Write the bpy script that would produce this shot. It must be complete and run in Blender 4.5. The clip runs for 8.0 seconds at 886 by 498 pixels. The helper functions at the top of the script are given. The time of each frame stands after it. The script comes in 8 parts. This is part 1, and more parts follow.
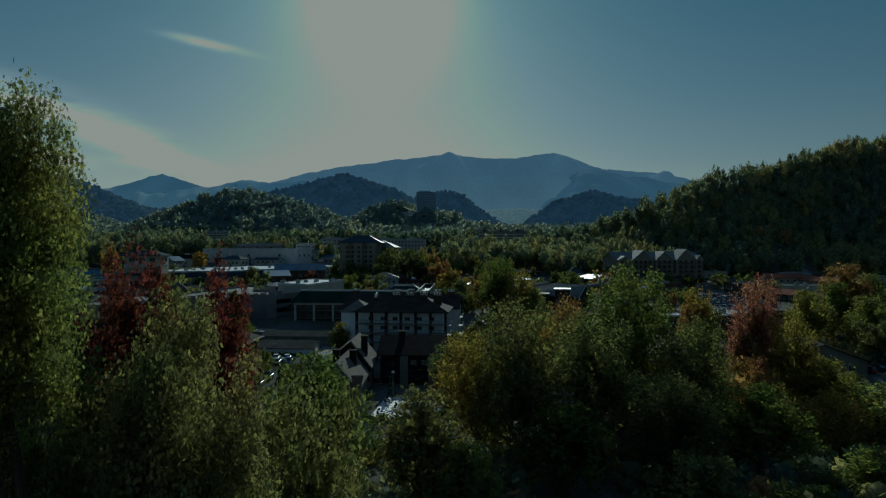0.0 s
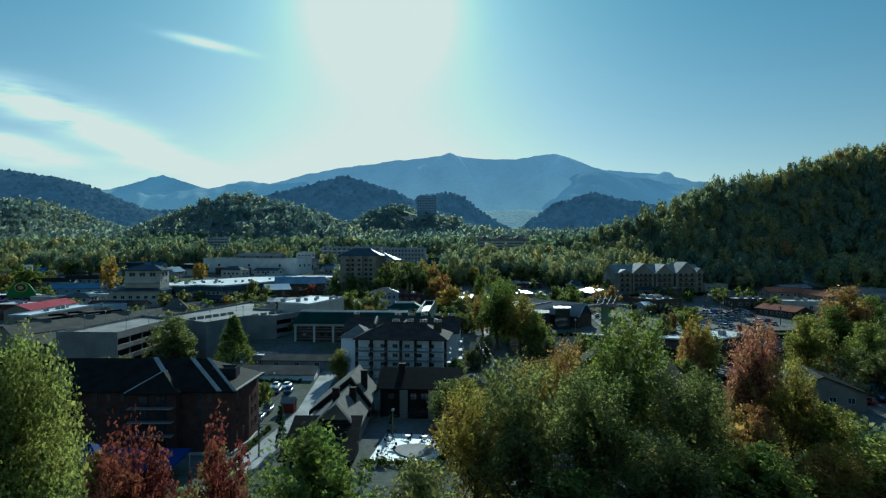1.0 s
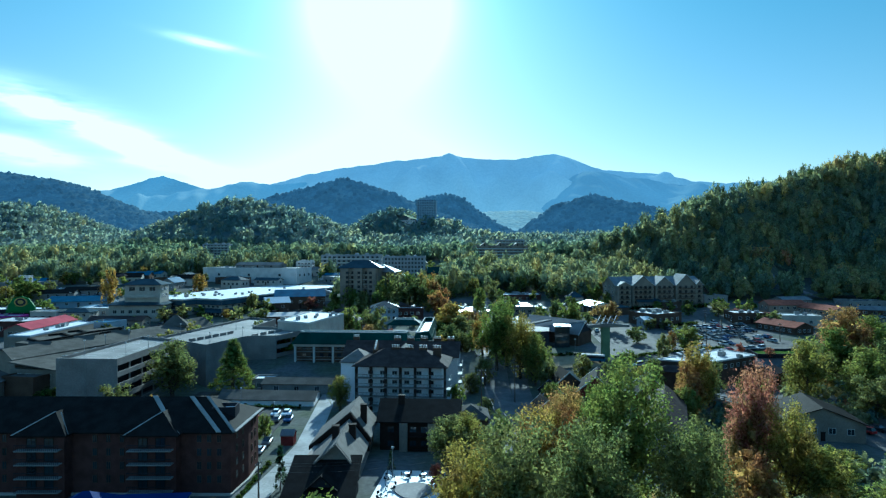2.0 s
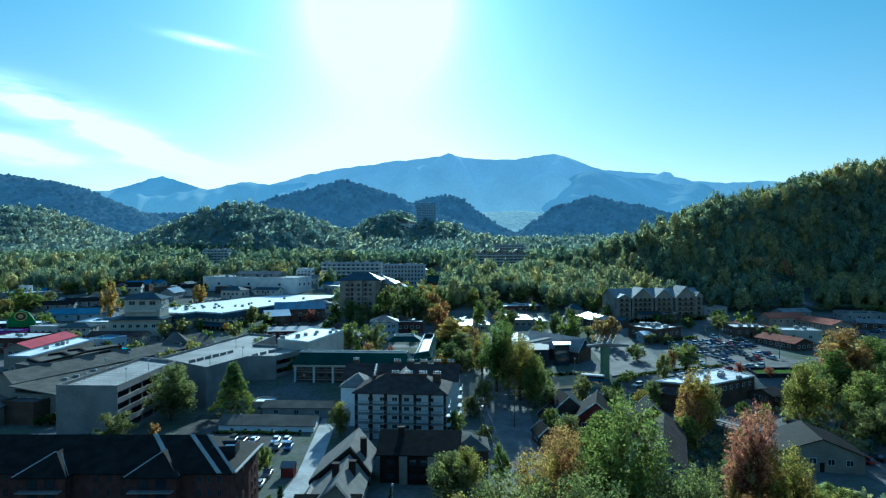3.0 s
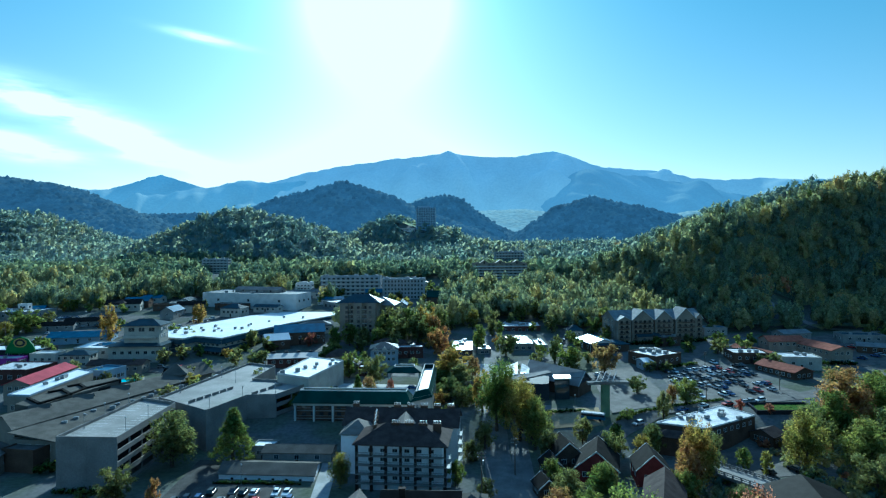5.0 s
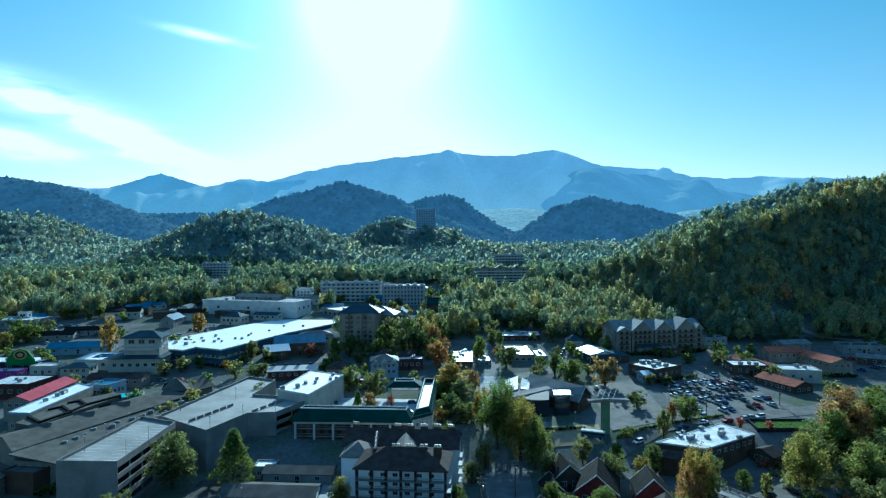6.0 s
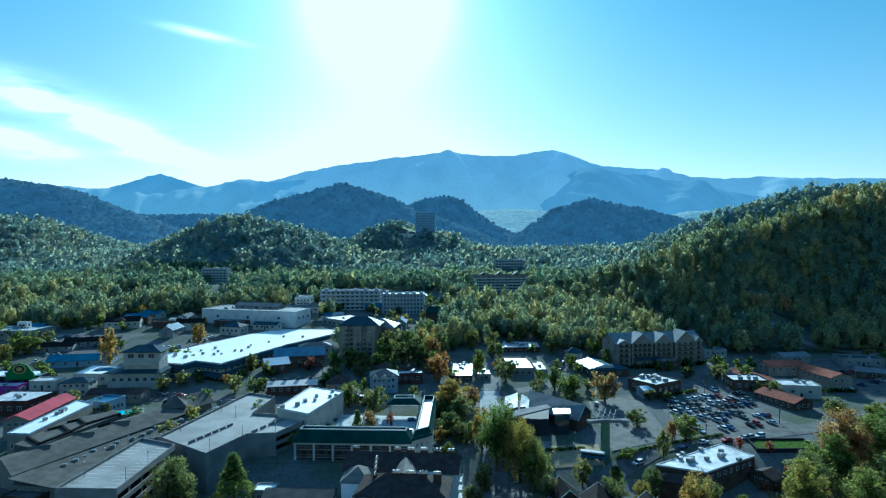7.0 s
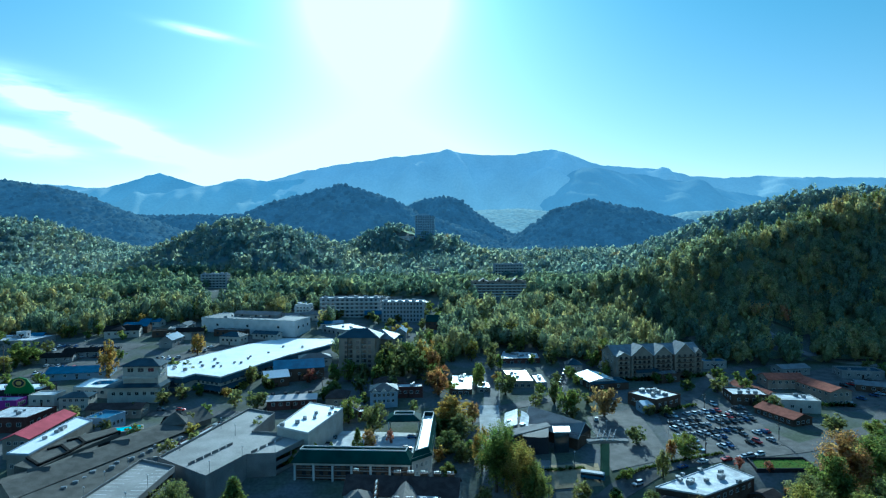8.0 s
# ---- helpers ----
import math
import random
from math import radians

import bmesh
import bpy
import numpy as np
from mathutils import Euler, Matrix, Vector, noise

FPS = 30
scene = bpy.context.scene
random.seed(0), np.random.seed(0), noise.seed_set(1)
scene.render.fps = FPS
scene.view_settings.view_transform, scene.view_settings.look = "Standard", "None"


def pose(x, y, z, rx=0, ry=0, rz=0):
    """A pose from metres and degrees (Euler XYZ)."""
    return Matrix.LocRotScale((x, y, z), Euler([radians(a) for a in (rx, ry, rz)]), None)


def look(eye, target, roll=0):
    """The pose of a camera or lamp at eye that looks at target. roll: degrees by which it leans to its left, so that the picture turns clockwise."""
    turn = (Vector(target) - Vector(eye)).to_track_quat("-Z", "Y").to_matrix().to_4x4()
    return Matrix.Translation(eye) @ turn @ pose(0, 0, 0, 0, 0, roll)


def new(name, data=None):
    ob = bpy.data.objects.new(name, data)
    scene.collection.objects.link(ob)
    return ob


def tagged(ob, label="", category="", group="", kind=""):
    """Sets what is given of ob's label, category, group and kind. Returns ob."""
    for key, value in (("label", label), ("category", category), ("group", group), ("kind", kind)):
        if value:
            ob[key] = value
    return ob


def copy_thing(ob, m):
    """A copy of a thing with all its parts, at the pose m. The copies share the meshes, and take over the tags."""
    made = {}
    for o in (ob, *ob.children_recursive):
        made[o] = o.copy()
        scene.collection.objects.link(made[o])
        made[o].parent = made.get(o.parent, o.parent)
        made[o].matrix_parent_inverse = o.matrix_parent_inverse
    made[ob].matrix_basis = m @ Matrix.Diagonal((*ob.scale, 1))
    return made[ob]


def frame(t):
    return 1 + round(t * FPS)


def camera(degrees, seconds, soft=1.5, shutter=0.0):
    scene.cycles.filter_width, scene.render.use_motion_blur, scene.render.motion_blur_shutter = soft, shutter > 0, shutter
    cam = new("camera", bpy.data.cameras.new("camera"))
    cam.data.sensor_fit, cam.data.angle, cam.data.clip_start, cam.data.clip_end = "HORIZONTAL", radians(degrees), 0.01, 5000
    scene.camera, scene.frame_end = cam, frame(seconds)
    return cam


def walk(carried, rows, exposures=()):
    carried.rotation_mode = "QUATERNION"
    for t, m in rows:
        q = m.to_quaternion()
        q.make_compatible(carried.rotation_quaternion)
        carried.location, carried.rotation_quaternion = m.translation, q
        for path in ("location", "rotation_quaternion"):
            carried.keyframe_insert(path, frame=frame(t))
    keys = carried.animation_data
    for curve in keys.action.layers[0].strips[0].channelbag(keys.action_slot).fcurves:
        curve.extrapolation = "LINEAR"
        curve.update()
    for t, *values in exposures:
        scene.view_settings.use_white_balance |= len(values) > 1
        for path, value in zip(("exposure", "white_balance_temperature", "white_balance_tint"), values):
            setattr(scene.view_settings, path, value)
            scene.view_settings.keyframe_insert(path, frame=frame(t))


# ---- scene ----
# ---------------------------------------------------------------- camera
cam = camera(73.0, 8.0, soft=1.25)
METRES, EYE = 62.0, 33.0
ROWS = [
    (0, 0, 0, 0, 0, 0, 0),
    (0.5, 0.0012, -0.0012, 0.0617, 0.0234, -0.0075, 0.01),
    (1, 0.0026, -0.002, 0.1237, 0.039, -0.0075, 0.02),
    (1.5, 0.0037, -0.0015, 0.1853, 0.039, -0.03, 0.06),
    (3, 0.0062, -0.0045, 0.3725, 0.0234, -0.1725, 0.16),
    (3.5, 0.006, -0.0039, 0.4353, 0.0078, -0.21, 0.19),
    (4, 0.0061, -0.001, 0.4982, 0, -0.3075, 0.25),
    (4.5, 0.0062, 0.0031, 0.5609, -0.0078, -0.4275, 0.3),
    (6, 0.0049, 0.011, 0.7414, -0.039, -0.8025, 0.34),
    (6.5, 0.0046, 0.0123, 0.8048, -0.0624, -0.8175, 0.34),
    (7, 0.0041, 0.0153, 0.8693, -0.0858, -0.8925, 0.34),
    (7.5, 0.0026, 0.0181, 0.9345, -0.1092, -0.99, 0.34),
    (8, 0.0035, 0.0208, 0.9993, -0.1326, -1.0575, 0.35),
]
EXPOSURES = [(0.0, -1.08, 5550, -12), (0.5, -0.36, 5380, -13), (1.0, 0.31, 5200, -14), (1.5, 0.9, 4800, -15.5), (1.7, 0.94, 4680, -16), (3.0, 0.94, 4540, -16), (8.0, 0.92, 4460, -16.5)]
walk(cam, [(t, pose(0, 0, EYE) @ pose(METRES * x, METRES * y, METRES * z, 90 + pitch, roll, yaw)) for t, x, y, z, yaw, pitch, roll in ROWS],
     EXPOSURES)

# ---------------------------------------------------------------- light
SUN_UP, SUN_TURN = 23.0, -6.0
world = bpy.data.worlds.new("sky")
scene.world = world
world.use_nodes = True
wn, wl = world.node_tree.nodes, world.node_tree.links
wn.clear()
sky = wn.new("ShaderNodeTexSky")
sky.sky_type = "NISHITA"
sky.sun_disc = False
sky.sun_elevation = radians(SUN_UP)
sky.sun_rotation = radians(SUN_TURN)
sky.altitude = 400
sky.air_density, sky.dust_density, sky.ozone_density = 1.0, 0.45, 2.1
back = wn.new("ShaderNodeBackground")
back.inputs["Strength"].default_value = 0.068
wout = wn.new("ShaderNodeOutputWorld")
wl.new(back.outputs[0], wout.inputs[0])


def wmath(op, a, b=None, c=None):
    n = wn.new("ShaderNodeMath")
    n.operation = op
    for i, v in enumerate((a, b, c)):
        if v is None:
            continue
        if isinstance(v, (int, float)):
            n.inputs[i].default_value = v
        else:
            wl.new(v, n.inputs[i])
    return n.outputs[0]


# the sun's bright aureole, and thin cirrus in the sky
sky_at = wn.new("ShaderNodeTexCoord").outputs["Generated"]
sun_way = Vector((math.sin(radians(SUN_TURN)) * math.cos(radians(SUN_UP)), math.cos(radians(SUN_TURN)) * math.cos(radians(SUN_UP)), math.sin(radians(SUN_UP))))
dot = wn.new("ShaderNodeVectorMath")
dot.operation = "DOT_PRODUCT"
nrm = wn.new("ShaderNodeVectorMath")
nrm.operation = "NORMALIZE"
wl.new(sky_at, nrm.inputs[0])
wl.new(nrm.outputs[0], dot.inputs[0])
dot.inputs[1].default_value = sun_way
toward = wmath("MAXIMUM", dot.outputs["Value"], 0.0)
aureole = wmath("ADD", wmath("MULTIPLY", wmath("POWER", toward, 220.0), 12.0), wmath("MULTIPLY", wmath("POWER", toward, 30.0), 0.52))
sep = wn.new("ShaderNodeSeparateXYZ")
wl.new(nrm.outputs[0], sep.inputs[0])
ahead = wmath("MAXIMUM", sep.outputs[1], 0.05)
su, sv = wmath("DIVIDE", sep.outputs[0], ahead), wmath("DIVIDE", sep.outputs[2], ahead)
fronted = wmath("GREATER_THAN", sep.outputs[1], 0.1)
cirrus = None
for cu, cv, slope, long_, wide, much in ((-0.60, 0.212, -0.40, 0.17, 0.016, 1.0), (-0.66, 0.235, -0.34, 0.16, 0.030, 0.55), (-0.72, 0.168, -0.22, 0.10, 0.020, 0.8), (-0.52, 0.158, -0.55, 0.05, 0.010, 0.45), (-0.394, 0.343, -0.24, 0.062, 0.0065, 0.7), (-0.47, 0.14, -0.1, 0.07, 0.008, 0.35)):
    k = math.hypot(1, slope)
    du, dv = wmath("SUBTRACT", su, cu), wmath("SUBTRACT", sv, cv)
    along = wmath("DIVIDE", wmath("ADD", du, wmath("MULTIPLY", dv, slope)), k * long_)
    cross = wmath("DIVIDE", wmath("SUBTRACT", dv, wmath("MULTIPLY", du, slope)), k * wide)
    fall = wmath("POWER", 2.718, wmath("MULTIPLY", wmath("ADD", wmath("MULTIPLY", along, along), wmath("MULTIPLY", cross, cross)), -1.0))
    fall = wmath("MULTIPLY", fall, much)
    cirrus = fall if cirrus is None else wmath("ADD", cirrus, fall)
wisp = wn.new("ShaderNodeTexNoise")
wmap = wn.new("ShaderNodeMapping")
wmap.inputs["Rotation"].default_value = (0, radians(-20), 0)
wmap.inputs["Scale"].default_value = (9, 9, 46)
wl.new(nrm.outputs[0], wmap.inputs[0])
wl.new(wmap.outputs[0], wisp.inputs["Vector"])
wisp.inputs["Scale"].default_value = 1.0
wisp.inputs["Detail"].default_value = 7
streak = wn.new("ShaderNodeMapRange")
streak.inputs[1].default_value, streak.inputs[2].default_value = 0.25, 0.6
wl.new(wisp.outputs[0], streak.inputs[0])
cirrus = wmath("MULTIPLY", wmath("MULTIPLY", cirrus, streak.outputs[0]), fronted)
grow = wn.new("ShaderNodeMix")
grow.data_type, grow.blend_type = "RGBA", "ADD"
grow.clamp_factor = False
grow.inputs[0].default_value = 1.0
# warm haze low down, clear teal higher up
veil = wn.new("ShaderNodeValToRGB")
veil.color_ramp.elements[0].position, veil.color_ramp.elements[1].position = 0.08, 0.42
veil.color_ramp.elements[0].color, veil.color_ramp.elements[1].color = (1.0, 0.86, 0.76, 1), (0.62, 0.92, 0.84, 1)
zenith = veil.color_ramp.elements.new(0.8)
zenith.color = (2.15, 2.1, 2.05, 1)
wl.new(sep.outputs[2], veil.inputs[0])
hazed = wn.new("ShaderNodeMix")
hazed.data_type, hazed.blend_type = "RGBA", "MULTIPLY"
hazed.inputs[0].default_value = 1.0
wl.new(sky.outputs[0], hazed.inputs[6])
wl.new(veil.outputs[0], hazed.inputs[7])
wl.new(hazed.outputs[2], grow.inputs[6])
tone = wn.new("ShaderNodeMix")
tone.data_type, tone.blend_type = "RGBA", "MULTIPLY"
tone.inputs[0].default_value = 1.0
tone.inputs[6].default_value = (1.15, 0.86, 0.70, 1)
wl.new(aureole, tone.inputs[7])
wl.new(tone.outputs[2], grow.inputs[7])
cloudy = wn.new("ShaderNodeMix")
cloudy.data_type, cloudy.blend_type = "RGBA", "ADD"
cloudy.clamp_factor = False
wl.new(cirrus, cloudy.inputs[0])
wl.new(grow.outputs[2], cloudy.inputs[6])
cloudy.inputs[7].default_value = (13.0, 11.6, 10.0, 1)
# the glare levels off at an even white
level = wn.new("ShaderNodeMix")
level.data_type, level.blend_type = "RGBA", "DARKEN"
level.inputs[0].default_value = 1.0
wl.new(cloudy.outputs[2], level.inputs[6])
level.inputs[7].default_value = (9.6, 8.7, 7.8, 1)
wl.new(level.outputs[2], back.inputs[0])

sun_data = bpy.data.lights.new("sun", "SUN")
sun_data.energy, sun_data.angle, sun_data.color = 4.4, radians(0.6), (1.0, 0.94, 0.84)
sun = new("sun", sun_data)
a, e = radians(SUN_TURN), radians(SUN_UP)
sun.matrix_world = look((0, 0, 0), (-math.sin(-a) * -math.cos(e) * -1, -math.cos(a) * math.cos(e), -math.sin(e))) @ pose(0, 0, 0)
sun.location = (0, 0, 900)

# ---------------------------------------------------------------- materials
def material(name, colour, rough=0.8, var=0.25, scale=1.0, metal=0.0, bump=0.3, second=None, spec=0.015, island=0.0):
    """A surface with grain and stains at two scales."""
    m = bpy.data.materials.new(name)
    m.use_nodes = True
    n, l = m.node_tree.nodes, m.node_tree.links
    b = n["Principled BSDF"]
    b.inputs["Roughness"].default_value = rough
    b.inputs["Metallic"].default_value = metal
    b.inputs["Specular IOR Level"].default_value = spec
    big, fine = n.new("ShaderNodeTexNoise"), n.new("ShaderNodeTexNoise")
    big.inputs["Scale"].default_value = 0.22 * scale
    big.inputs["Detail"].default_value = 5
    fine.inputs["Scale"].default_value = 3.1 * scale
    fine.inputs["Detail"].default_value = 4
    geo = n.new("ShaderNodeNewGeometry")
    l.new(geo.outputs["Position"], big.inputs["Vector"])
    l.new(geo.outputs["Position"], fine.inputs["Vector"])
    mix = n.new("ShaderNodeMix")
    mix.data_type = "RGBA"
    c = Vector(colour)
    c2 = Vector(second) if second else c * (1 - var)
    mix.inputs[6].default_value = (*c, 1)
    mix.inputs[7].default_value = (*c2, 1)
    ramp = n.new("ShaderNodeValToRGB")
    ramp.color_ramp.elements[0].position, ramp.color_ramp.elements[1].position = 0.38, 0.64
    l.new(big.outputs[0], ramp.inputs[0])
    l.new(ramp.outputs[0], mix.inputs[0])
    hsv = n.new("ShaderNodeHueSaturation")
    mr = n.new("ShaderNodeMapRange")
    mr.inputs[1].default_value, mr.inputs[2].default_value = 0.3, 0.7
    mr.inputs[3].default_value, mr.inputs[4].default_value = 1 - var * 0.6, 1 + var * 0.4
    l.new(fine.outputs[0], mr.inputs[0])
    last = mr.outputs[0]
    if island:
        info = n.new("ShaderNodeObjectInfo")
        m2 = n.new("ShaderNodeMapRange")
        m2.inputs[3].default_value, m2.inputs[4].default_value = 1 - island, 1 + island
        l.new(info.outputs["Random"], m2.inputs[0])
        mul = n.new("ShaderNodeMath")
        mul.operation = "MULTIPLY"
        l.new(last, mul.inputs[0])
        l.new(m2.outputs[0], mul.inputs[1])
        last = mul.outputs[0]
    l.new(mix.outputs[2], hsv.inputs["Color"])
    l.new(last, hsv.inputs["Value"])
    l.new(hsv.outputs[0], b.inputs["Base Color"])
    if bump:
        bp = n.new("ShaderNodeBump")
        bp.inputs["Strength"].default_value = bump
        bp.inputs["Distance"].default_value = 0.05
        l.new(fine.outputs[0], bp.inputs["Height"])
        l.new(bp.outputs[0], b.inputs["Normal"])
    return m


def leaf_material(name, stops, through_light=0.5, rough=0.7, by="object", spread=1.0, glow=None, gaps=0.2, tuft_scale=1.1, vary=1.0):
    """Leaves: a colour picked per tree from the stops, varied leaf by leaf, partly letting light through."""
    m = bpy.data.materials.new(name)
    m.use_nodes = True
    n, l = m.node_tree.nodes, m.node_tree.links
    n.clear()
    out = n.new("ShaderNodeOutputMaterial")
    ramp = n.new("ShaderNodeValToRGB")
    els = ramp.color_ramp.elements
    while len(els) < len(stops):
        els.new(0.5)
    for i, (p, c) in enumerate(stops):
        els[i].position, els[i].color = p, (*c, 1)
    if by == "object":
        src = n.new("ShaderNodeObjectInfo").outputs["Random"]
    else:
        at = n.new("ShaderNodeAttribute")
        at.attribute_name = "tint"
        src = at.outputs["Fac"]
    l.new(src, ramp.inputs[0])
    geo = n.new("ShaderNodeNewGeometry")
    mr = n.new("ShaderNodeMapRange")
    mr.inputs[3].default_value, mr.inputs[4].default_value = 1 - 0.28 * vary, 1 + 0.25 * vary
    l.new(geo.outputs["Random Per Island"], mr.inputs[0])
    noi = n.new("ShaderNodeTexNoise")
    noi.inputs["Scale"].default_value = 0.35
    l.new(geo.outputs["Position"], noi.inputs["Vector"])
    hue = n.new("ShaderNodeMapRange")
    hue.inputs[1].default_value, hue.inputs[2].default_value = 0.3, 0.7
    hue.inputs[3].default_value, hue.inputs[4].default_value = 0.5 - 0.03 * spread, 0.5 + 0.03 * spread
    l.new(noi.outputs[0], hue.inputs[0])
    hsv = n.new("ShaderNodeHueSaturation")
    l.new(hue.outputs[0], hsv.inputs["Hue"])
    tuft, tufts, leafy = n.new("ShaderNodeTexNoise"), n.new("ShaderNodeMapRange"), n.new("ShaderNodeMath")
    tuft.inputs["Scale"].default_value, tuft.inputs["Detail"].default_value = tuft_scale, 3
    l.new(geo.outputs["Position"], tuft.inputs["Vector"])
    tufts.inputs[1].default_value, tufts.inputs[2].default_value, tufts.inputs[3].default_value, tufts.inputs[4].default_value = 0.33, 0.67, 1 - 0.3 * vary, 1 + 0.28 * vary
    l.new(tuft.outputs[0], tufts.inputs[0])
    leafy.operation = "MULTIPLY"
    l.new(mr.outputs[0], leafy.inputs[0])
    l.new(tufts.outputs[0], leafy.inputs[1])
    l.new(leafy.outputs[0], hsv.inputs["Value"])
    l.new(ramp.outputs[0], hsv.inputs["Color"])
    dif, tra, mix = n.new("ShaderNodeBsdfPrincipled"), n.new("ShaderNodeBsdfTranslucent"), n.new("ShaderNodeMixShader")
    dif.inputs["Roughness"].default_value = rough
    dif.inputs["Specular IOR Level"].default_value = 0.0
    mix.inputs[0].default_value = through_light
    # emission in place of the hazy air before far leaves, made uneven by noise
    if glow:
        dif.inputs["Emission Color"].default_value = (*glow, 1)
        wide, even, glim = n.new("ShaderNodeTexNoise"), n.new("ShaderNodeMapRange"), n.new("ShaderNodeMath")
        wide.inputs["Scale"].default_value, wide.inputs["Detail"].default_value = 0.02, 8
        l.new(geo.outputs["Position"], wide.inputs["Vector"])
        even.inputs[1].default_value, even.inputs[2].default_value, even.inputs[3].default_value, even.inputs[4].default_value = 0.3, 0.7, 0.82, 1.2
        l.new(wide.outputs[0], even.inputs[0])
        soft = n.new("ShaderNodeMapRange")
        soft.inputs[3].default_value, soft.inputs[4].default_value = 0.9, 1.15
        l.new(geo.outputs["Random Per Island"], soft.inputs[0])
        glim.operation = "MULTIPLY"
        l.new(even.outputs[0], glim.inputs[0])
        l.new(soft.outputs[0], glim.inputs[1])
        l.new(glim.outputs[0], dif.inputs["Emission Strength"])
    l.new(hsv.outputs[0], dif.inputs["Base Color"])
    lit = n.new("ShaderNodeMix")
    lit.data_type, lit.blend_type = "RGBA", "MULTIPLY"
    lit.inputs[0].default_value = 1.0
    lit.inputs[7].default_value = (1.5, 1.42, 0.9, 1)
    l.new(hsv.outputs[0], lit.inputs[6])
    l.new(lit.outputs[2], tra.inputs["Color"])
    l.new(dif.outputs[0], mix.inputs[1])
    l.new(tra.outputs[0], mix.inputs[2])
    gap, airy = n.new("ShaderNodeBsdfTransparent"), n.new("ShaderNodeMixShader")
    airy.inputs[0].default_value = gaps
    l.new(mix.outputs[0], airy.inputs[1])
    l.new(gap.outputs[0], airy.inputs[2])
    l.new((airy if gaps else mix).outputs[0], out.inputs[0])
    return m


def glass_material(name, colour, rough=0.08):
    m = material(name, colour, rough, 0.3, 1.0, 0.0, 0.0, island=0.3)
    m.node_tree.nodes["Principled BSDF"].inputs["Specular IOR Level"].default_value = 0.7
    return m


ASPHALT = material("asphalt", (0.09, 0.086, 0.08), 0.85, 0.4, 1.0)
OLDASPHALT = material("worn_asphalt", (0.122, 0.115, 0.107), 0.85, 0.35, 1.0, spec=0.06)
CONCRETE = material("concrete", (0.225, 0.212, 0.2), 0.8, 0.25, 0.8, spec=0.1)
DECK = material("deck_concrete", (0.265, 0.25, 0.232), 0.7, 0.3, 0.5, spec=0.12)
PAINTLINE = material("line_paint", (0.7, 0.7, 0.68), 0.6, 0.2)
WHITEROOF = material("white_membrane", (0.74, 0.73, 0.71), 0.45, 0.15, 0.5, bump=0.08, spec=0.7)
TARROOF = material("dark_shingle", (0.019, 0.018, 0.017), 0.7, 0.4, 2.0)
BROWNROOF = material("brown_shingle", (0.066, 0.052, 0.047), 0.75, 0.35, 2.0)
PALESHINGLE = material("pale_taupe_shingle", (0.19, 0.172, 0.152), 0.85, 0.25, 2.5, spec=0.05)
BARNRED = material("barn_red_board", (0.16, 0.04, 0.038), 0.8, 0.3, 2.0)
WHITEPAVE = material("white_paving", (0.68, 0.67, 0.64), 0.55, 0.15, 1.5, spec=0.2)
TAUPEROOF = material("taupe_roof", (0.118, 0.11, 0.096), 0.9, 0.3, 1.2)
GREENROOF = material("green_metal", (0.018, 0.05, 0.043), 0.4, 0.3, 1.0)
BLUEROOF = material("blue_metal", (0.05, 0.13, 0.22), 0.4, 0.3, 1.0)
TEALROOF = material("teal_slate", (0.042, 0.066, 0.085), 0.5, 0.3, 1.0)
REDROOF = material("pink_metal", (0.36, 0.07, 0.09), 0.5, 0.25, 1.0)
TERRACOTTA = material("terracotta_tile", (0.27, 0.105, 0.07), 0.85, 0.3, 2.0)
GREYROOF = material("grey_shingle", (0.17, 0.17, 0.17), 0.65, 0.3, 1.5, spec=0.22)
DARKMETAL = material("dark_roof_metal", (0.215, 0.205, 0.195), 0.9, 0.3, 1.0, spec=0.02)
SHEENROOF = material("weathered_grey_metal", (0.21, 0.215, 0.22), 0.75, 0.3, 1.5, spec=0.12)
FLASHING = material("dull_pale_flashing", (0.34, 0.325, 0.3), 0.8, 0.25, 1.5)
SAND = material("trodden_sand", (0.33, 0.26, 0.16), 0.95, 0.3, 1.5)
# pale tone stands in for sun glare on the courtyard paving
PAVERS = material("sunlit_pavers", (0.5, 0.49, 0.47), 0.6, 0.3, 1.0)
PALEMETAL = material("pale_roof_metal", (0.55, 0.47, 0.42), 0.5, 0.2, 1.0, spec=0.3)
GRAVEL = material("gravel_roof", (0.32, 0.32, 0.32), 0.6, 0.4, 1.2, second=(0.55, 0.55, 0.55), spec=0.12)
STUCCO = material("cream_stucco", (0.44, 0.41, 0.36), 0.85, 0.2)
# far white walls toned grey-blue, the haze put into their colour
HAZEWALL = material("hazed_white_render", (0.31, 0.325, 0.345), 0.85, 0.2)
BRIGHTWALL = material("bright_white_stucco", (0.8, 0.78, 0.79), 0.85, 0.14)
# concrete toned up to look sunlit, the sun partly put into its colour
SUNROAD = material("sunlit_concrete", (0.36, 0.355, 0.34), 0.85, 0.3, 0.8, spec=0.05)
WHITEWALL = material("white_wall", (0.58, 0.56, 0.545), 0.8, 0.18)
GREYWALL = material("grey_wall", (0.27, 0.258, 0.245), 0.8, 0.25)
BEIGE = material("beige_board", (0.33, 0.285, 0.245), 0.8, 0.25)
TANWALL = material("tan_wall", (0.26, 0.225, 0.185), 0.85, 0.25)
BROWNWALL = material("brown_wall", (0.10, 0.07, 0.052), 0.85, 0.3)
DARKWALL = material("dark_cladding", (0.04, 0.042, 0.05), 0.6, 0.35)
BRICK = material("red_brick", (0.09, 0.048, 0.042), 0.85, 0.3, 2.5)
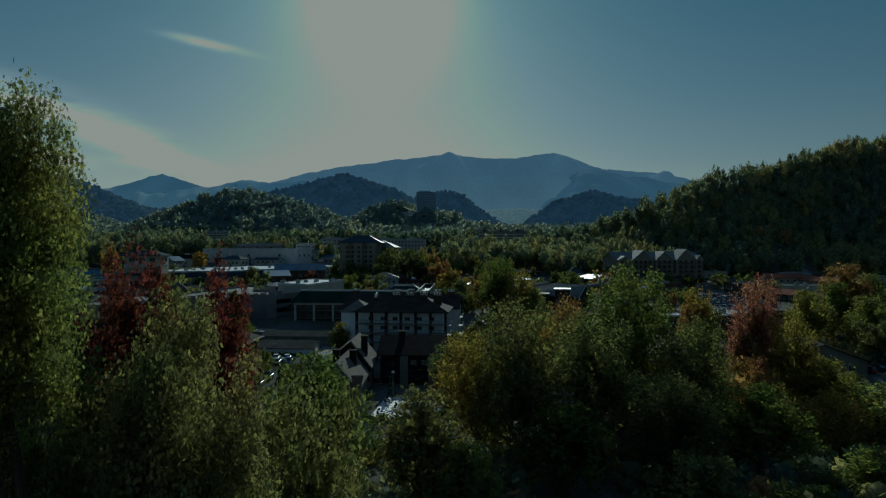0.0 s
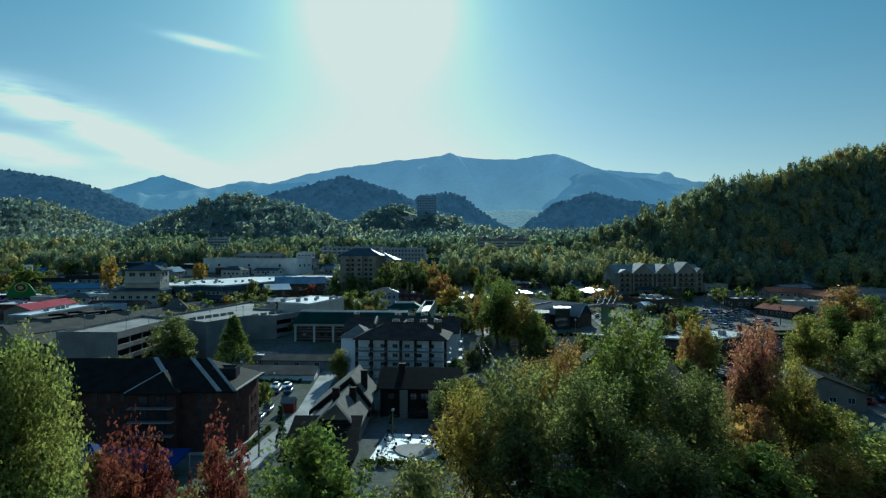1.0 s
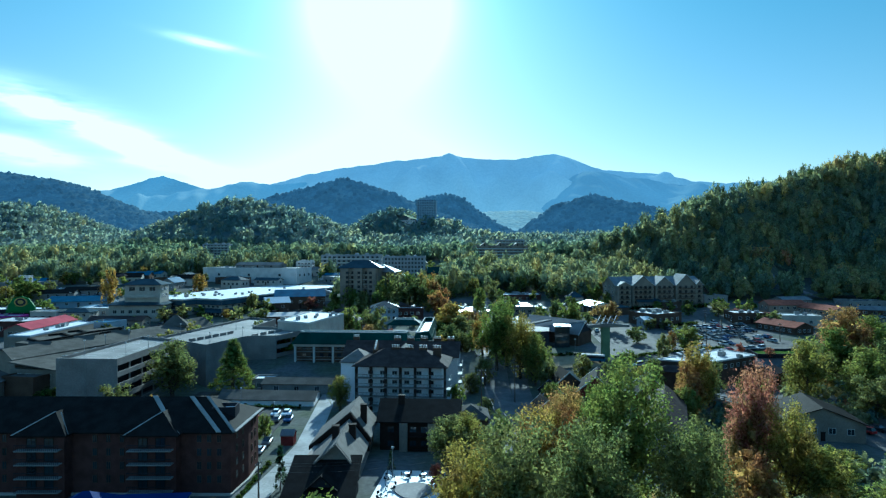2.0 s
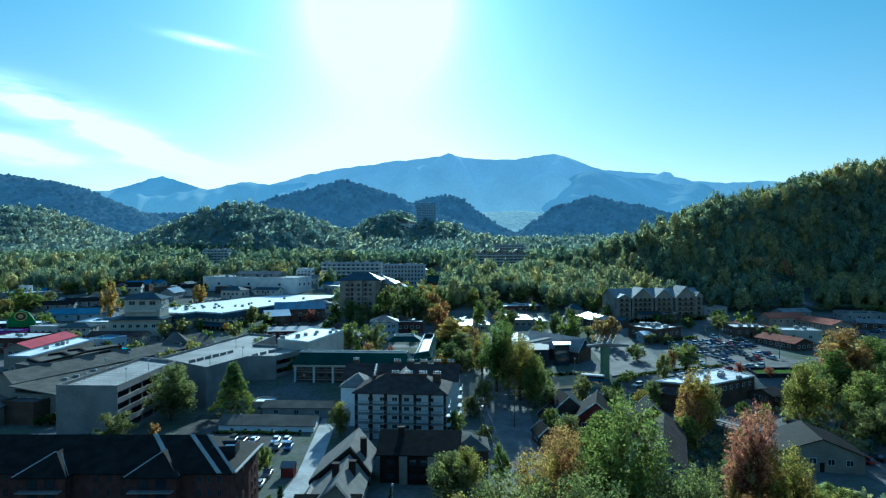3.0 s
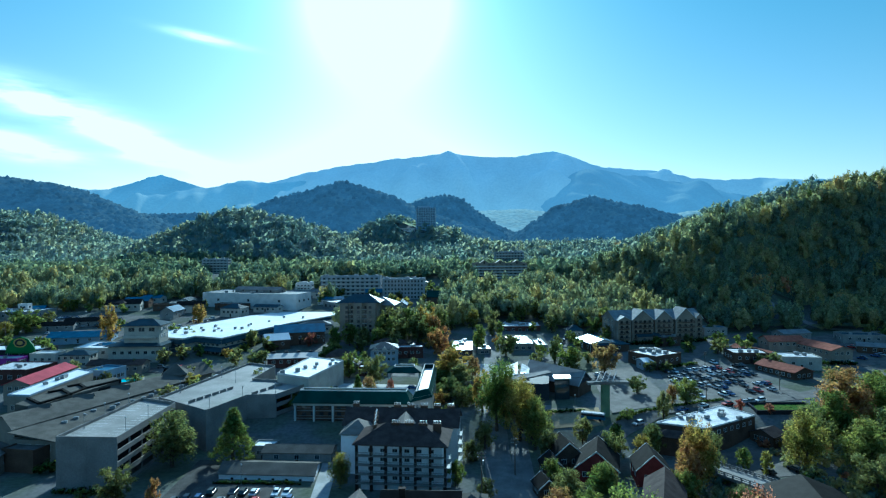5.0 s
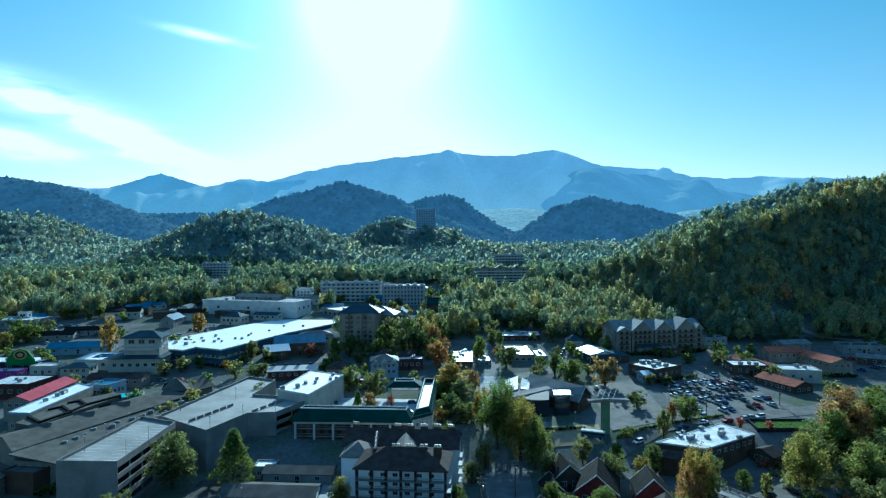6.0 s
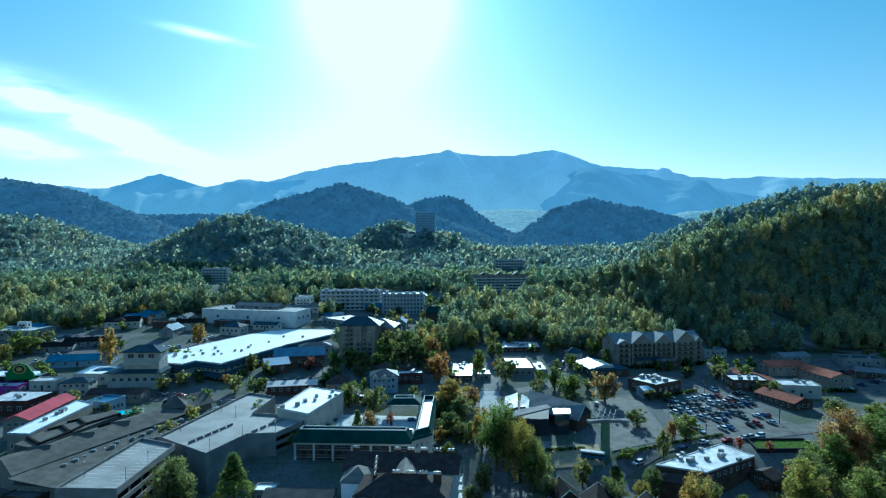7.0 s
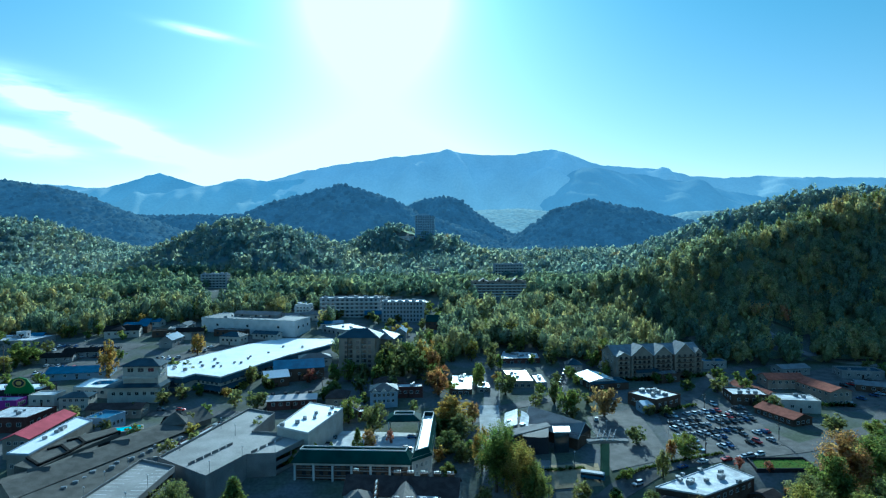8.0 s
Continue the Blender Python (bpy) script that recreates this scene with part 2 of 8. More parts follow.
TIMBER = material("dark_timber", (0.035, 0.026, 0.022), 0.7, 0.3)
TRIM = material("pale_trim", (0.5, 0.5, 0.48), 0.6, 0.15)
SLATEBLUE = material("pale_blue_wall", (0.28, 0.33, 0.40), 0.8, 0.15)
# the tower's blue is hazy air put into its wall and pane colours
TOWERWALL = material("haze_blue_concrete", (0.38, 0.48, 0.6), 0.9, 0.2)
TOWERGLASS = material("haze_blue_glass", (0.07, 0.11, 0.17), 0.5, 0.2)
GLASS = glass_material("window_glass", (0.03, 0.04, 0.05))
LITGLASS = glass_material("curtained_glass", (0.22, 0.22, 0.21), 0.2)
METAL = material("galvanised_metal", (0.28, 0.29, 0.30), 0.5, 0.2, 2.0, 0.5)
PYLONGREEN = material("green_pylon_paint", (0.15, 0.205, 0.12), 0.5, 0.2)
BLUECANVAS = material("blue_canvas", (0.012, 0.03, 0.13), 0.6, 0.2)
POOLWATER = material("pool_water", (0.05, 0.55, 0.60), 0.1, 0.1, spec=0.5)
BARK = material("bark", (0.09, 0.075, 0.06), 0.9, 0.4, 3.0)
RUBBER = material("tyre_rubber", (0.02, 0.02, 0.02), 0.8, 0.2)
POLEWOOD = material("pole_wood", (0.14, 0.11, 0.085), 0.85, 0.3, 3.0)
PALEROAD = material("pale_worn_road", (0.16, 0.157, 0.15), 0.85, 0.35, 0.8, spec=0.05)
WIRE = material("cable", (0.06, 0.06, 0.06), 0.5, 0.1)

# brighter copy of the green leaves: light put into the near crowns' colour
NEARGREENS = leaf_material("sunlit_leaves", [(0.0, (0.17, 0.21, 0.075)), (1.0, (0.21, 0.24, 0.085))], through_light=0.6)
GREENS = leaf_material("green_leaves", [(0.0, (0.13, 0.175, 0.055)), (0.5, (0.165, 0.205, 0.065)), (1.0, (0.21, 0.235, 0.08))], 0.57)
OLIVES = leaf_material("olive_leaves", [(0.0, (0.15, 0.18, 0.08)), (1.0, (0.21, 0.215, 0.10))], 0.58)
YELLOWS = leaf_material("yellowing_leaves", [(0.0, (0.24, 0.24, 0.075)), (0.5, (0.30, 0.255, 0.08)), (1.0, (0.34, 0.235, 0.08))], 0.58)
ORANGES = leaf_material("orange_leaves", [(0.0, (0.32, 0.185, 0.085)), (1.0, (0.29, 0.215, 0.11))], 0.58)
REDS = leaf_material("red_leaves", [(0.0, (0.27, 0.11, 0.10)), (1.0, (0.35, 0.18, 0.145))], 0.58)
MAROONS = leaf_material("maroon_leaves", [(0.0, (0.115, 0.036, 0.036)), (1.0, (0.20, 0.07, 0.055))], 0.5)
CONIFER = leaf_material("needles", [(0.0, (0.04, 0.07, 0.045)), (1.0, (0.06, 0.10, 0.05))], 0.2)
# leaf stops turn bluer and paler belt by belt, standing in for haze
WOODS = leaf_material("mixed_woods", [(0.0, (0.13, 0.18, 0.165)), (0.35, (0.215, 0.25, 0.165)), (0.62, (0.32, 0.30, 0.15)),
                                      (0.82, (0.34, 0.30, 0.145)), (0.93, (0.40, 0.255, 0.13)), (1.0, (0.37, 0.15, 0.12))], by="tint", gaps=0.2, through_light=0.58)
MIDWOODS = leaf_material("hazed_valley_woods", [(0.0, (0.11, 0.17, 0.155)), (0.4, (0.205, 0.255, 0.175)), (0.8, (0.35, 0.335, 0.18)), (1.0, (0.43, 0.285, 0.15))], by="tint", vary=0.7, gaps=0.12, through_light=0.58)
FARWOODS = leaf_material("hazed_far_woods", [(0.0, (0.18, 0.26, 0.30)), (0.4, (0.24, 0.30, 0.31)), (0.8, (0.345, 0.365, 0.285)), (1.0, (0.42, 0.355, 0.25))], by="tint", vary=0.3, gaps=0.06, through_light=0.58)
# blue emission and bluish leaves stand in for haze before the mountains
HAZEWOODS = leaf_material("haze_glow_woods", [(0.0, (0.035, 0.05, 0.055)), (0.6, (0.06, 0.08, 0.075)), (1.0, (0.10, 0.11, 0.085))], by="tint", glow=(0.024, 0.050, 0.090), through_light=0.15, gaps=0, tuft_scale=0.12)
VALLEYHEAD = leaf_material("haze_glow_valley_head", [(0.0, (0.20, 0.25, 0.24)), (1.0, (0.30, 0.32, 0.26))], by="tint", glow=(0.060, 0.098, 0.130), through_light=0.1, gaps=0, tuft_scale=0.05)

GROUND = material("valley_ground", (0.085, 0.095, 0.065), 0.95, 0.4, 0.25, second=(0.12, 0.12, 0.12))


# ---------------------------------------------------------------- the lie of the land
def crest(xs, points):
    px, py, pz = zip(*points)
    return np.interp(xs, px, py), np.interp(xs, px, pz)


HILLS = []


def hill(front, behind, *points, rough=1.0):
    """A ridge along x: its crest's points, and how far its slopes reach towards and away from the town."""
    HILLS.append((front, behind, points, rough))


def wave(x, y, s):
    return (np.sin(x / s + 1.3 * np.sin(y / s * 0.7 + 0.4)) + np.sin(y / s * 0.83 + 1.7 * np.sin(x / s * 0.61 + 2.0))
            + 0.5 * np.sin((x + y) / s * 1.9 + 0.9) + 0.5 * np.sin((x - 0.8 * y) / s * 2.3)) / 3


# right-hand wooded hill
hill(125, 260, (110, 640, 38), (150, 560, 46), (170, 500, 56), (190, 482, 65), (218, 490, 77), (245, 502, 85), (275, 508, 91), (315, 516, 100), (355, 530, 111), (400, 548, 121), (430, 558, 125), (520, 560, 140), (900, 500, 210))
# the longer ridge behind it
hill(250, 300, (330, 1020, 60), (393, 1010, 90), (483, 1005, 126), (611, 1000, 160), (740, 1000, 163), (1000, 980, 190), (1500, 950, 230))
# knoll under the tower
hill(190, 200, (-330, 1100, 50), (-215, 1095, 58), (-178, 1090, 74), (-143, 1090, 91), (-108, 1092, 106), (-79, 1095, 112), (-58, 1100, 104), (-30, 1100, 97), (5, 1095, 88), (45, 1085, 70), (100, 1090, 50))
# spur on the middle left
hill(270, 300, (-600, 965, 40), (-484, 960, 48), (-439, 960, 70), (-402, 960, 92), (-348, 960, 112), (-312, 960, 119), (-276, 962, 110), (-221, 968, 96), (-158, 985, 70), (-90, 1000, 45))
# round mountain above it
hill(420, 500, (-760, 1790, 60), (-560, 1770, 168), (-470, 1760, 196), (-385, 1750, 226), (-300, 1748, 247), (-238, 1750, 231), (-139, 1755, 198), (-73, 1760, 165), (26, 1770, 130), (109, 1790, 100), (200, 1830, 60))
# mountain behind the tower
hill(400, 500, (-220, 2250, 180), (-91, 2230, 228), (12, 2200, 243), (75, 2200, 224), (137, 2210, 178), (199, 2220, 135), (303, 2250, 90), (420, 2260, 60))
# low mountain on the middle right
hill(420, 500, (190, 1830, 50), (260, 1820, 118), (340, 1800, 172), (440, 1795, 196), (540, 1795, 178), (640, 1800, 158), (760, 1810, 130), (900, 1830, 90), (1100, 1850, 60))
# far left mountain
hill(560, 600, (-1900, 1850, 300), (-1330, 1800, 268), (-1180, 1795, 250), (-1060, 1795, 224), (-960, 1800, 180), (-840, 1800, 130), (-700, 1830, 60))
# nearer spur on the far left
hill(430, 380, (-1500, 1160, 170), (-860, 1160, 128), (-800, 1160, 122), (-740, 1160, 108), (-670, 1170, 76), (-560, 1200, 50))
# the long valley head rising to the far mountains
hill(1150, 400, (-250, 3280, 90), (-50, 3280, 170), (180, 3280, 235), (420, 3280, 245), (700, 3280, 215), (950, 3280, 120), rough=0.5)
# low saddle hills before the far mountains
hill(500, 600, (-1100, 2600, 80), (-900, 2600, 200), (-600, 2600, 170), (-300, 2650, 90))
hill(500, 500, (700, 2500, 70), (1000, 2500, 190), (1400, 2450, 210), (1900, 2400, 300))

BASE_Y = (-400, 0, 60, 110, 200, 222, 290, 330, 380, 450, 600, 800, 1200, 2000, 3400)
BASE_Z = (40, 13, 5, 2.6, 2.2, 8.0, 9.2, 12.5, 16.0, 21.0, 29.0, 36.0, 46.0, 56.0, 80.0)


def land(x, y):
    """Height of the ground."""
    x, y = np.asarray(x, float), np.asarray(y, float)
    base = np.interp(y, BASE_Y, BASE_Z) + np.clip((y - 250) / 500, 0, 1) * 1.5 * wave(x, y, 60)
    top = base.copy()
    for front, behind, points, rough in HILLS:
        cy, cz = crest(x, points)
        d = (y - cy) / np.where(y < cy, front, behind)
        d = np.minimum(np.abs(d), 1)
        rise = np.maximum(cz - base, 0)
        gully = 1 + 0.22 * rough * wave(x, y * 0.5, 0.13 * front) * np.sin(np.pi * np.clip(d, 0, 1)) + 0.015 * wave(x, y, 21)
        top = np.maximum(top, base + rise * 0.5 * (1 + np.cos(np.pi * d ** 0.9)) * gully)
    return top


def height(x, y):
    return float(land(x, y))


# ---------------------------------------------------------------- mesh helpers
def mesh_object(name, verts, faces, mat, smooth=False, tint=None):
    me = bpy.data.meshes.new(name)
    me.from_pydata([tuple(v) for v in verts], [], faces)
    if mat:
        me.materials.append(mat)
    if smooth:
        me.polygons.foreach_set("use_smooth", [True] * len(me.polygons))
    if tint is not None:
        at = me.attributes.new("tint", "FLOAT", "POINT")
        at.data.foreach_set("value", np.asarray(tint, np.float32))
    return new(name, me)


def quad_mesh(name, co, quads, mat, tint=None, tris=None, normals=None):
    """A large mesh from arrays of corners and faces of three or four corners."""
    me = bpy.data.meshes.new(name)
    loops = [np.asarray(quads, np.int32).ravel()]
    sizes = [np.full(len(quads), 4, np.int32)]
    if tris is not None and len(tris):
        loops.append(np.asarray(tris, np.int32).ravel())
        sizes.append(np.full(len(tris), 3, np.int32))
    loops, sizes = np.concatenate(loops), np.concatenate(sizes)
    me.vertices.add(len(co))
    me.vertices.foreach_set("co", np.asarray(co, np.float32).ravel())
    me.loops.add(len(loops))
    me.loops.foreach_set("vertex_index", loops)
    me.polygons.add(len(sizes))
    me.polygons.foreach_set("loop_start", np.concatenate(([0], np.cumsum(sizes)[:-1])).astype(np.int32))
    me.update(calc_edges=True)
    me.materials.append(mat)
    if normals is not None:
        me.polygons.foreach_set("use_smooth", np.ones(len(sizes), bool))
        me.normals_split_custom_set_from_vertices(np.asarray(normals, np.float32))
    if tint is not None:
        at = me.attributes.new("tint", "FLOAT", "POINT")
        at.data.foreach_set("value", np.asarray(tint, np.float32))
    return me


def part(name, bm, mat, parent, label=""):
    """Links a bmesh as one mesh object under a thing or a part."""
    bmesh.ops.recalc_face_normals(bm, faces=bm.faces)
    me = bpy.data.meshes.new(name)
    bm.to_mesh(me)
    bm.free()
    me.materials.append(mat)
    ob = new(name, me)
    ob.parent = parent
    if label:
        ob["label"] = label
    return ob


def thing(name, label, category, group="", kind="", at=None):
    ob = new(name)
    ob.empty_display_size = 0.5
    if at is not None:
        ob.matrix_basis = at if isinstance(at, Matrix) else Matrix.Translation(at)
    return tagged(ob, label, category, group, kind)


def box(bm, x0, x1, y0, y1, z0, z1, m=None):
    vs = [bm.verts.new((x, y, z)) for z in (z0, z1) for x, y in ((x0, y0), (x1, y0), (x1, y1), (x0, y1))]
    for f in ((3, 2, 1, 0), (4, 5, 6, 7), (0, 1, 5, 4), (1, 2, 6, 5), (2, 3, 7, 6), (3, 0, 4, 7)):
        bm.faces.new([vs[i] for i in f])
    if m is not None:
        for v in vs:
            v.co = m @ v.co
    return vs


def prism(bm, poly, z0, z1):
    lo = [bm.verts.new((x, y, z0)) for x, y in poly]
    hi = [bm.verts.new((x, y, z1)) for x, y in poly]
    bm.faces.new(lo[::-1])
    bm.faces.new(hi)
    for i in range(len(poly)):
        j = (i + 1) % len(poly)
        bm.faces.new((lo[i], lo[j], hi[j], hi[i]))


def cyl(bm, p, q, r0, r1, n=8):
    p, q = Vector(p), Vector(q)
    m = (q - p).to_track_quat("Z", "Y").to_matrix()
    a = [bm.verts.new(p + m @ Vector((r0 * math.cos(k * math.tau / n), r0 * math.sin(k * math.tau / n), 0))) for k in range(n)]
    b = [bm.verts.new(q + m @ Vector((r1 * math.cos(k * math.tau / n), r1 * math.sin(k * math.tau / n), 0))) for k in range(n)]
    for k in range(n):
        bm.faces.new((a[k], a[(k + 1) % n], b[(k + 1) % n], b[k]))
    bm.faces.new(a[::-1])
    bm.faces.new(b)


def side(p0, p1):
    """The frame of a wall from p0 to p1: x along it, y outwards (to the right of the way), z up."""
    p0, p1 = Vector((*p0, 0)), Vector((*p1, 0))
    u = (p1 - p0).normalized()
    out = Vector((u.y, -u.x, 0))
    m = Matrix((u, out, Vector((0, 0, 1)))).transposed().to_4x4()
    m.translation = p0
    return m, (p1 - p0).length


def inset(poly, d):
    """A polygon (counterclockwise) moved inwards by d."""
    out, k = [], len(poly)
    for i in range(k):
        a, b, c = Vector(poly[i - 1]), Vector(poly[i]), Vector(poly[(i + 1) % k])
        n1 = Vector((-(b - a).y, (b - a).x)).normalized()
        n2 = Vector((-(c - b).y, (c - b).x)).normalized()
        s = (n1 + n2)
        s = s * (d / max(0.3, s.dot(n1)))
        out.append((b.x + s.x, b.y + s.y))
    return out


# ---------------------------------------------------------------- ground sheet
def spaced(lo, hi, near_lo, near_hi, step, grow):
    v = list(np.arange(near_lo, near_hi + 0.1, step))
    s = step
    while v[-1] < hi:
        s = min(s * grow, 55)
        v.append(v[-1] + s)
    s = step
    while v[0] > lo:
        s = min(s * grow, 55)
        v.insert(0, v[0] - s)
    return np.array(v)


gx, gy = spaced(-3400, 3400, -264, 264, 5.0, 1.07), spaced(-400, 3300, 20, 460, 5.0, 1.06)
XX, YY = np.meshgrid(gx, gy)
ZZ = land(XX, YY)
co = np.stack([XX, YY, ZZ], -1).reshape(-1, 3)
nx, ny = len(gx), len(gy)
ii = (np.arange(ny - 1)[:, None] * nx + np.arange(nx - 1)[None, :]).ravel()
me = quad_mesh("ground", co, np.stack([ii, ii + 1, ii + nx + 1, ii + nx], -1), GROUND)
me.polygons.foreach_set("use_smooth", [True] * len(me.polygons))
tagged(new("ground", me), "valley floor of earth, grass and wooded slopes", "ground", kind="structure")


def strip(name, label, points, width, mat, lift=0.12, kind="structure", category="road"):
    """A road draped over the ground along a line of points."""
    pts = []
    for (x0, y0), (x1, y1) in zip(points, points[1:]):
        k = max(1, int(math.hypot(x1 - x0, y1 - y0) / 3))
        pts += [(x0 + (x1 - x0) * i / k, y0 + (y1 - y0) * i / k) for i in range(k)]
    pts.append(points[-1])
    verts, faces = [], []
    for i, (x, y) in enumerate(pts):
        a, b = pts[max(0, i - 1)], pts[min(len(pts) - 1, i + 1)]
        d = Vector((b[0] - a[0], b[1] - a[1])).normalized()
        for k in (-1, -0.5, 0, 0.5, 1):
            px, py = x - d.y * -k * width / 2, y + d.x * -k * width / 2
            verts.append((px, py, height(px, py) + lift))
        for k in (-1, 1):
            px, py = x - d.y * -k * width / 2, y + d.x * -k * width / 2
            verts.append((px, py, height(px, py) - 0.2))
        if i:
            o, w = 7 * (i - 1), 7 * i
            for k in range(4):
                faces.append((o + k, o + k + 1, w + k + 1, w + k))
            faces += [(o + 5, o, w, w + 5), (o + 4, o + 6, w + 6, w + 4)]
    return tagged(mesh_object(name, verts, faces, mat), label, category, kind=kind)


def lot(name, label, p, q, r, mat, lift=0.1, category="parking lot"):
    """A paved lot draped over the ground: the parallelogram from corner p along q and r."""
    p, q, r = Vector(p), Vector(q), Vector(r)
    nu, nv = max(2, int((q - p).length / 3)), max(2, int((r - p).length / 3))
    verts, faces = [], []
    for i in range(nu + 1):
        for j in range(nv + 1):
            w = p + (q - p) * i / nu + (r - p) * j / nv
            verts.append((w.x, w.y, height(w.x, w.y) + lift))
    for i in range(nu):
        for j in range(nv):
            o = i * (nv + 1) + j
            faces.append((o, o + nv + 1, o + nv + 2, o + 1))
    rim = [j for j in range(nv + 1)] + [i * (nv + 1) + nv for i in range(1, nu + 1)] + [nu * (nv + 1) + j for j in range(nv - 1, -1, -1)] + [i * (nv + 1) for i in range(nu - 1, 0, -1)]
    k = len(verts)
    verts += [(verts[i][0], verts[i][1], verts[i][2] - 0.3) for i in rim]
    for i in range(len(rim)):
        j = (i + 1) % len(rim)
        faces.append((rim[i], rim[j], k + j, k + i))
    return tagged(mesh_object(name, verts, faces, mat), label, category, kind="structure")


# ---------------------------------------------------------------- far mountains
def far_ridge(name, depth, crests, mat, foot, label):
    """A distant mountain chain: crest heights along x, with spurs running down towards the valley."""
    xs = np.linspace(crests[0][0], crests[-1][0], 260)
    cz = np.interp(xs, [c[0] for c in crests], [c[1] for c in crests])
    cz = cz + 6 * wave(xs, xs * 0, 34) + 3 * wave(xs, xs * 0 + 50, 13)
    rows = []
    for k in range(26):
        s = k / 25
        y = depth - 1100 * s
        fall = (1 - s) ** 1.25
        spur = wave(xs + 260 * s, xs * 0 + 500 * s, 130) * 190 * math.sin(math.pi * min(1, s * 1.1)) + wave(xs - 200 * s, xs * 0 + 300 * s, 47) * 72 * math.sin(math.pi * s)
        rows.append(np.stack([xs, np.full_like(xs, y) + 60 * s * wave(xs, xs * 0, 200), foot + (cz - foot) * fall + spur * (cz - foot) / 600], -1))
    co = np.concatenate(rows)
    n = len(xs)
    ii = (np.arange(25)[:, None] * n + np.arange(n - 1)[None, :]).ravel()
    me = quad_mesh(name, co, np.stack([ii, ii + n, ii + n + 1, ii + 1], -1), mat)
    me.polygons.foreach_set("use_smooth", [True] * len(me.polygons))
    return tagged(new(name, me), label, "mountain", kind="structure")


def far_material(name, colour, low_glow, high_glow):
    """Mountains so far off that the air before them is all that shows, painted as emission: paler towards their feet.
    """
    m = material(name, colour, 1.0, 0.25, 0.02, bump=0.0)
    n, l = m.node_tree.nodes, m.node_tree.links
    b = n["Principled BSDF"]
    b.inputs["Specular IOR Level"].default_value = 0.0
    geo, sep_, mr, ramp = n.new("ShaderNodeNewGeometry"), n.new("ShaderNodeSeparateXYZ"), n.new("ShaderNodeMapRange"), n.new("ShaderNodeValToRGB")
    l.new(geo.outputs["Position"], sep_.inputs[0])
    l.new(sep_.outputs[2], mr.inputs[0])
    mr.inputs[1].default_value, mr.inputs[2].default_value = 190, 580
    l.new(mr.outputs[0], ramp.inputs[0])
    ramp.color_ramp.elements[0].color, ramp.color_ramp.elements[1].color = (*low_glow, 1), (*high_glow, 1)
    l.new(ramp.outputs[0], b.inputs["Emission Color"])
    # light and dark folds painted into the glow by stretched noise
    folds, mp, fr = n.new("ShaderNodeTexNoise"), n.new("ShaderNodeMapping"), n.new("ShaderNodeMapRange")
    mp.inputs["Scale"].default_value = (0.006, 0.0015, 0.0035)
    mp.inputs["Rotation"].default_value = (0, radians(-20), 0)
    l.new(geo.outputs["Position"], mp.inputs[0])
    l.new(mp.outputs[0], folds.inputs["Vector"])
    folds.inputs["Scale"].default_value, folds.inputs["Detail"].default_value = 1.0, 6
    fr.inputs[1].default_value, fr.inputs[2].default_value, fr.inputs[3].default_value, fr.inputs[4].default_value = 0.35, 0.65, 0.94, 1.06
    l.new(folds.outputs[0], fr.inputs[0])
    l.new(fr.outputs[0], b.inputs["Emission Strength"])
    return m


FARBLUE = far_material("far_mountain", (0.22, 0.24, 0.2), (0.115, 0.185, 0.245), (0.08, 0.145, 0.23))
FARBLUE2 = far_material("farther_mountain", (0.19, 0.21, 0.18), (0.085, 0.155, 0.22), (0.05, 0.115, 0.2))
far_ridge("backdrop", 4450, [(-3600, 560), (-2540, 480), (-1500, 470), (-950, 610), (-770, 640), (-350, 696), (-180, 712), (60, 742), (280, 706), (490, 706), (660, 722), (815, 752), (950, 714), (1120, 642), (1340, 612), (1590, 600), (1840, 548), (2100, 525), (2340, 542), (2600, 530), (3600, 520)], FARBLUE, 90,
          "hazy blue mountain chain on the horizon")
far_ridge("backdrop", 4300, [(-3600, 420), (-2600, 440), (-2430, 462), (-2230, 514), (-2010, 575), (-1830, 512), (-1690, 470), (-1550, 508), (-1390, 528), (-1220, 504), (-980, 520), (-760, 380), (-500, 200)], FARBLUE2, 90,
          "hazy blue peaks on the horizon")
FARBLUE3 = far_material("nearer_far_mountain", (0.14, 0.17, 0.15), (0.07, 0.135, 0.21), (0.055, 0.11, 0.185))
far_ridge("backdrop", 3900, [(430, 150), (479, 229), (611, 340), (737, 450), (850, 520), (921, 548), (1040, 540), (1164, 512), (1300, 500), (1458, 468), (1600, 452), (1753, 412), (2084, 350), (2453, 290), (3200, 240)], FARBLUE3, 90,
          "hazy dark blue shoulder of the mountain chain")

# ---------------------------------------------------------------- woods


def ico():
    bm = bmesh.new()
    bmesh.ops.create_icosphere(bm, subdivisions=1, radius=1)
    v = np.array([w.co[:] for w in bm.verts])
    f = np.array([[w.index for w in g.verts] for g in bm.faces])
    bm.free()
    return v, f


ICO_V, ICO_F = ico()


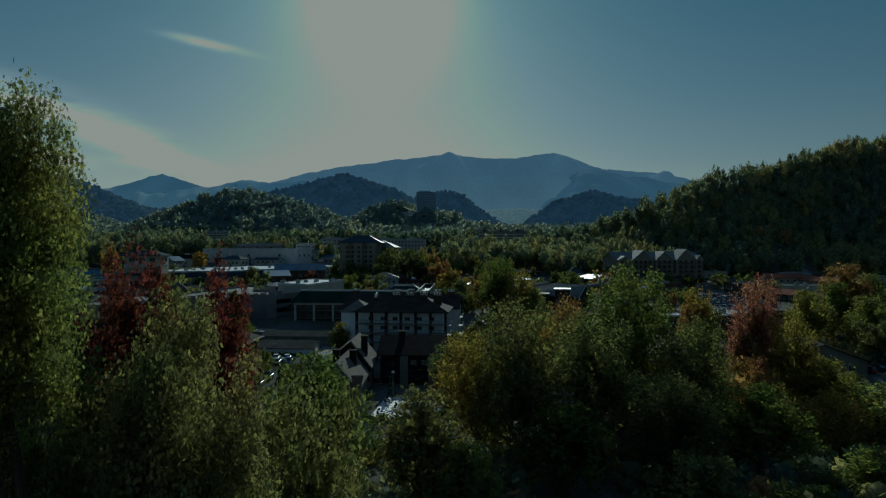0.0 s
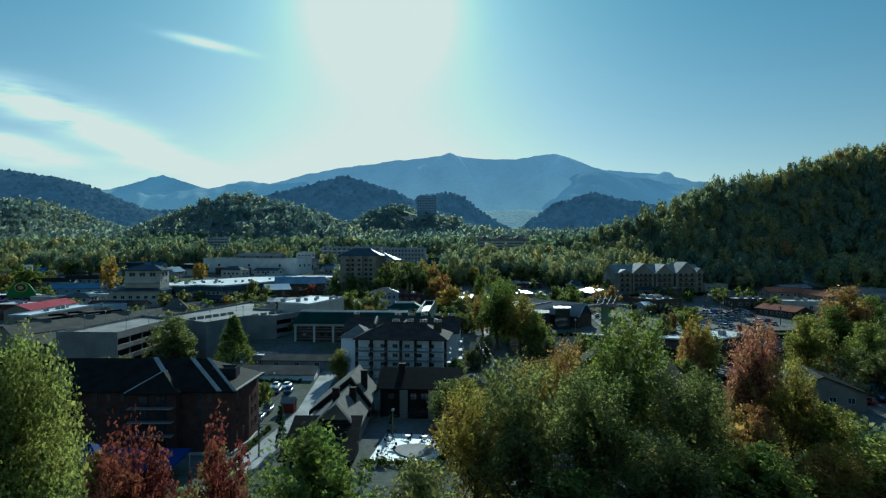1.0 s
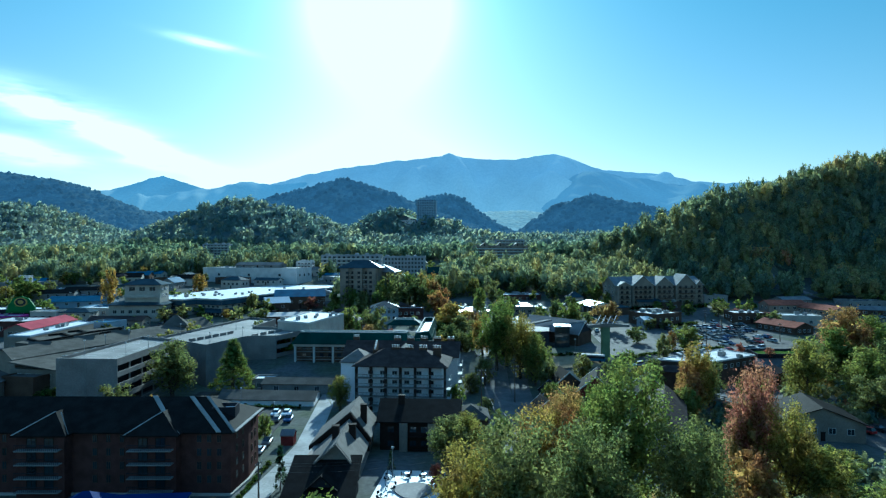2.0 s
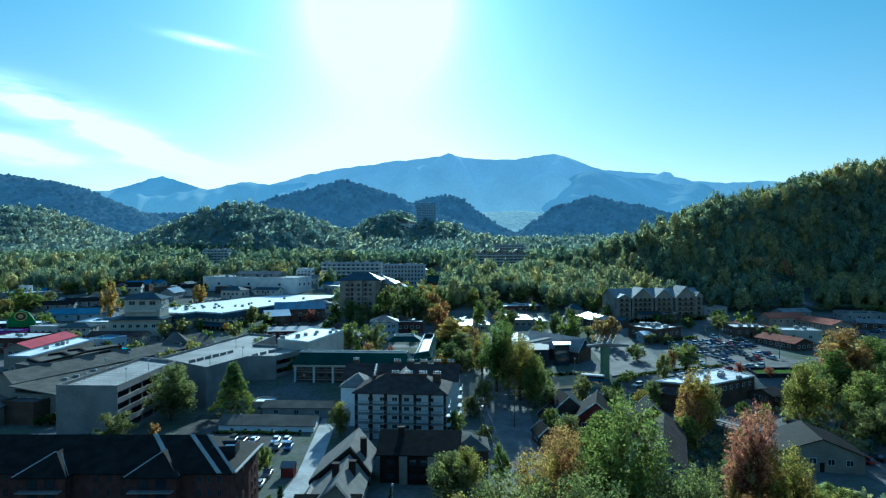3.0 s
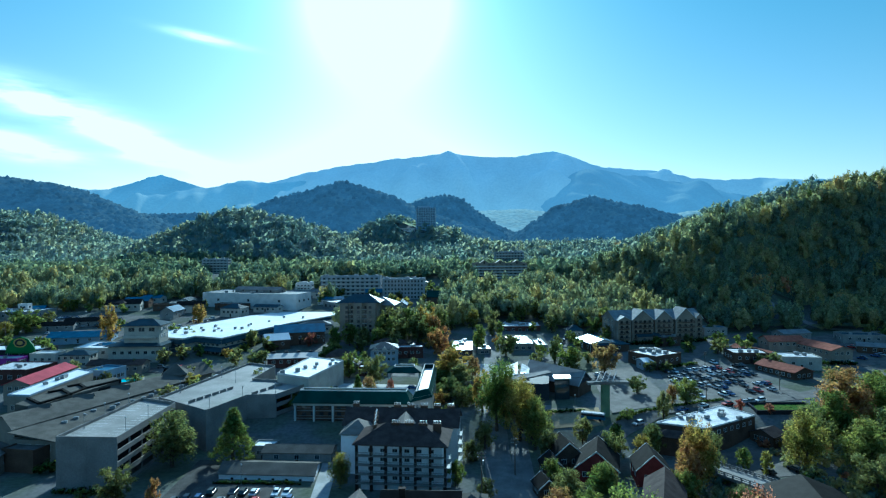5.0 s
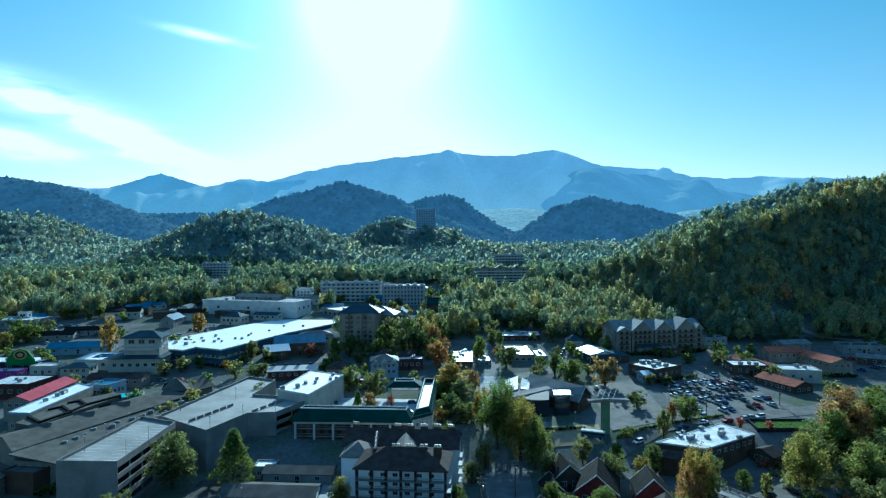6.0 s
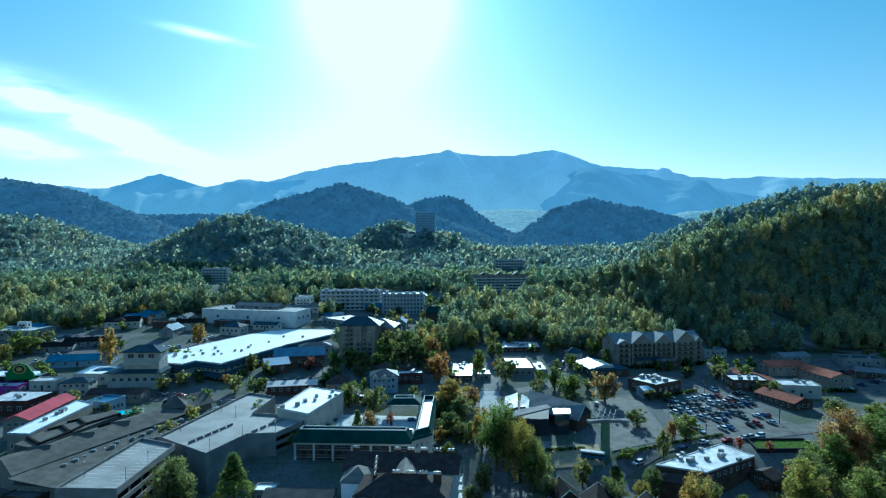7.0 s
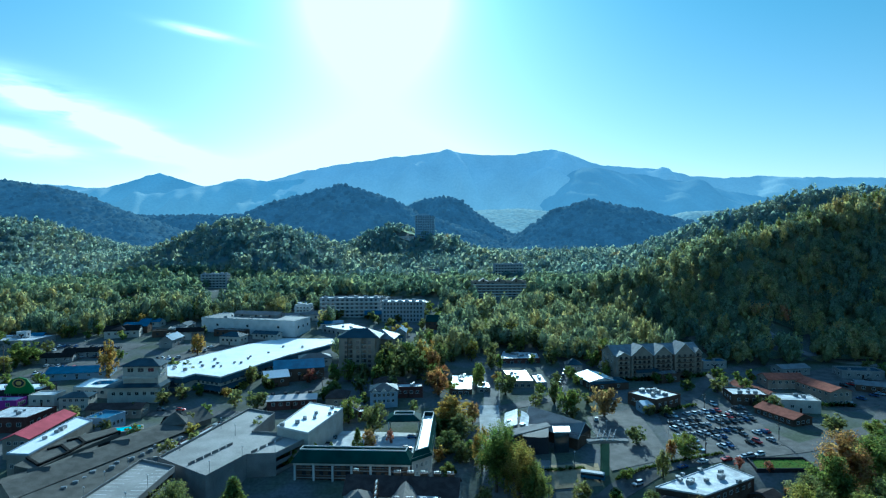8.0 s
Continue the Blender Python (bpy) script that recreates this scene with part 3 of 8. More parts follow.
def crown_arrays(cards, size, lobes, seed, tall=1.0):
    """A crown about 1 in radius: overlapping leafy lobes round a middle, and sprays standing off them."""
    r = np.random.default_rng(seed)
    v, t, q, nn, k = [], [], [], [], 0
    for i in range(lobes):
        a = (i + 0.6 * r.random()) * 2.4
        h = (i + 0.5) / lobes
        out = 0.46 * math.sqrt(max(0.05, 1 - (1.5 * h - 0.55) ** 2)) if lobes > 1 else 0.0
        c = np.array((out * math.cos(a), out * math.sin(a), (1.15 * h - 0.6) * tall))
        big = (0.56 - 0.12 * h) * (0.85 + 0.3 * r.random()) if lobes > 1 else 1.0
        lump = ICO_V * (big * (0.75 + 0.45 * r.random((len(ICO_V), 1)))) + c
        n = 0.55 * ICO_V + 0.6 * lump / np.maximum(np.linalg.norm(lump, axis=1), 0.2)[:, None] + (0, 0, 0.22)
        v.append(lump), t.append(ICO_F + k), nn.append(n)
        k += len(lump)
    for i in range(cards):
        d = r.normal(size=3)
        d /= np.linalg.norm(d)
        if d[2] < -0.5:
            d[2] *= -0.6
        c = d * (0.66 + 0.38 * r.random()) * (1, 1, tall)
        u = np.cross(d + 0.8 * r.normal(size=3), r.normal(size=3))
        u /= np.linalg.norm(u)
        w = np.cross(u, d + 0.5 * r.normal(size=3))
        w /= np.linalg.norm(w)
        s = size * (0.6 + 0.8 * r.random())
        v.append(np.array([c - u * s, c + w * s * 0.8, c + u * s, c - w * s * 0.7]))
        q.append([k, k + 1, k + 2, k + 3])
        nn.append(np.tile(0.7 * d + (0, 0, 0.3) + 0.35 * r.normal(size=3), (4, 1)))
        k += 4
    nn = np.concatenate(nn)
    nn /= np.linalg.norm(nn, axis=1)[:, None]
    return nn, np.concatenate(v), np.array(q, int).reshape(-1, 4), (np.concatenate(t) if t else np.zeros((0, 3), int))


def woods(name, label, spots, protos, mat, seed, lie=0.0):
    """One sheet of trees too many to count: rows of x, y, z, radius, tallness, tint; lie smooths the canopy to the slope."""
    r = np.random.default_rng(seed)
    vs, qs, ts, ns, tint, k = [], [], [], [], [], 0
    pick = r.integers(0, len(protos), len(spots))
    turn = r.random(len(spots)) * math.tau
    at = np.array([s[:2] for s in spots])
    here = land(at[:, 0], at[:, 1])
    up = np.stack([here - land(at[:, 0] + 12, at[:, 1]), here - land(at[:, 0], at[:, 1] + 12), np.full(len(at), 12.0)], -1)
    up = lie * up / np.linalg.norm(up, axis=1)[:, None]
    for (x, y, z, rad, tall, tn), p, a, u in zip(spots, pick, turn, up):
        pn, pv, pq, pt = protos[p]
        c, s = math.cos(a), math.sin(a)
        nn = np.stack([pn[:, 0] * c - pn[:, 1] * s, pn[:, 0] * s + pn[:, 1] * c, pn[:, 2]], -1) * (1 - lie) + u
        ns.append(nn / np.maximum(np.linalg.norm(nn, axis=1), 1e-6)[:, None])
        w = np.stack([(pv[:, 0] * c - pv[:, 1] * s) * rad + x, (pv[:, 0] * s + pv[:, 1] * c) * rad + y, pv[:, 2] * rad * tall + z], -1)
        vs.append(w), qs.append(pq + k), ts.append(pt + k), tint.append(np.full(len(pv), tn))
        k += len(pv)
    me = quad_mesh(name, np.concatenate(vs), np.concatenate(qs), mat, np.concatenate(tint), np.concatenate(ts), np.concatenate(ns))
    return tagged(new(name, me), label, "woods", kind="stuff")


def scatter(y0, y1, gap, keep, seed, spread=0.80, lo=3.2, hi=5.2, lift=0.9, bare=1.0, tallest=1.6):
    """Spots for trees on a jittered grid, where keep(x, y, z) allows."""
    r = np.random.default_rng(seed)
    ys = np.arange(y0, y1, gap)
    out = []
    for y in ys:
        half = spread * y + 40
        xs = np.arange(-half, half, gap)
        x = xs + r.uniform(-0.45, 0.45, len(xs)) * gap
        yy = y + r.uniform(-0.45, 0.45, len(xs)) * gap
        z = land(x, yy)
        ok = keep(x, yy, z) & ((land(x, yy + 20) - z) / 20 > -0.16)
        patch = 0.5 + 0.5 * wave(x, yy, 38)
        rad = r.uniform(lo, hi, len(xs)) * (0.8 + 0.35 * (0.5 + 0.5 * wave(x, yy, 23)))
        ok &= r.random(len(xs)) > bare * (0.08 + 0.22 * (wave(x, yy, 15) > 0.45))
        tn = np.clip(0.5 * r.random(len(xs)) ** 1.3 + 0.5 * patch ** 1.6 * r.uniform(0.5, 1.1, len(xs)) + 0.25 * (r.random(len(xs)) > 0.94), 0, 1)
        for i in np.nonzero(ok)[0]:
            tall = r.uniform(0.62, 1.0) * tallest
            out.append((x[i], yy[i], z[i] + rad[i] * tall * lift + r.uniform(0.8, 3.0) * min(1, lift * 1.2), rad[i], tall, tn[i]))
    return out


GROVES = [(100, 390, 17, 20), (22, 402, 12, 14), (72, 404, 9, 12), (44, 412, 12, 8), (-22, 372, 22, 22), (6, 398, 22, 14), (-66, 392, 10, 16), (110, 392, 50, 16), (60, 420, 20, 12), (-120, 560, 16, 14), (-100, 500, 22, 12), (-20, 500, 12, 10)]


def open_town(x, y):
    """Where the town leaves no room for woods, but for a few groves."""
    town = (y < np.where(x > 168, 366, 408)) & (x > -345 - 0.1 * y) & (x < 300)
    town |= (y < 456) & (x > -345) & (x < -15)
    town |= (y < 505) & (x > -265) & (x < -15)
    town |= (y < 600) & (x > -135) & (x < 0)
    for gx_, gy_, rx, ry in GROVES:
        town &= ((x - gx_) / rx) ** 2 + ((y - gy_) / ry) ** 2 > 1
    return town


CLEAR = [(232, 396, 14, 14), (125, 357, 34, 16), (-150, 490, 50, 40), (-262, 690, 22, 22), (-247, 652, 20, 28), (-232, 612, 18, 26), (-215, 568, 8, 22), (56, 592, 36, 30), (50, 556, 26, 16), (82, 760, 26, 40), (-34, 500, 30, 26), (-80, 520, 36, 24), (-310, 602, 18, 16), (-300, 582, 15, 16), (-289, 560, 13, 14), (-215, 478, 40, 18), (-303, 490, 15, 14), (-331, 572, 14, 12), (-30, 1080, 26, 20), (-63, 1060, 20, 12), (-70, 575, 30, 20)]


def cleared(x, y):
    c = np.zeros_like(x, bool)
    for cx, cy, rx, ry in CLEAR:
        c |= ((x - cx) / rx) ** 2 + ((y - cy) / ry) ** 2 < 1
    return c


NEARCROWN = [crown_arrays(100, 0.17, 3, 11 + i, 1.0 + 0.1 * (i % 3)) for i in range(7)]
MIDCROWN = [crown_arrays(48, 0.21, 3, 31 + i, 1.0 + 0.1 * (i % 3)) for i in range(7)]
HAZECROWN = [crown_arrays(24, 0.25, 2, 91 + i, 1.0 + 0.1 * (i % 3)) for i in range(7)]
SHRUB = [crown_arrays(40, 0.22, 3, 71 + i) for i in range(5)]
FARCROWN = [crown_arrays(0, 0.4, 1, 51 + i) for i in range(6)]

keep_a = lambda x, y, z: ~open_town(x, y) & ~cleared(x, y)
woods("woods", "mixed autumn woods of green, olive and yellow crowns", scatter(300, 570, 8.0, keep_a, 3, lo=2.8, hi=5.8, tallest=1.95), NEARCROWN, WOODS, 1, lie=0.05)
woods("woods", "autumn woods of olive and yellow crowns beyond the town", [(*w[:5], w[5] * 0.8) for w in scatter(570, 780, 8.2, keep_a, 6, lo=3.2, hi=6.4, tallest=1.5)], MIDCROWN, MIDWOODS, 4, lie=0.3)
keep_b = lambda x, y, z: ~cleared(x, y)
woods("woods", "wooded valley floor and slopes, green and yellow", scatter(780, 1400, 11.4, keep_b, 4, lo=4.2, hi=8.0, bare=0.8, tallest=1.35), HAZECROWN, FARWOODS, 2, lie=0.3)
keep_c = lambda x, y, z: (z > 50) & ((y < 2200) | (x < -420))
woods("woods", "distant wooded mountains in blue haze", scatter(1400, 2600, 16.5, keep_c, 5, lo=5.4, hi=8.4, lift=0.45, bare=1.0, tallest=1.25), FARCROWN, HAZEWOODS, 3, lie=0.8)


def understorey(label, x0, x1, y0, y1, step, lift, mat, keep, seed):
    """The leafy lower layer of the woods, a rough sheet under the crowns."""
    r = np.random.default_rng(seed)
    X, Y = np.meshgrid(np.arange(x0, x1, step), np.arange(y0, y1, step))
    X = X + r.uniform(-0.3, 0.3, X.shape) * step
    Y = Y + r.uniform(-0.3, 0.3, Y.shape) * step
    Z = land(X, Y)
    on = keep(X, Y, Z) & (np.abs(X) < 0.8 * Y + 40)
    Z = Z + lift * r.uniform(0.3, 1.3, X.shape)
    k = X.shape[1]
    ii = (np.arange(X.shape[0] - 1)[:, None] * k + np.arange(k - 1)[None, :]).ravel()
    quads = np.stack([ii, ii + 1, ii + k + 1, ii + k], -1)
    quads = quads[on.ravel()[quads].all(1)]
    used, back = np.unique(quads, return_inverse=True)
    co = np.stack([X, Y, Z], -1).reshape(-1, 3)[used]
    me = quad_mesh("understorey", co, back.reshape(-1, 4), mat, r.random(len(used)) * 0.8)
    me.polygons.foreach_set("use_smooth", [True] * len(me.polygons))
    return tagged(new("understorey", me), label, "undergrowth", kind="stuff")


understorey("shrub layer beneath the autumn woods", -620, 620, 300, 790, 7.0, 3.6, WOODS, keep_a, 91)
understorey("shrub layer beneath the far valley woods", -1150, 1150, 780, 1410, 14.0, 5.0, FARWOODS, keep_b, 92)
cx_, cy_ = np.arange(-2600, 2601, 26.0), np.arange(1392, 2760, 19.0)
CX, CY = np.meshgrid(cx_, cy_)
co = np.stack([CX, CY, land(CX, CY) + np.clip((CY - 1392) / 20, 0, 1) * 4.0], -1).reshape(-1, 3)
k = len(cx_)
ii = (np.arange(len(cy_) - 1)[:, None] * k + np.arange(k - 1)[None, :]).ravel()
me = quad_mesh("woods", co, np.stack([ii, ii + 1, ii + k + 1, ii + k], -1), HAZEWOODS, np.random.default_rng(8).random(len(co)))
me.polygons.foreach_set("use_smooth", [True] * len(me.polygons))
tagged(new("woods", me), "closed canopy of distant mountain woods in painted blue haze", "woods", kind="stuff")
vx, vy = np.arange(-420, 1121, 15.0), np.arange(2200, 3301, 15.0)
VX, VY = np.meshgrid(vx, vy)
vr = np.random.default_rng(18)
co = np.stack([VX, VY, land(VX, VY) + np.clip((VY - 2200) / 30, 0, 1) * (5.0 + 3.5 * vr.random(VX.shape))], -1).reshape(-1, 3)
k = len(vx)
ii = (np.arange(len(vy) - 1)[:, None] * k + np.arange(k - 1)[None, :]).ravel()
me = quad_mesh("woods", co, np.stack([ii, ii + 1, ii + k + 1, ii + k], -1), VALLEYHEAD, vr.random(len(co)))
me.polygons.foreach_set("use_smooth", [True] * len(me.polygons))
tagged(new("woods", me), "pale sunlit woods at the head of the valley in painted haze", "woods", kind="stuff")


# ---------------------------------------------------------------- single trees
def leafy_mesh(name, seed, cards, size, clumps, tall, mat, narrow=1.0, cone=False, fill=0.10, loose=False):
    """A crown 1 in radius round z = 0: many small clumps of leaf sprays on an uneven outline, a loose filling, and gaps."""
    r = np.random.default_rng(seed)
    lobes = r.normal(size=(7, 3))
    lobes /= np.linalg.norm(lobes, axis=1)[:, None]
    cs = []
    while len(cs) < clumps:
        d = r.normal(size=3)
        d /= np.linalg.norm(d)
        swell = 0.74 + 0.26 * max(0.0, float((lobes @ d).max())) ** 3
        p = d * swell * r.uniform(0.55, 0.95)
        if cone:
            h = r.uniform(-1, 1)
            w = (0.80 * (1 - h) / 2 + 0.05) * r.uniform(0.6, 1.0)
            an = r.uniform(0, math.tau)
            p = np.array([math.cos(an) * w, math.sin(an) * w, h])
        elif p[2] < -0.8:
            continue
        elif p[2] < 0:
            p[:2] *= 1.06
        cs.append(p)
    cs = np.array(cs)
    rad = r.uniform(0.13, 0.27, clumps) * (0.7 if cone else 1.0)
    inner = int(cards * fill)
    pick = r.integers(0, clumps, cards)
    d = r.normal(size=(cards, 3))
    d /= np.linalg.norm(d, axis=1)[:, None]
    p = cs[pick] + d * (rad[pick] * r.uniform(0.5, 1.12, cards))[:, None]
    s = size * r.uniform(0.5, 1.4, cards)
    p[:inner] *= r.uniform(0.35, 0.8, (inner, 1))
    s[:inner] *= 2.6
    u = r.normal(size=(cards, 3))
    u[:, 2] *= 0.7
    u /= np.linalg.norm(u, axis=1)[:, None]
    w = np.cross(u, d + 0.7 * r.normal(size=(cards, 3)))
    w /= np.linalg.norm(w, axis=1)[:, None]
    s = s[:, None]
    sc = np.array((narrow, narrow, tall))
    fit_z, fit_r = np.percentile(np.abs(p[:, 2]), 99.6), np.percentile(np.hypot(p[:, 0], p[:, 1]), 98)
    p, cs = p / (fit_r, fit_r, fit_z), cs / (fit_r, fit_r, fit_z)
    p = p * sc
    co = np.stack([p - u * s, p + w * s * 0.6, p + u * s, p - w * s * 0.6], 1).reshape(-1, 3)
    nn = 0.5 * p / sc + 0.75 * d + (0, 0, 0.35) + 0.4 * r.normal(size=(cards, 3))
    nn /= np.linalg.norm(nn, axis=1)[:, None]
    nn = np.repeat(nn, 4, 0)
    tris = None
    if not loose:
        # the dense, shaded inside of each clump
        knobs = ICO_V[None] * (0.5 * rad[:, None, None] * r.uniform(0.7, 1.2, (clumps, len(ICO_V), 1))) / (fit_r, fit_r, fit_z) + cs[:, None]
        tris = (ICO_F[None] + len(co) + np.arange(clumps)[:, None, None] * len(ICO_V)).reshape(-1, 3)
        co = np.concatenate([co, (knobs * sc).reshape(-1, 3)])
        nn = np.concatenate([nn, np.tile(ICO_V, (clumps, 1))])
    me = quad_mesh(name, co, np.arange(cards * 4).reshape(-1, 4), mat, tris=tris, normals=nn)
    return me, cs * sc


def trunk_mesh(name, seed, clumps, tall, base):
    """Trunk from the ground at z = base to the crown, with limbs to the clumps."""
    r = random.Random(seed)
    bm = bmesh.new()
    bend = [(0, 0, base)]
    for k in range(1, 5):
        z = base + (0.3 * tall - base) * k / 4
        bend.append((r.uniform(-0.05, 0.05) * k, r.uniform(-0.05, 0.05) * k, z))
    for k in range(4):
        cyl(bm, bend[k], bend[k + 1], 0.085 - 0.017 * k, 0.085 - 0.017 * (k + 1), 7)
    for c in [c for c in clumps if c[2] < 0.28 * tall][:12]:
        k = r.randint(1, 3)
        a = Vector(bend[k])
        b = Vector(c)
        mid = a.lerp(b, 0.5) + Vector((0, 0, -0.06))
        cyl(bm, a, mid, 0.03, 0.02, 5)
        cyl(bm, mid, b, 0.02, 0.006, 5)
    me = bpy.data.meshes.new(name)
    bm.to_mesh(me)
    bm.free()
    me.materials.append(BARK)
    return me


TREE_KINDS = {}


def tree_kind(key, seed, cards, size, clumps, tall, narrow, base, cone=False):
    TREE_KINDS[key] = (seed, cards, size, clumps, tall, narrow, base, cone)


tree_kind("broad", 1, 4500, 0.043, 50, 0.95, 1.0, -1.1)
tree_kind("tall", 2, 4500, 0.041, 56, 1.5, 0.85, -1.65)
tree_kind("oval", 3, 4000, 0.044, 48, 1.25, 0.92, -1.4)
tree_kind("hero", 4, 6500, 0.045, 84, 1.2, 1.0, -1.3)
tree_kind("near", 9, 60000, 0.0195, 110, 1.25, 1.0, -1.5)
tree_kind("sparse", 5, 5000, 0.046, 60, 1.3, 1.0, -1.5)
tree_kind("cone", 6, 9000, 0.030, 240, 1.55, 1.0, -1.75, True)
tree_kind("small", 7, 800, 0.095, 30, 1.1, 1.0, -1.15)
tree_kind("street", 10, 330, 0.14, 20, 1.1, 1.0, -1.15)
tree_kind("smallcone", 8, 600, 0.10, 40, 1.6, 1.0, -1.8, True)
tree_kind("broad_far", 1, 1500, 0.076, 40, 0.95, 1.0, -1.1)
tree_kind("tall_far", 2, 1500, 0.072, 44, 1.5, 0.85, -1.65)
tree_kind("oval_far", 3, 1400, 0.076, 40, 1.25, 0.92, -1.4)
tree_kind("hero_far", 4, 2000, 0.072, 56, 1.2, 1.0, -1.3)
tree_kind("bank", 12, 13000, 0.0305, 100, 1.2, 1.0, -1.3)
made_meshes = {}
LEAVES = {"near": NEARGREENS, "green": GREENS, "olive": OLIVES, "yellow": YELLOWS, "orange": ORANGES, "red": REDS, "maroon": MAROONS, "conifer": CONIFER}
WORDS = {"near": "green leafy tree", "green": "green leafy tree", "olive": "dull olive-green leafy tree", "yellow": "tree with yellowing leaves", "orange": "tree with orange autumn leaves",
         "red": "tree with pale russet-red autumn leaves", "maroon": "thin tree with dark maroon autumn leaves", "conifer": "dark conical evergreen tree"}


def tree(x, y, top, radius, kind="broad", leaf="green", where="among the houses"):
    """A tree whose crown's top stands at the height top; the trunk goes down into the ground."""
    if y > 235 and kind + "_far" in TREE_KINDS:
        kind += "_far"
    seed, cards, size, clumps, tall, narrow, base, cone = TREE_KINDS[kind]
    key = (kind, leaf)
    if key not in made_meshes:
        me, cs = leafy_mesh("crown", seed, cards, size, clumps, tall, LEAVES[leaf], narrow, cone, loose=kind in ("sparse", "near", "bank", "hero"))
        made_meshes[key] = (me, trunk_mesh("trunk", seed, cs, tall, base))
    crown_me, trunk_me = made_meshes[key]
    g = height(x, y)
    full = top - g
    stem = tall * 0.98 - base
    stretch = full / (stem * radius)
    stretch = min(1.9, max(0.7, stretch))
    ob = thing("tree", WORDS[leaf] + " " + where, "tree", at=Matrix.Translation((x, y, top - tall * 0.98 * radius * stretch)) @ pose(0, 0, 0, 0, 0, (x * 37 + y * 61) % 360) @ Matrix.Diagonal((radius, radius, radius * stretch, 1)))
    c = new("crown", crown_me)
    t = new("trunk", trunk_me)
    c.parent = t.parent = ob
    low = top - (tall * 0.98 - base) * radius * stretch
    if low > g - 0.2:
        foot = (tall * 0.98 * radius * stretch - (top - g) - 0.4) / (radius * stretch)
        grown = (0.3 * tall - foot) / (0.3 * tall - base)
        t.matrix_basis = Matrix.Translation((0, 0, 0.3 * tall * (1 - grown))) @ Matrix.Diagonal((1, 1, grown, 1))
    return ob


# trees on the slope below the camera
tree(-13.9, 18.4, 39.0, 2.8, "near", "near", "close to the camera on the slope")
tree(-13.6, 21.5, 28.6, 3.4, "near", "near", "on the slope")
tree(-12.6, 25.5, 33.2, 1.9, "sparse", "maroon", "on the slope")
tree(-14.6, 27.5, 32.4, 2.3, "sparse", "maroon", "on the slope")
tree(-10.8, 28.5, 32.5, 2.1, "sparse", "maroon", "on the slope")
tree(-12.4, 26.5, 30.2, 2.4, "sparse", "maroon", "on the slope")
tree(-8.8, 20, 31.2, 3.2, "near", "olive", "on the slope")
tree(-10.4, 19.4, 28.0, 3.0, "near", "olive", "on the slope")
tree(-6.2, 28, 26.6, 3.6, "bank", "olive", "on the slope")
tree(-13.4, 62, 21.8, 6.4, "hero", "green", "below the slope")
tree(-21, 58, 18.5, 6.0, "hero", "olive", "below the slope")
tree(-30, 66, 14.5, 5.5, "oval", "olive", "below the slope")
tree(-2.6, 64, 17.9, 5.0, "hero", "olive", "below the slope")
tree(-31, 82, 13.6, 3.4, "tall", "orange", "below the slope")
tree(-49, 86, 12.0, 3.8, "oval", "orange", "below the slope")
tree(2.5, 60, 14.2, 4.6, "oval", "green", "below the slope")
for x, y, top, rad, kind, leaf in ((10.5, 77, 25.8, 7.2, "bank", "olive"), (4.6, 82, 21.5, 5.8, "bank", "yellow"), (20.5, 82, 23.6, 7.0, "bank", "olive"), (30.0, 99, 29.6, 8.6, "bank", "green"),
                                   (20.5, 104, 24.0, 4.6, "bank", "orange"), (16.5, 97, 22.0, 6.0, "bank", "yellow"), (38, 92, 22.0, 6.6, "bank", "olive"), (28, 74, 17.5, 6.6, "bank", "olive"), (14, 68, 15.0, 6.0, "hero", "green"),
                                   (40, 76, 15.5, 6.5, "hero", "green"), (55.0, 106, 27.5, 4.8, "bank", "red"), (54.0, 105, 22.0, 4.4, "tall", "orange"), (59.5, 102, 21.8, 5.0, "bank", "yellow"),
                                   (49, 95, 15.8, 5.0, "broad", "orange"), (54, 84, 12.6, 6.0, "bank", "yellow"), (66, 88, 13.0, 6.5, "hero", "green"), (64, 100, 14.6, 5.0, "hero", "yellow"), (78, 96, 12.5, 6.0, "hero", "olive"),
                                   (48, 66, 10.5, 6.0, "hero", "green"), (62, 72, 10.0, 6.0, "hero", "olive"), (26, 60, 12.0, 6.0, "hero", "olive"), (36, 60, 9.0, 5.5, "hero", "green"), (46, 108, 14.0, 5.0, "hero", "olive"), (88, 108, 13.5, 6.5, "hero", "green"),
                                   (100, 118, 14.0, 6.5, "hero", "olive"), (112, 126, 15.0, 6.5, "hero", "green"), (76, 116, 9.5, 5.0, "broad", "green"), (60, 124, 11.0, 5.0, "broad", "olive"), (68, 134, 11.0, 5.0, "broad", "olive"), (74, 148, 11.5, 4.6, "oval", "olive")):
    tree(x, y, top, rad, kind, leaf, "on the wooded bank")
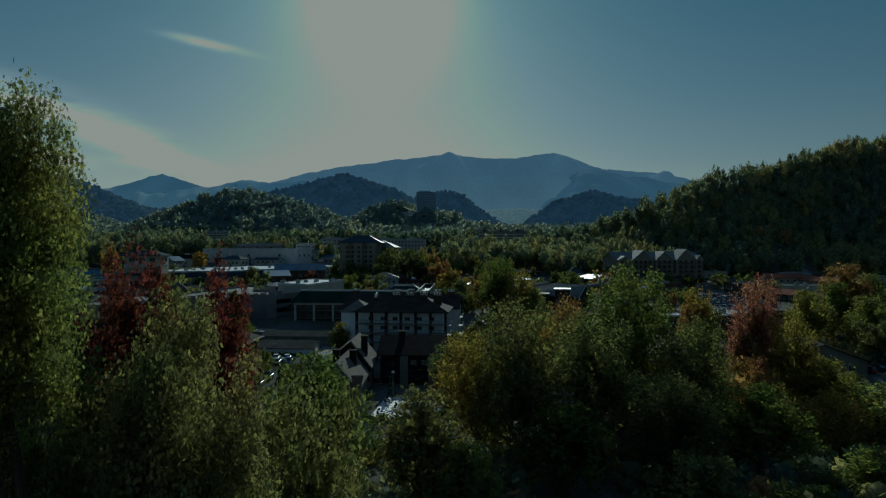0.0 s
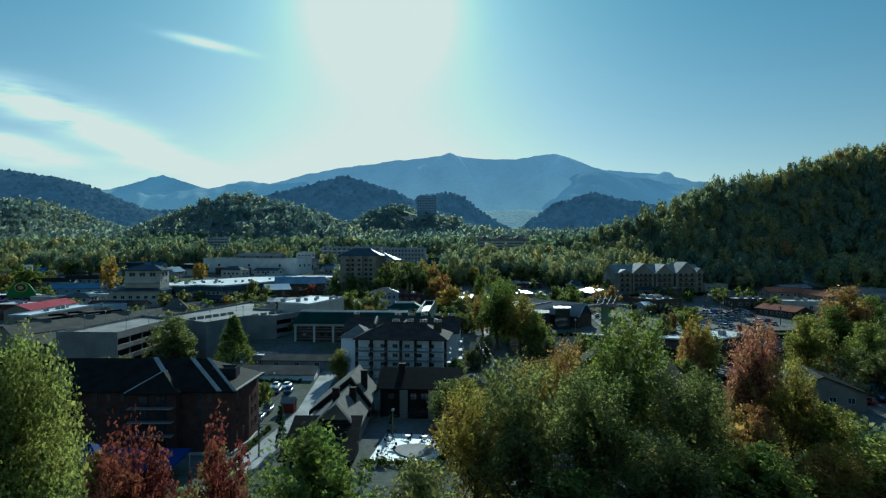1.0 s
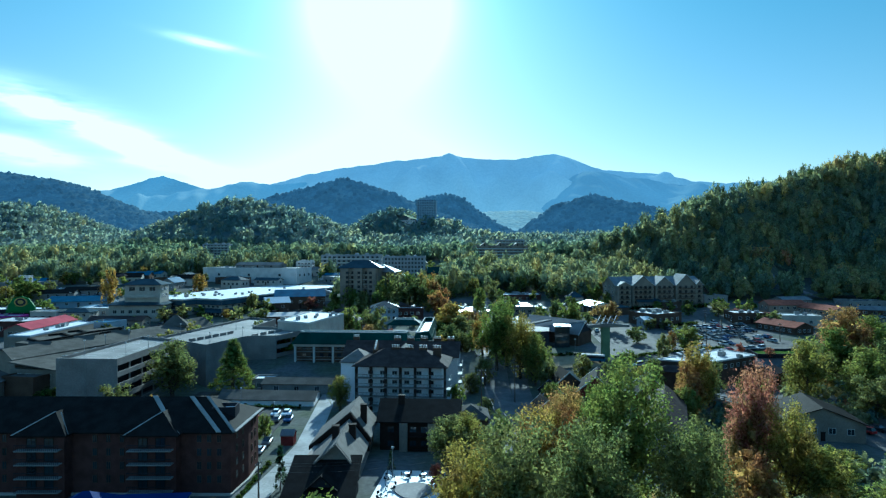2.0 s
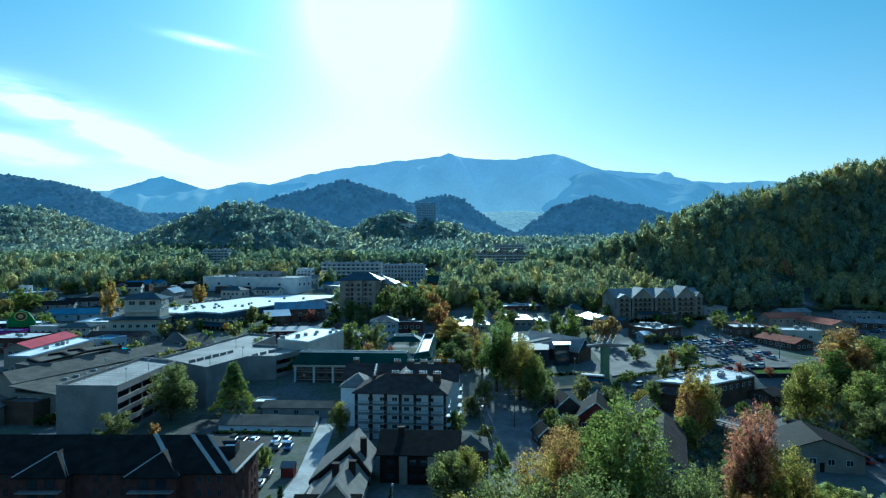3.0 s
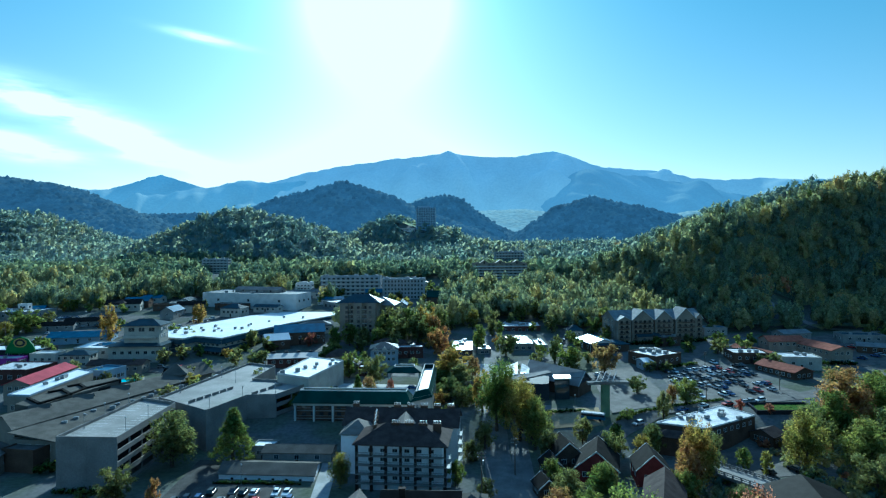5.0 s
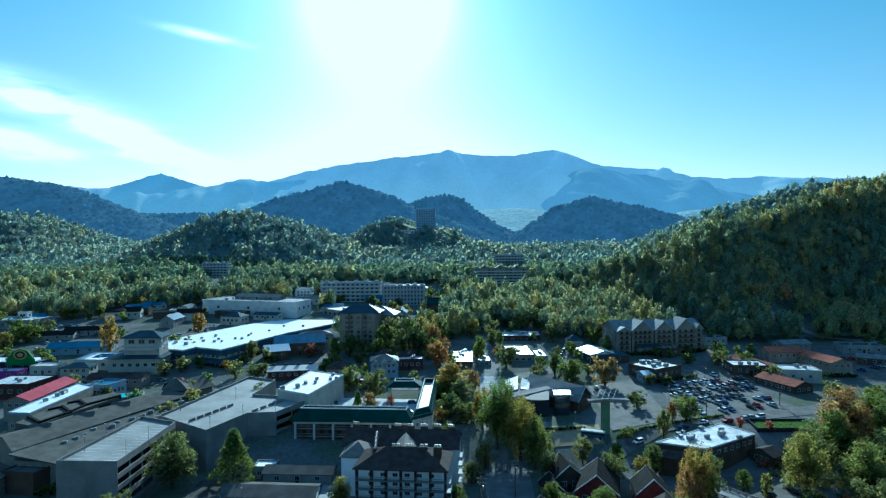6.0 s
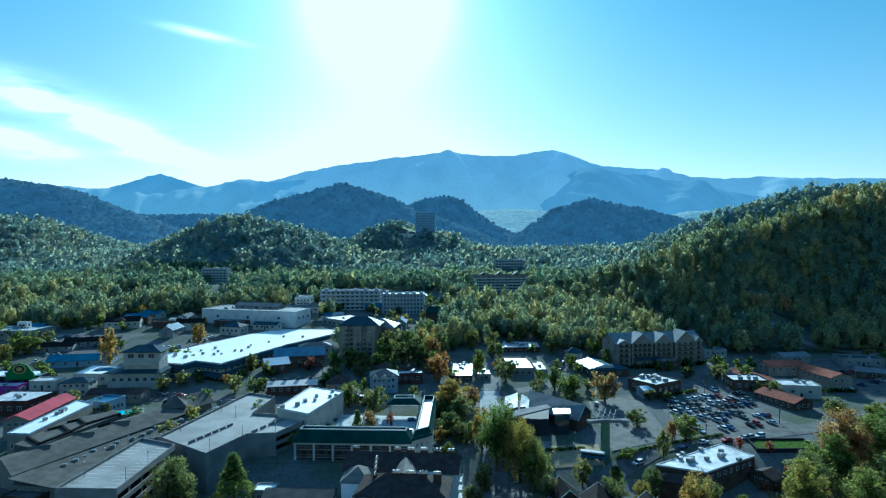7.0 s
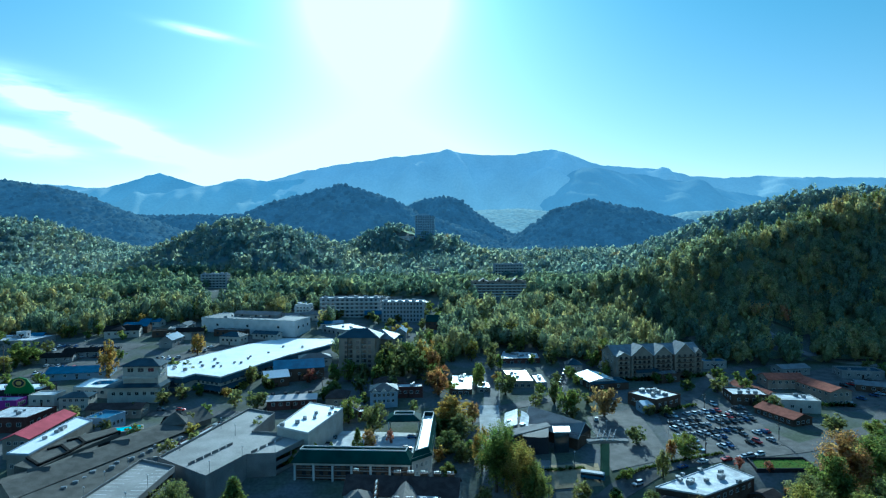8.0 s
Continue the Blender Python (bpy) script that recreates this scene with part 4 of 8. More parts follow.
for x, y, top, rad, kind, leaf in ((70, 166, 23.0, 5.0, "sparse", "yellow"), (72.5, 168, 19.0, 5.4, "tall", "yellow"), (66, 160, 18.0, 4.8, "tall", "orange"), (77, 173, 17.5, 5.0, "oval", "olive"), (63, 154, 13.0, 4.4, "oval", "green"),
                                   (1.5, 123, 13.6, 4.8, "hero", "olive"), (5.5, 128, 13.0, 4.2, "hero", "yellow"), (13.0, 133, 12.4, 3.4, "tall", "green"), (8.5, 118, 9.5, 3.8, "oval", "olive"),
                                   (28, 142, 13.0, 4.4, "hero", "orange"), (33, 156, 12.0, 4.6, "hero", "olive"), (36, 146, 11.0, 4.2, "broad", "green"),
                                   (138, 205, 27.5, 9.0, "hero", "orange"), (150, 210, 24.0, 8.5, "hero", "green"), (129, 198, 21.5, 8.0, "hero", "green"), (117, 190, 18.5, 7.0, "hero", "olive"), (108, 178, 20.5, 6.4, "hero", "yellow"),
                                   (124, 174, 19.0, 7.6, "hero", "green"), (136, 182, 20.0, 7.6, "hero", "olive"), (148, 190, 21.0, 8.0, "hero", "green"), (160, 202, 22.0, 8.0, "hero", "olive"), (116, 160, 14.0, 6.6, "broad", "olive"), (130, 160, 15.0, 7.0, "broad", "green"), (162, 222, 19.0, 7.5, "broad", "olive"), (174, 232, 18.0, 7.5, "broad", "green")):
    tree(x, y, top, rad, kind, leaf, "beside the stream and road")
sky_trees = random.Random(23)
for k in range(16):
    x = 232 + 13.5 * k + sky_trees.uniform(-4, 4)
    y = float(np.interp(x, (218, 245, 275, 315, 355, 400, 430, 520), (490, 502, 508, 516, 530, 548, 558, 560))) + sky_trees.uniform(-3, 6)
    tree(x, y, height(x, y) + sky_trees.uniform(13, 20), sky_trees.uniform(1.8, 3.2), sky_trees.choice(("tall", "oval", "sparse")), sky_trees.choice(("olive", "green", "olive", "yellow")), "on the crest of the wooded hill")
# the dark grove behind the brown hotel
for x, y, top, rad, kind, leaf in ((-61, 338, 25.5, 5.0, "oval", "green"), (-53, 341, 26.5, 5.0, "broad", "green"), (-45, 338, 25.5, 5.0, "oval", "olive"), (-33, 344, 31.0, 6.4, "broad", "green"), (-24, 340, 29.5, 6.0, "broad", "olive"), (-14, 344, 31.5, 6.6, "broad", "olive"), (-5, 348, 31.0, 6.2, "oval", "orange"), (-30, 356, 34.0, 6.6, "broad", "olive"), (-20, 358, 34.5, 6.8, "oval", "green"),
                                   (-10, 360, 34.0, 6.6, "broad", "yellow"), (-1, 362, 33.0, 6.2, "oval", "olive"), (-36, 330, 26.0, 5.2, "oval", "green"), (-27, 330, 24.5, 5.0, "broad", "olive"), (-4, 334, 25.0, 5.0, "broad", "green")):
    tree(x, y, top, rad, kind, leaf, "in the dark grove")
# trees between the buildings
for x, y, top, rad, kind, leaf in ((-66.5, 190, 19.6, 7.4, "cone", "green"), (-84, 186, 19.4, 7.6, "hero", "olive"), (4.5, 270, 23.4, 10.4, "hero", "yellow"), (-1, 262, 17.0, 6.0, "oval", "green"), (8, 256, 19.5, 6.6, "hero", "olive"), (3, 240, 17.5, 6.0, "hero", "olive"), (7, 232, 16.0, 5.0, "oval", "olive"), (2, 222, 12.0, 4.6, "oval", "green"), (45, 164, 11.5, 4.2, "oval", "olive"), (53, 186, 12.5, 4.4, "broad", "olive"), (62, 186, 12, 4.0, "oval", "yellow"), (68, 372, 27, 4.8, "broad", "olive"), (92, 366, 26, 4.6, "broad", "green"), (98, 376, 28, 5.0, "oval", "yellow"), (90, 384, 30, 5.4, "broad", "olive"), (104, 384, 30, 5.4, "broad", "green"), (66, 408, 33, 5.8, "broad", "olive"), (30, 362, 26, 4.4, "oval", "olive"), (96, 352, 23, 3.8, "small", "olive"), (74, 345, 21, 3.8, "small", "green"), (64, 335, 20, 3.6, "small", "olive"), (21, 345, 22, 3.6, "small", "green"), (31, 340, 19, 3.2, "small", "yellow"), (52, 318, 18, 3.2, "small", "green"), (47, 300, 17.5, 3.6, "small", "olive"), (66, 300, 19, 4.2, "broad", "olive"), (120, 334, 19, 3.4, "small", "green"), (140, 340, 19, 3.6, "small", "olive"), (-58, 320, 20, 4.0, "small", "green"), (-44, 322, 22, 4.4, "broad", "olive"), (-42, 296, 16, 3.0, "small", "green"), (31, 170, 10.5, 3.6, "oval", "green"), (43, 161, 11.5, 4.4, "hero", "green"), (33, 188, 13.0, 4.0, "oval", "olive"), (58, 200, 11.5, 3.6, "oval", "green"),
                                   (19, 211, 29.6, 7.6, "bank", "green"), (26.5, 205, 25.5, 7.0, "bank", "yellow"), (31, 200, 19.5, 5.6, "hero", "green"), (15.0, 224, 24.0, 5.8, "tall", "yellow"), (23, 214, 27.0, 6.0, "tall", "green"), (14, 200, 12.0, 4.5, "oval", "olive"), (31, 206, 12.0, 4.5, "oval", "green"), (9, 190, 9.0, 4.0, "oval", "olive"),
                                   (-263, 378, 31.5, 9.0, "broad", "green"), (-262, 358, 27, 6.1, "oval", "yellow"), (-194, 349, 37, 6.3, "tall", "yellow"), (-164, 402, 32.5, 5.7, "oval", "yellow"), (-108, 339, 24, 4.8, "oval", "olive"), (-93, 301, 18.5, 6.0, "broad", "olive"),
                                   (-241, 542, 45, 5.1, "small", "green"), (-215, 515, 42, 4.4, "small", "green"), (-43.5, 278, 21.5, 4.5, "broad", "green"), (-30.5, 264, 22.5, 6.0, "broad", "olive"), (-30, 243, 18.3, 3.4, "oval", "orange"), (-34, 240, 19, 3.4, "cone", "green"),
                                   (-22, 252, 14.9, 2.3, "small", "red"), (-75, 340, 21.2, 4.5, "small", "red"), (-2, 318, 27, 6.8, "broad", "orange"), (20.3, 327, 28, 4.6, "oval", "green"), (33.7, 318, 23.3, 6.6, "broad", "olive"), (19, 382, 30, 4.3, "small", "yellow"), (31.6, 381, 29, 5, "small", "olive"),
                                   (57, 304, 22.7, 4.8, "oval", "olive"), (60.5, 290, 22, 5.6, "broad", "green"), (77.5, 286, 23.5, 7.0, "broad", "orange"), (81, 250, 15.5, 4.5, "broad", "olive"), (80.5, 218, 17.5, 3.6, "oval", "olive"), (95, 234, 18.0, 5.8, "broad", "green"), (89, 232, 16.5, 2.6, "oval", "orange"),
                                   (67, 217, 11.4, 2.7, "small", "green"), (106.7, 286, 14.4, 3.8, "small", "olive"), (99, 286, 15, 3.3, "small", "olive"), (108.6, 366, 26, 4.2, "small", "green"), (111, 223.5, 13, 2.0, "small", "red"), (121, 221, 11.6, 2.4, "small", "red"),
                                   (-114, 318, 16.5, 3.4, "small", "yellow"), (-110, 330, 17, 3.4, "small", "green"), (-49, 231, 16.2, 2.6, "cone", "green"), (-43, 231, 16.4, 2.6, "cone", "green"), (14, 276, 20, 3.6, "oval", "orange"), (53, 405, 30, 5.0, "small", "green"), (49, 424, 35, 7, "broad", "yellow"), (36.6, 441, 36, 6.7, "broad", "green"),
                                   (-76.6, 158, 10.0, 2.0, "small", "orange"), (-29, 169, 12.2, 3.4, "hero", "yellow"), (-87.5, 160, 12.1, 4.8, "broad", "olive"), (-97, 161, 6, 2.4, "small", "green"), (-42, 141, 9.6, 2.6, "oval", "green"), (3.6, 170, 9.9, 3.2, "oval", "green"), (47.5, 203, 12.2, 3.6, "broad", "olive"),
                                   (68, 194, 13.0, 4.6, "oval", "olive"), (91, 181, 9.4, 2.8, "oval", "green"), (96, 177, 9.6, 2.5, "small", "yellow"), (-30.6, 113, 11.6, 1.6, "smallcone", "conifer"), (-1.2, 113, 7.8, 1.8, "oval", "red"), (-10.5, 122, 7.2, 1.0, "smallcone", "conifer"), (11.6, 160, 8.6, 3.4, "oval", "olive"),
                                   (-150, 292, 16, 3.5, "small", "green"), (-228, 340, 20, 4.2, "small", "green"), (-270, 410, 27, 4.6, "small", "olive"), (-212, 395, 23, 4.0, "small", "green"), (-280, 452, 31, 5.2, "small", "green"), (-181, 455, 30, 4.2, "small", "olive"),
                                   (-60, 316, 18, 4, "small", "olive"), (-95, 330, 18, 4, "small", "green"), (132, 322, 18, 4.0, "small", "green"), (158, 344, 20, 4.5, "small", "green"), (172, 262, 16.5, 5.5, "broad", "olive"), (184, 252, 17, 6, "broad", "green"), (206, 262, 17, 6.5, "broad", "olive"), (196, 240, 17, 7, "broad", "green")):
    tree(x, y, top, rad, kind, leaf)


# ---------------------------------------------------------------- undergrowth on the banks
def thicket(name, label, x0, x1, y0, y1, gap, lo, hi, seed, keep=None):
    r = np.random.default_rng(seed)
    spots = []
    for x in np.arange(x0, x1, gap):
        for y in np.arange(y0, y1, gap):
            px_, py_ = x + r.uniform(-0.45, 0.45) * gap, y + r.uniform(-0.45, 0.45) * gap
            if keep and not keep(px_, py_):
                continue
            rad = r.uniform(lo, hi)
            spots.append((px_, py_, height(px_, py_) + rad * 0.55, rad, r.uniform(0.7, 1.2), r.random() ** 1.4))
    ob = woods(name, label, spots, SHRUB, WOODS, seed)
    ob["category"] = "undergrowth"
    return ob


thicket("undergrowth", "dense green shrubs below the near trees", 8, 150, 44, 126, 4.4, 1.6, 2.9, 71, lambda x, y: abs(x - 15.5) > 5.5 and not (40 < x < 54 and y > 112) and not (x > 96 and y > 124))
thicket("undergrowth", "dense shrubs on the slope below the camera", -60, 10, 16, 84, 4.2, 1.4, 2.6, 72, lambda x, y: not (-40 < x < -28 and y > 56))
thicket("undergrowth", "shrubs along the stream", 60, 82, 126, 180, 3.4, 1.0, 2.0, 73)
thicket("undergrowth", "shrubs on the river bank", 108, 190, 156, 232, 4.4, 1.4, 2.6, 74, lambda x, y: y < 130 + 0.62 * x + 6 and not (112 < x < 144 and y > 216))

# ---------------------------------------------------------------- building kit
def root_of(ob):
    while ob.parent:
        ob = ob.parent
    return ob


def wpart(name, bm, mat, parent, label=""):
    """A part drawn in world places, put under a thing that stands unturned."""
    bmesh.ops.translate(bm, verts=bm.verts, vec=-root_of(parent).location)
    return part(name, bm, mat, parent, label)


def put(name, me, m, parent, label=""):
    """One more object on a shared mesh, at a world pose, under a thing or part."""
    ob = new(name, me)
    ob.parent = parent
    ob.matrix_basis = Matrix.Translation(-root_of(parent).location) @ m
    if label:
        ob["label"] = label
    return ob


def shared(name, bm, mat):
    bmesh.ops.recalc_face_normals(bm, faces=bm.faces)
    me = bpy.data.meshes.new(name)
    bm.to_mesh(me)
    bm.free()
    me.materials.append(mat)
    return me


WINDOWS = {}


def window_meshes(w, h, frame_mat, glass):
    key = (w, h, frame_mat.name, glass.name)
    if key not in WINDOWS:
        bm = bmesh.new()
        t = 0.1
        box(bm, -w / 2, w / 2, -0.02, 0.08, -h / 2, -h / 2 + t)
        box(bm, -w / 2, w / 2, -0.02, 0.08, h / 2 - t, h / 2)
        box(bm, -w / 2, -w / 2 + t, -0.02, 0.079, -h / 2 + t, h / 2 - t)
        box(bm, w / 2 - t, w / 2, -0.02, 0.079, -h / 2 + t, h / 2 - t)
        box(bm, -0.04, 0.04, -0.02, 0.06, -h / 2 + t, h / 2 - t)
        b2 = bmesh.new()
        box(b2, -w / 2 + 0.02, w / 2 - 0.02, -0.02, 0.03, -h / 2 + 0.02, h / 2 - 0.02)
        WINDOWS[key] = (shared("window", bm, frame_mat), shared("pane", b2, glass))
    return WINDOWS[key]


def windows(parent, p0, p1, zs, n, w=1.1, h=1.4, frame_mat=None, glass=None, margin=1.2, skip=()):
    """Rows of windows along the wall from p0 to p1, at the heights zs (middle of the panes)."""
    fm, gm = window_meshes(w, h, frame_mat or TRIM, glass or GLASS)
    m, length = side(p0, p1)
    for z in zs:
        for i in range(n):
            if i in skip:
                continue
            u = margin + (length - 2 * margin) * ((i + 0.5) / n)
            wm = m @ Matrix.Translation((u, 0, z))
            if p0[1] > 420:
                put("window", gm, wm, parent)
                continue
            win = put("window", fm, wm, parent)
            pane = new("pane", gm)
            pane.parent = win


def ring(bm, poly, z0, z1, t):
    """A low wall along a polygon's edge, t thick, inwards."""
    inner = inset(poly, t)
    k = len(poly)
    vs = [[bm.verts.new((*p, z)) for p in ps] for ps, z in ((poly, z0), (poly, z1), (inner, z1), (inner, z0))]
    for i in range(k):
        j = (i + 1) % k
        for a, b in ((0, 1), (1, 2), (2, 3), (3, 0)):
            bm.faces.new((vs[a][i], vs[a][j], vs[b][j], vs[b][i]))


def walls(ob, poly, z0, z1, mat, name="wall"):
    bm = bmesh.new()
    prism(bm, poly, z0 - 4.0, z1)
    return wpart(name, bm, mat, ob)


def flat_roof(ob, poly, z, roof, coping, rim=0.6):
    bm = bmesh.new()
    prism(bm, inset(poly, 0.26), z - 0.1, z + 0.12)
    wpart("roof_deck", bm, roof, ob)
    bm = bmesh.new()
    ring(bm, inset(poly, -0.06), z - 0.15, z + rim, 0.3)
    return wpart("parapet", bm, coping, ob)


def slab(bm, pts, thick):
    pts = [Vector(p) for p in pts]
    lo = [bm.verts.new(p - Vector((0, 0, thick))) for p in pts]
    hi = [bm.verts.new(p) for p in pts]
    bm.faces.new(hi)
    bm.faces.new(lo[::-1])
    k = len(pts)
    for i in range(k):
        bm.faces.new((lo[i], lo[(i + 1) % k], hi[(i + 1) % k], hi[i]))


def gable_roof(ob, quad, z, rise, roof, wall, over=0.5, trim=None, name="roof"):
    """A pitched roof whose ridge runs along the quad's first side; the ends are filled with wall."""
    q = [Vector(p) for p in quad]
    mid_a, mid_b = (q[1] + q[2]) / 2, (q[3] + q[0]) / 2
    half = (q[1] - mid_a).length
    slope = rise / half
    u = (mid_a - mid_b).normalized() * over
    bm = bmesh.new()
    ra, rb = (*(mid_a + u), z + rise), (*(mid_b - u), z + rise)
    for s, (e0, e1) in enumerate(((q[0], q[1]), (q[3], q[2]))):
        out = (e1 - mid_a).normalized() * over
        d = over * slope
        slab(bm, [(*(e0 + out - u), z - d), (*(e1 + out + u), z - d), ra, rb], 0.22)
    r = wpart(name, bm, roof, ob)
    for a, b, m in ((q[1], q[2], mid_a), (q[0], q[3], mid_b)):
        bm = bmesh.new()
        i = (mid_b - mid_a if m is mid_a else mid_a - mid_b).normalized() * 0.3
        vs = [bm.verts.new((*p, zz)) for p, zz in ((a, z), (b, z), (m, z + rise - 0.23))]
        ws = [bm.verts.new((*(p + i), zz)) for p, zz in ((a, z), (b, z), (m, z + rise - 0.23))]
        bm.faces.new(vs), bm.faces.new(ws[::-1])
        for k in range(3):
            bm.faces.new((vs[k], vs[(k + 1) % 3], ws[(k + 1) % 3], ws[k]))
        wpart("gable_end", bm, wall, ob)
    if trim:
        for end, uu in ((mid_b, -u), (mid_a, u)):
            bm = bmesh.new()
            for e in ((q[0], q[3]) if end is mid_b else (q[1], q[2])):
                out = (e - end).normalized() * over
                a, b = Vector((*(e + out + uu * 1.1), z - over * slope + 0.03)), Vector((*(end + uu * 1.1), z + rise + 0.03))
                w = Vector((*(-uu * 0.35 / over if over else uu), 0)) * 0.6
                slab(bm, [a, b, b + w, a + w], 0.34)
            wpart("barge_board", bm, trim, ob)
    return r


def hip_roof(ob, quad, z, rise, roof, over=0.5, flat=0.0, name="roof"):
    """A hipped roof over a quad, with its ridge along the longer sides."""
    q = [Vector(p) for p in inset(quad, -over)]
    if (q[1] - q[0]).length < (q[2] - q[1]).length:
        q = q[1:] + q[:1]
    ma, mb = (q[1] + q[2]) / 2, (q[3] + q[0]) / 2
    run = (q[2] - q[1]).length / 2
    u = (ma - mb)
    run = min(run, u.length * 0.49)
    ra, rb = ma - u.normalized() * run, mb + u.normalized() * run
    bm = bmesh.new()
    lo = [bm.verts.new((*p, z - 0.25)) for p in q]
    e = [bm.verts.new((*p, z)) for p in q]
    a, b = bm.verts.new((*ra, z + rise)), bm.verts.new((*rb, z + rise))
    bm.faces.new(lo[::-1])
    for i in range(4):
        bm.faces.new((lo[i], lo[(i + 1) % 4], e[(i + 1) % 4], e[i]))
    bm.faces.new((e[0], e[1], a, b))
    bm.faces.new((e[1], e[2], a))
    bm.faces.new((e[2], e[3], b, a))
    bm.faces.new((e[3], e[0], b))
    return wpart(name, bm, roof, ob)


def mansard(ob, poly, z0, z1, inw, roof, over=0.4, name="mansard_roof"):
    a, b, c = inset(poly, -over), inset(poly, inw), inset(poly, inw + 0.25)
    bm = bmesh.new()
    k = len(poly)
    vs = [[bm.verts.new((*p, z)) for p in ps] for ps, z in ((a, z0 - 0.3), (a, z0), (b, z1), (c, z1), (c, z0 - 0.3))]
    for i in range(k):
        j = (i + 1) % k
        for s in range(5):
            t = (s + 1) % 5
            bm.faces.new((vs[s][i], vs[s][j], vs[t][j], vs[t][i]))
    return wpart(name, bm, roof, ob)


def unit_mesh():
    bm = bmesh.new()
    box(bm, -0.9, 0.9, -0.7, 0.7, 0.15, 1.2)
    box(bm, -0.95, 0.95, -0.75, 0.75, 1.2, 1.28)
    box(bm, -0.8, 0.8, -0.6, 0.6, 0.0, 0.15)
    cyl(bm, (0.3, 0, 1.28), (0.3, 0, 1.42), 0.45, 0.45, 10)
    box(bm, -0.75, -0.1, -0.4, 0.4, 1.28, 1.36)
    return shared("hvac_unit", bm, METAL)


UNIT = unit_mesh()


def unit(ob, x, y, z, s=1.0, turn=0):
    put("hvac_unit", UNIT, pose(x, y, z, 0, 0, turn) @ Matrix.Scale(s, 4), ob)


def balcony(ob, p0, p1, z, depth, u0, u1, mat, rail_mat, solid=False):
    """A balcony slab with a railing along a wall."""
    m, length = side(p0, p1)
    bm = bmesh.new()
    box(bm, u0, u1, 0.01, depth, z - 0.2, z, m)
    b = wpart("balcony", bm, mat, ob)
    bm = bmesh.new()
    box(bm, u0, u1, depth - 0.08, depth - 0.01, z + 0.95, z + 1.05, m)
    if solid:
        box(bm, u0, u1, depth - 0.06, depth - 0.02, z + 0.1, z + 0.95, m)
    else:
        n = max(2, int((u1 - u0) / 0.35))
        for i in range(n + 1):
            u = u0 + 0.04 + (u1 - u0 - 0.08) * i / n
            box(bm, u - 0.025, u + 0.025, depth - 0.07, depth - 0.02, z, z + 0.95, m)
    wpart("railing", bm, rail_mat, b)


def chimney(ob, x, y, z, h, w=1.6, d=0.7, turn=0, pots=4, mat=None):
    """A masonry stack with a row of pale pots."""
    m = pose(x, y, z, 0, 0, turn)
    bm = bmesh.new()
    box(bm, -w / 2, w / 2, -d / 2, d / 2, -2.0, h, m)
    box(bm, -w / 2 - 0.1, w / 2 + 0.1, -d / 2 - 0.1, d / 2 + 0.1, h, h + 0.15, m)
    c = wpart("chimney", bm, mat or BROWNWALL, ob)
    if pots:
        bm = bmesh.new()
        for i in range(pots):
            u = -w / 2 + w * (i + 0.5) / pots
            cyl(bm, m @ Vector((u, 0, h + 0.15)), m @ Vector((u, 0, h + 0.7)), 0.08, 0.07, 6)
            cyl(bm, m @ Vector((u, 0, h + 0.7)), m @ Vector((u, 0, h + 0.92)), 0.15, 0.15, 8)
        wpart("chimney_pot", bm, WHITEROOF, c)


def door(ob, p0, p1, u, z, w=1.0, h=2.1, mat=None):
    m, length = side(p0, p1)
    bm = bmesh.new()
    box(bm, u - w / 2, u + w / 2, -0.02, 0.05, z, z + h, m)
    box(bm, u - w / 2 - 0.1, u + w / 2 + 0.1, -0.02, 0.09, z + h, z + h + 0.12, m)
    wpart("door", bm, mat or TIMBER, ob)


def quad_at(x, y, w, d, turn):
    a = radians(turn)
    c, s = math.cos(a), math.sin(a)
    return [(x + u * c - v * s, y + u * s + v * c) for u, v in ((-w / 2, -d / 2), (w / 2, -d / 2), (w / 2, d / 2), (-w / 2, d / 2))]


def house(label, x, y, w, d, h, turn=0, roof="gable", roof_mat=None, wall=None, rise=2.2, across=False, trim=None, name="house", category="house", floors=1, n=3, units=0, z=None, group=""):
    """A smaller building: walls, roof, door and windows on the two sides towards the camera."""
    q = quad_at(x, y, w, d, turn)
    g = height(x, y) if z is None else z
    ob = thing(name, label, category, group, at=(x, y, g))
    wall, roof_mat = wall or STUCCO, roof_mat or BROWNROOF
    walls(ob, q, g, g + h, wall)
    if roof == "gable":
        gable_roof(ob, q if not across else q[1:] + q[:1], g + h, rise, roof_mat, wall, trim=trim)
    elif roof == "hip":
        hip_roof(ob, q, g + h, rise, roof_mat)
    elif roof == "mansard":
        mansard(ob, q, g + h - 1.6, g + h + 0.5, 0.7, roof_mat)
        bm = bmesh.new()
        prism(bm, inset(q, 0.8), g + h - 0.1, g + h + 0.1)
        wpart("roof_deck", bm, GRAVEL, ob)
    else:
        flat_roof(ob, q, g + h, roof_mat, trim or wall)
    r = random.Random(int(x * 13 + y * 7))
    for i in range(units):
        unit(ob, x + r.uniform(-0.3, 0.3) * w, y + r.uniform(-0.3, 0.3) * d, g + h + 0.12, r.uniform(0.7, 1.3), turn + 90 * r.randint(0, 1))
    fh = h / floors
    for a, b, k in ((q[0], q[1], n), (q[1], q[2], max(1, int(n * d / w))), (q[3], q[0], max(1, int(n * d / w)))):
        windows(ob, a, b, [g + fh * (f + 0.55) for f in range(floors)], k, min(1.6, 0.5 * w / n), min(1.5, fh * 0.5))
    door(ob, q[0], q[1], math.hypot(q[1][0] - q[0][0], q[1][1] - q[0][1]) * 0.5, g, mat=TIMBER)
    return ob


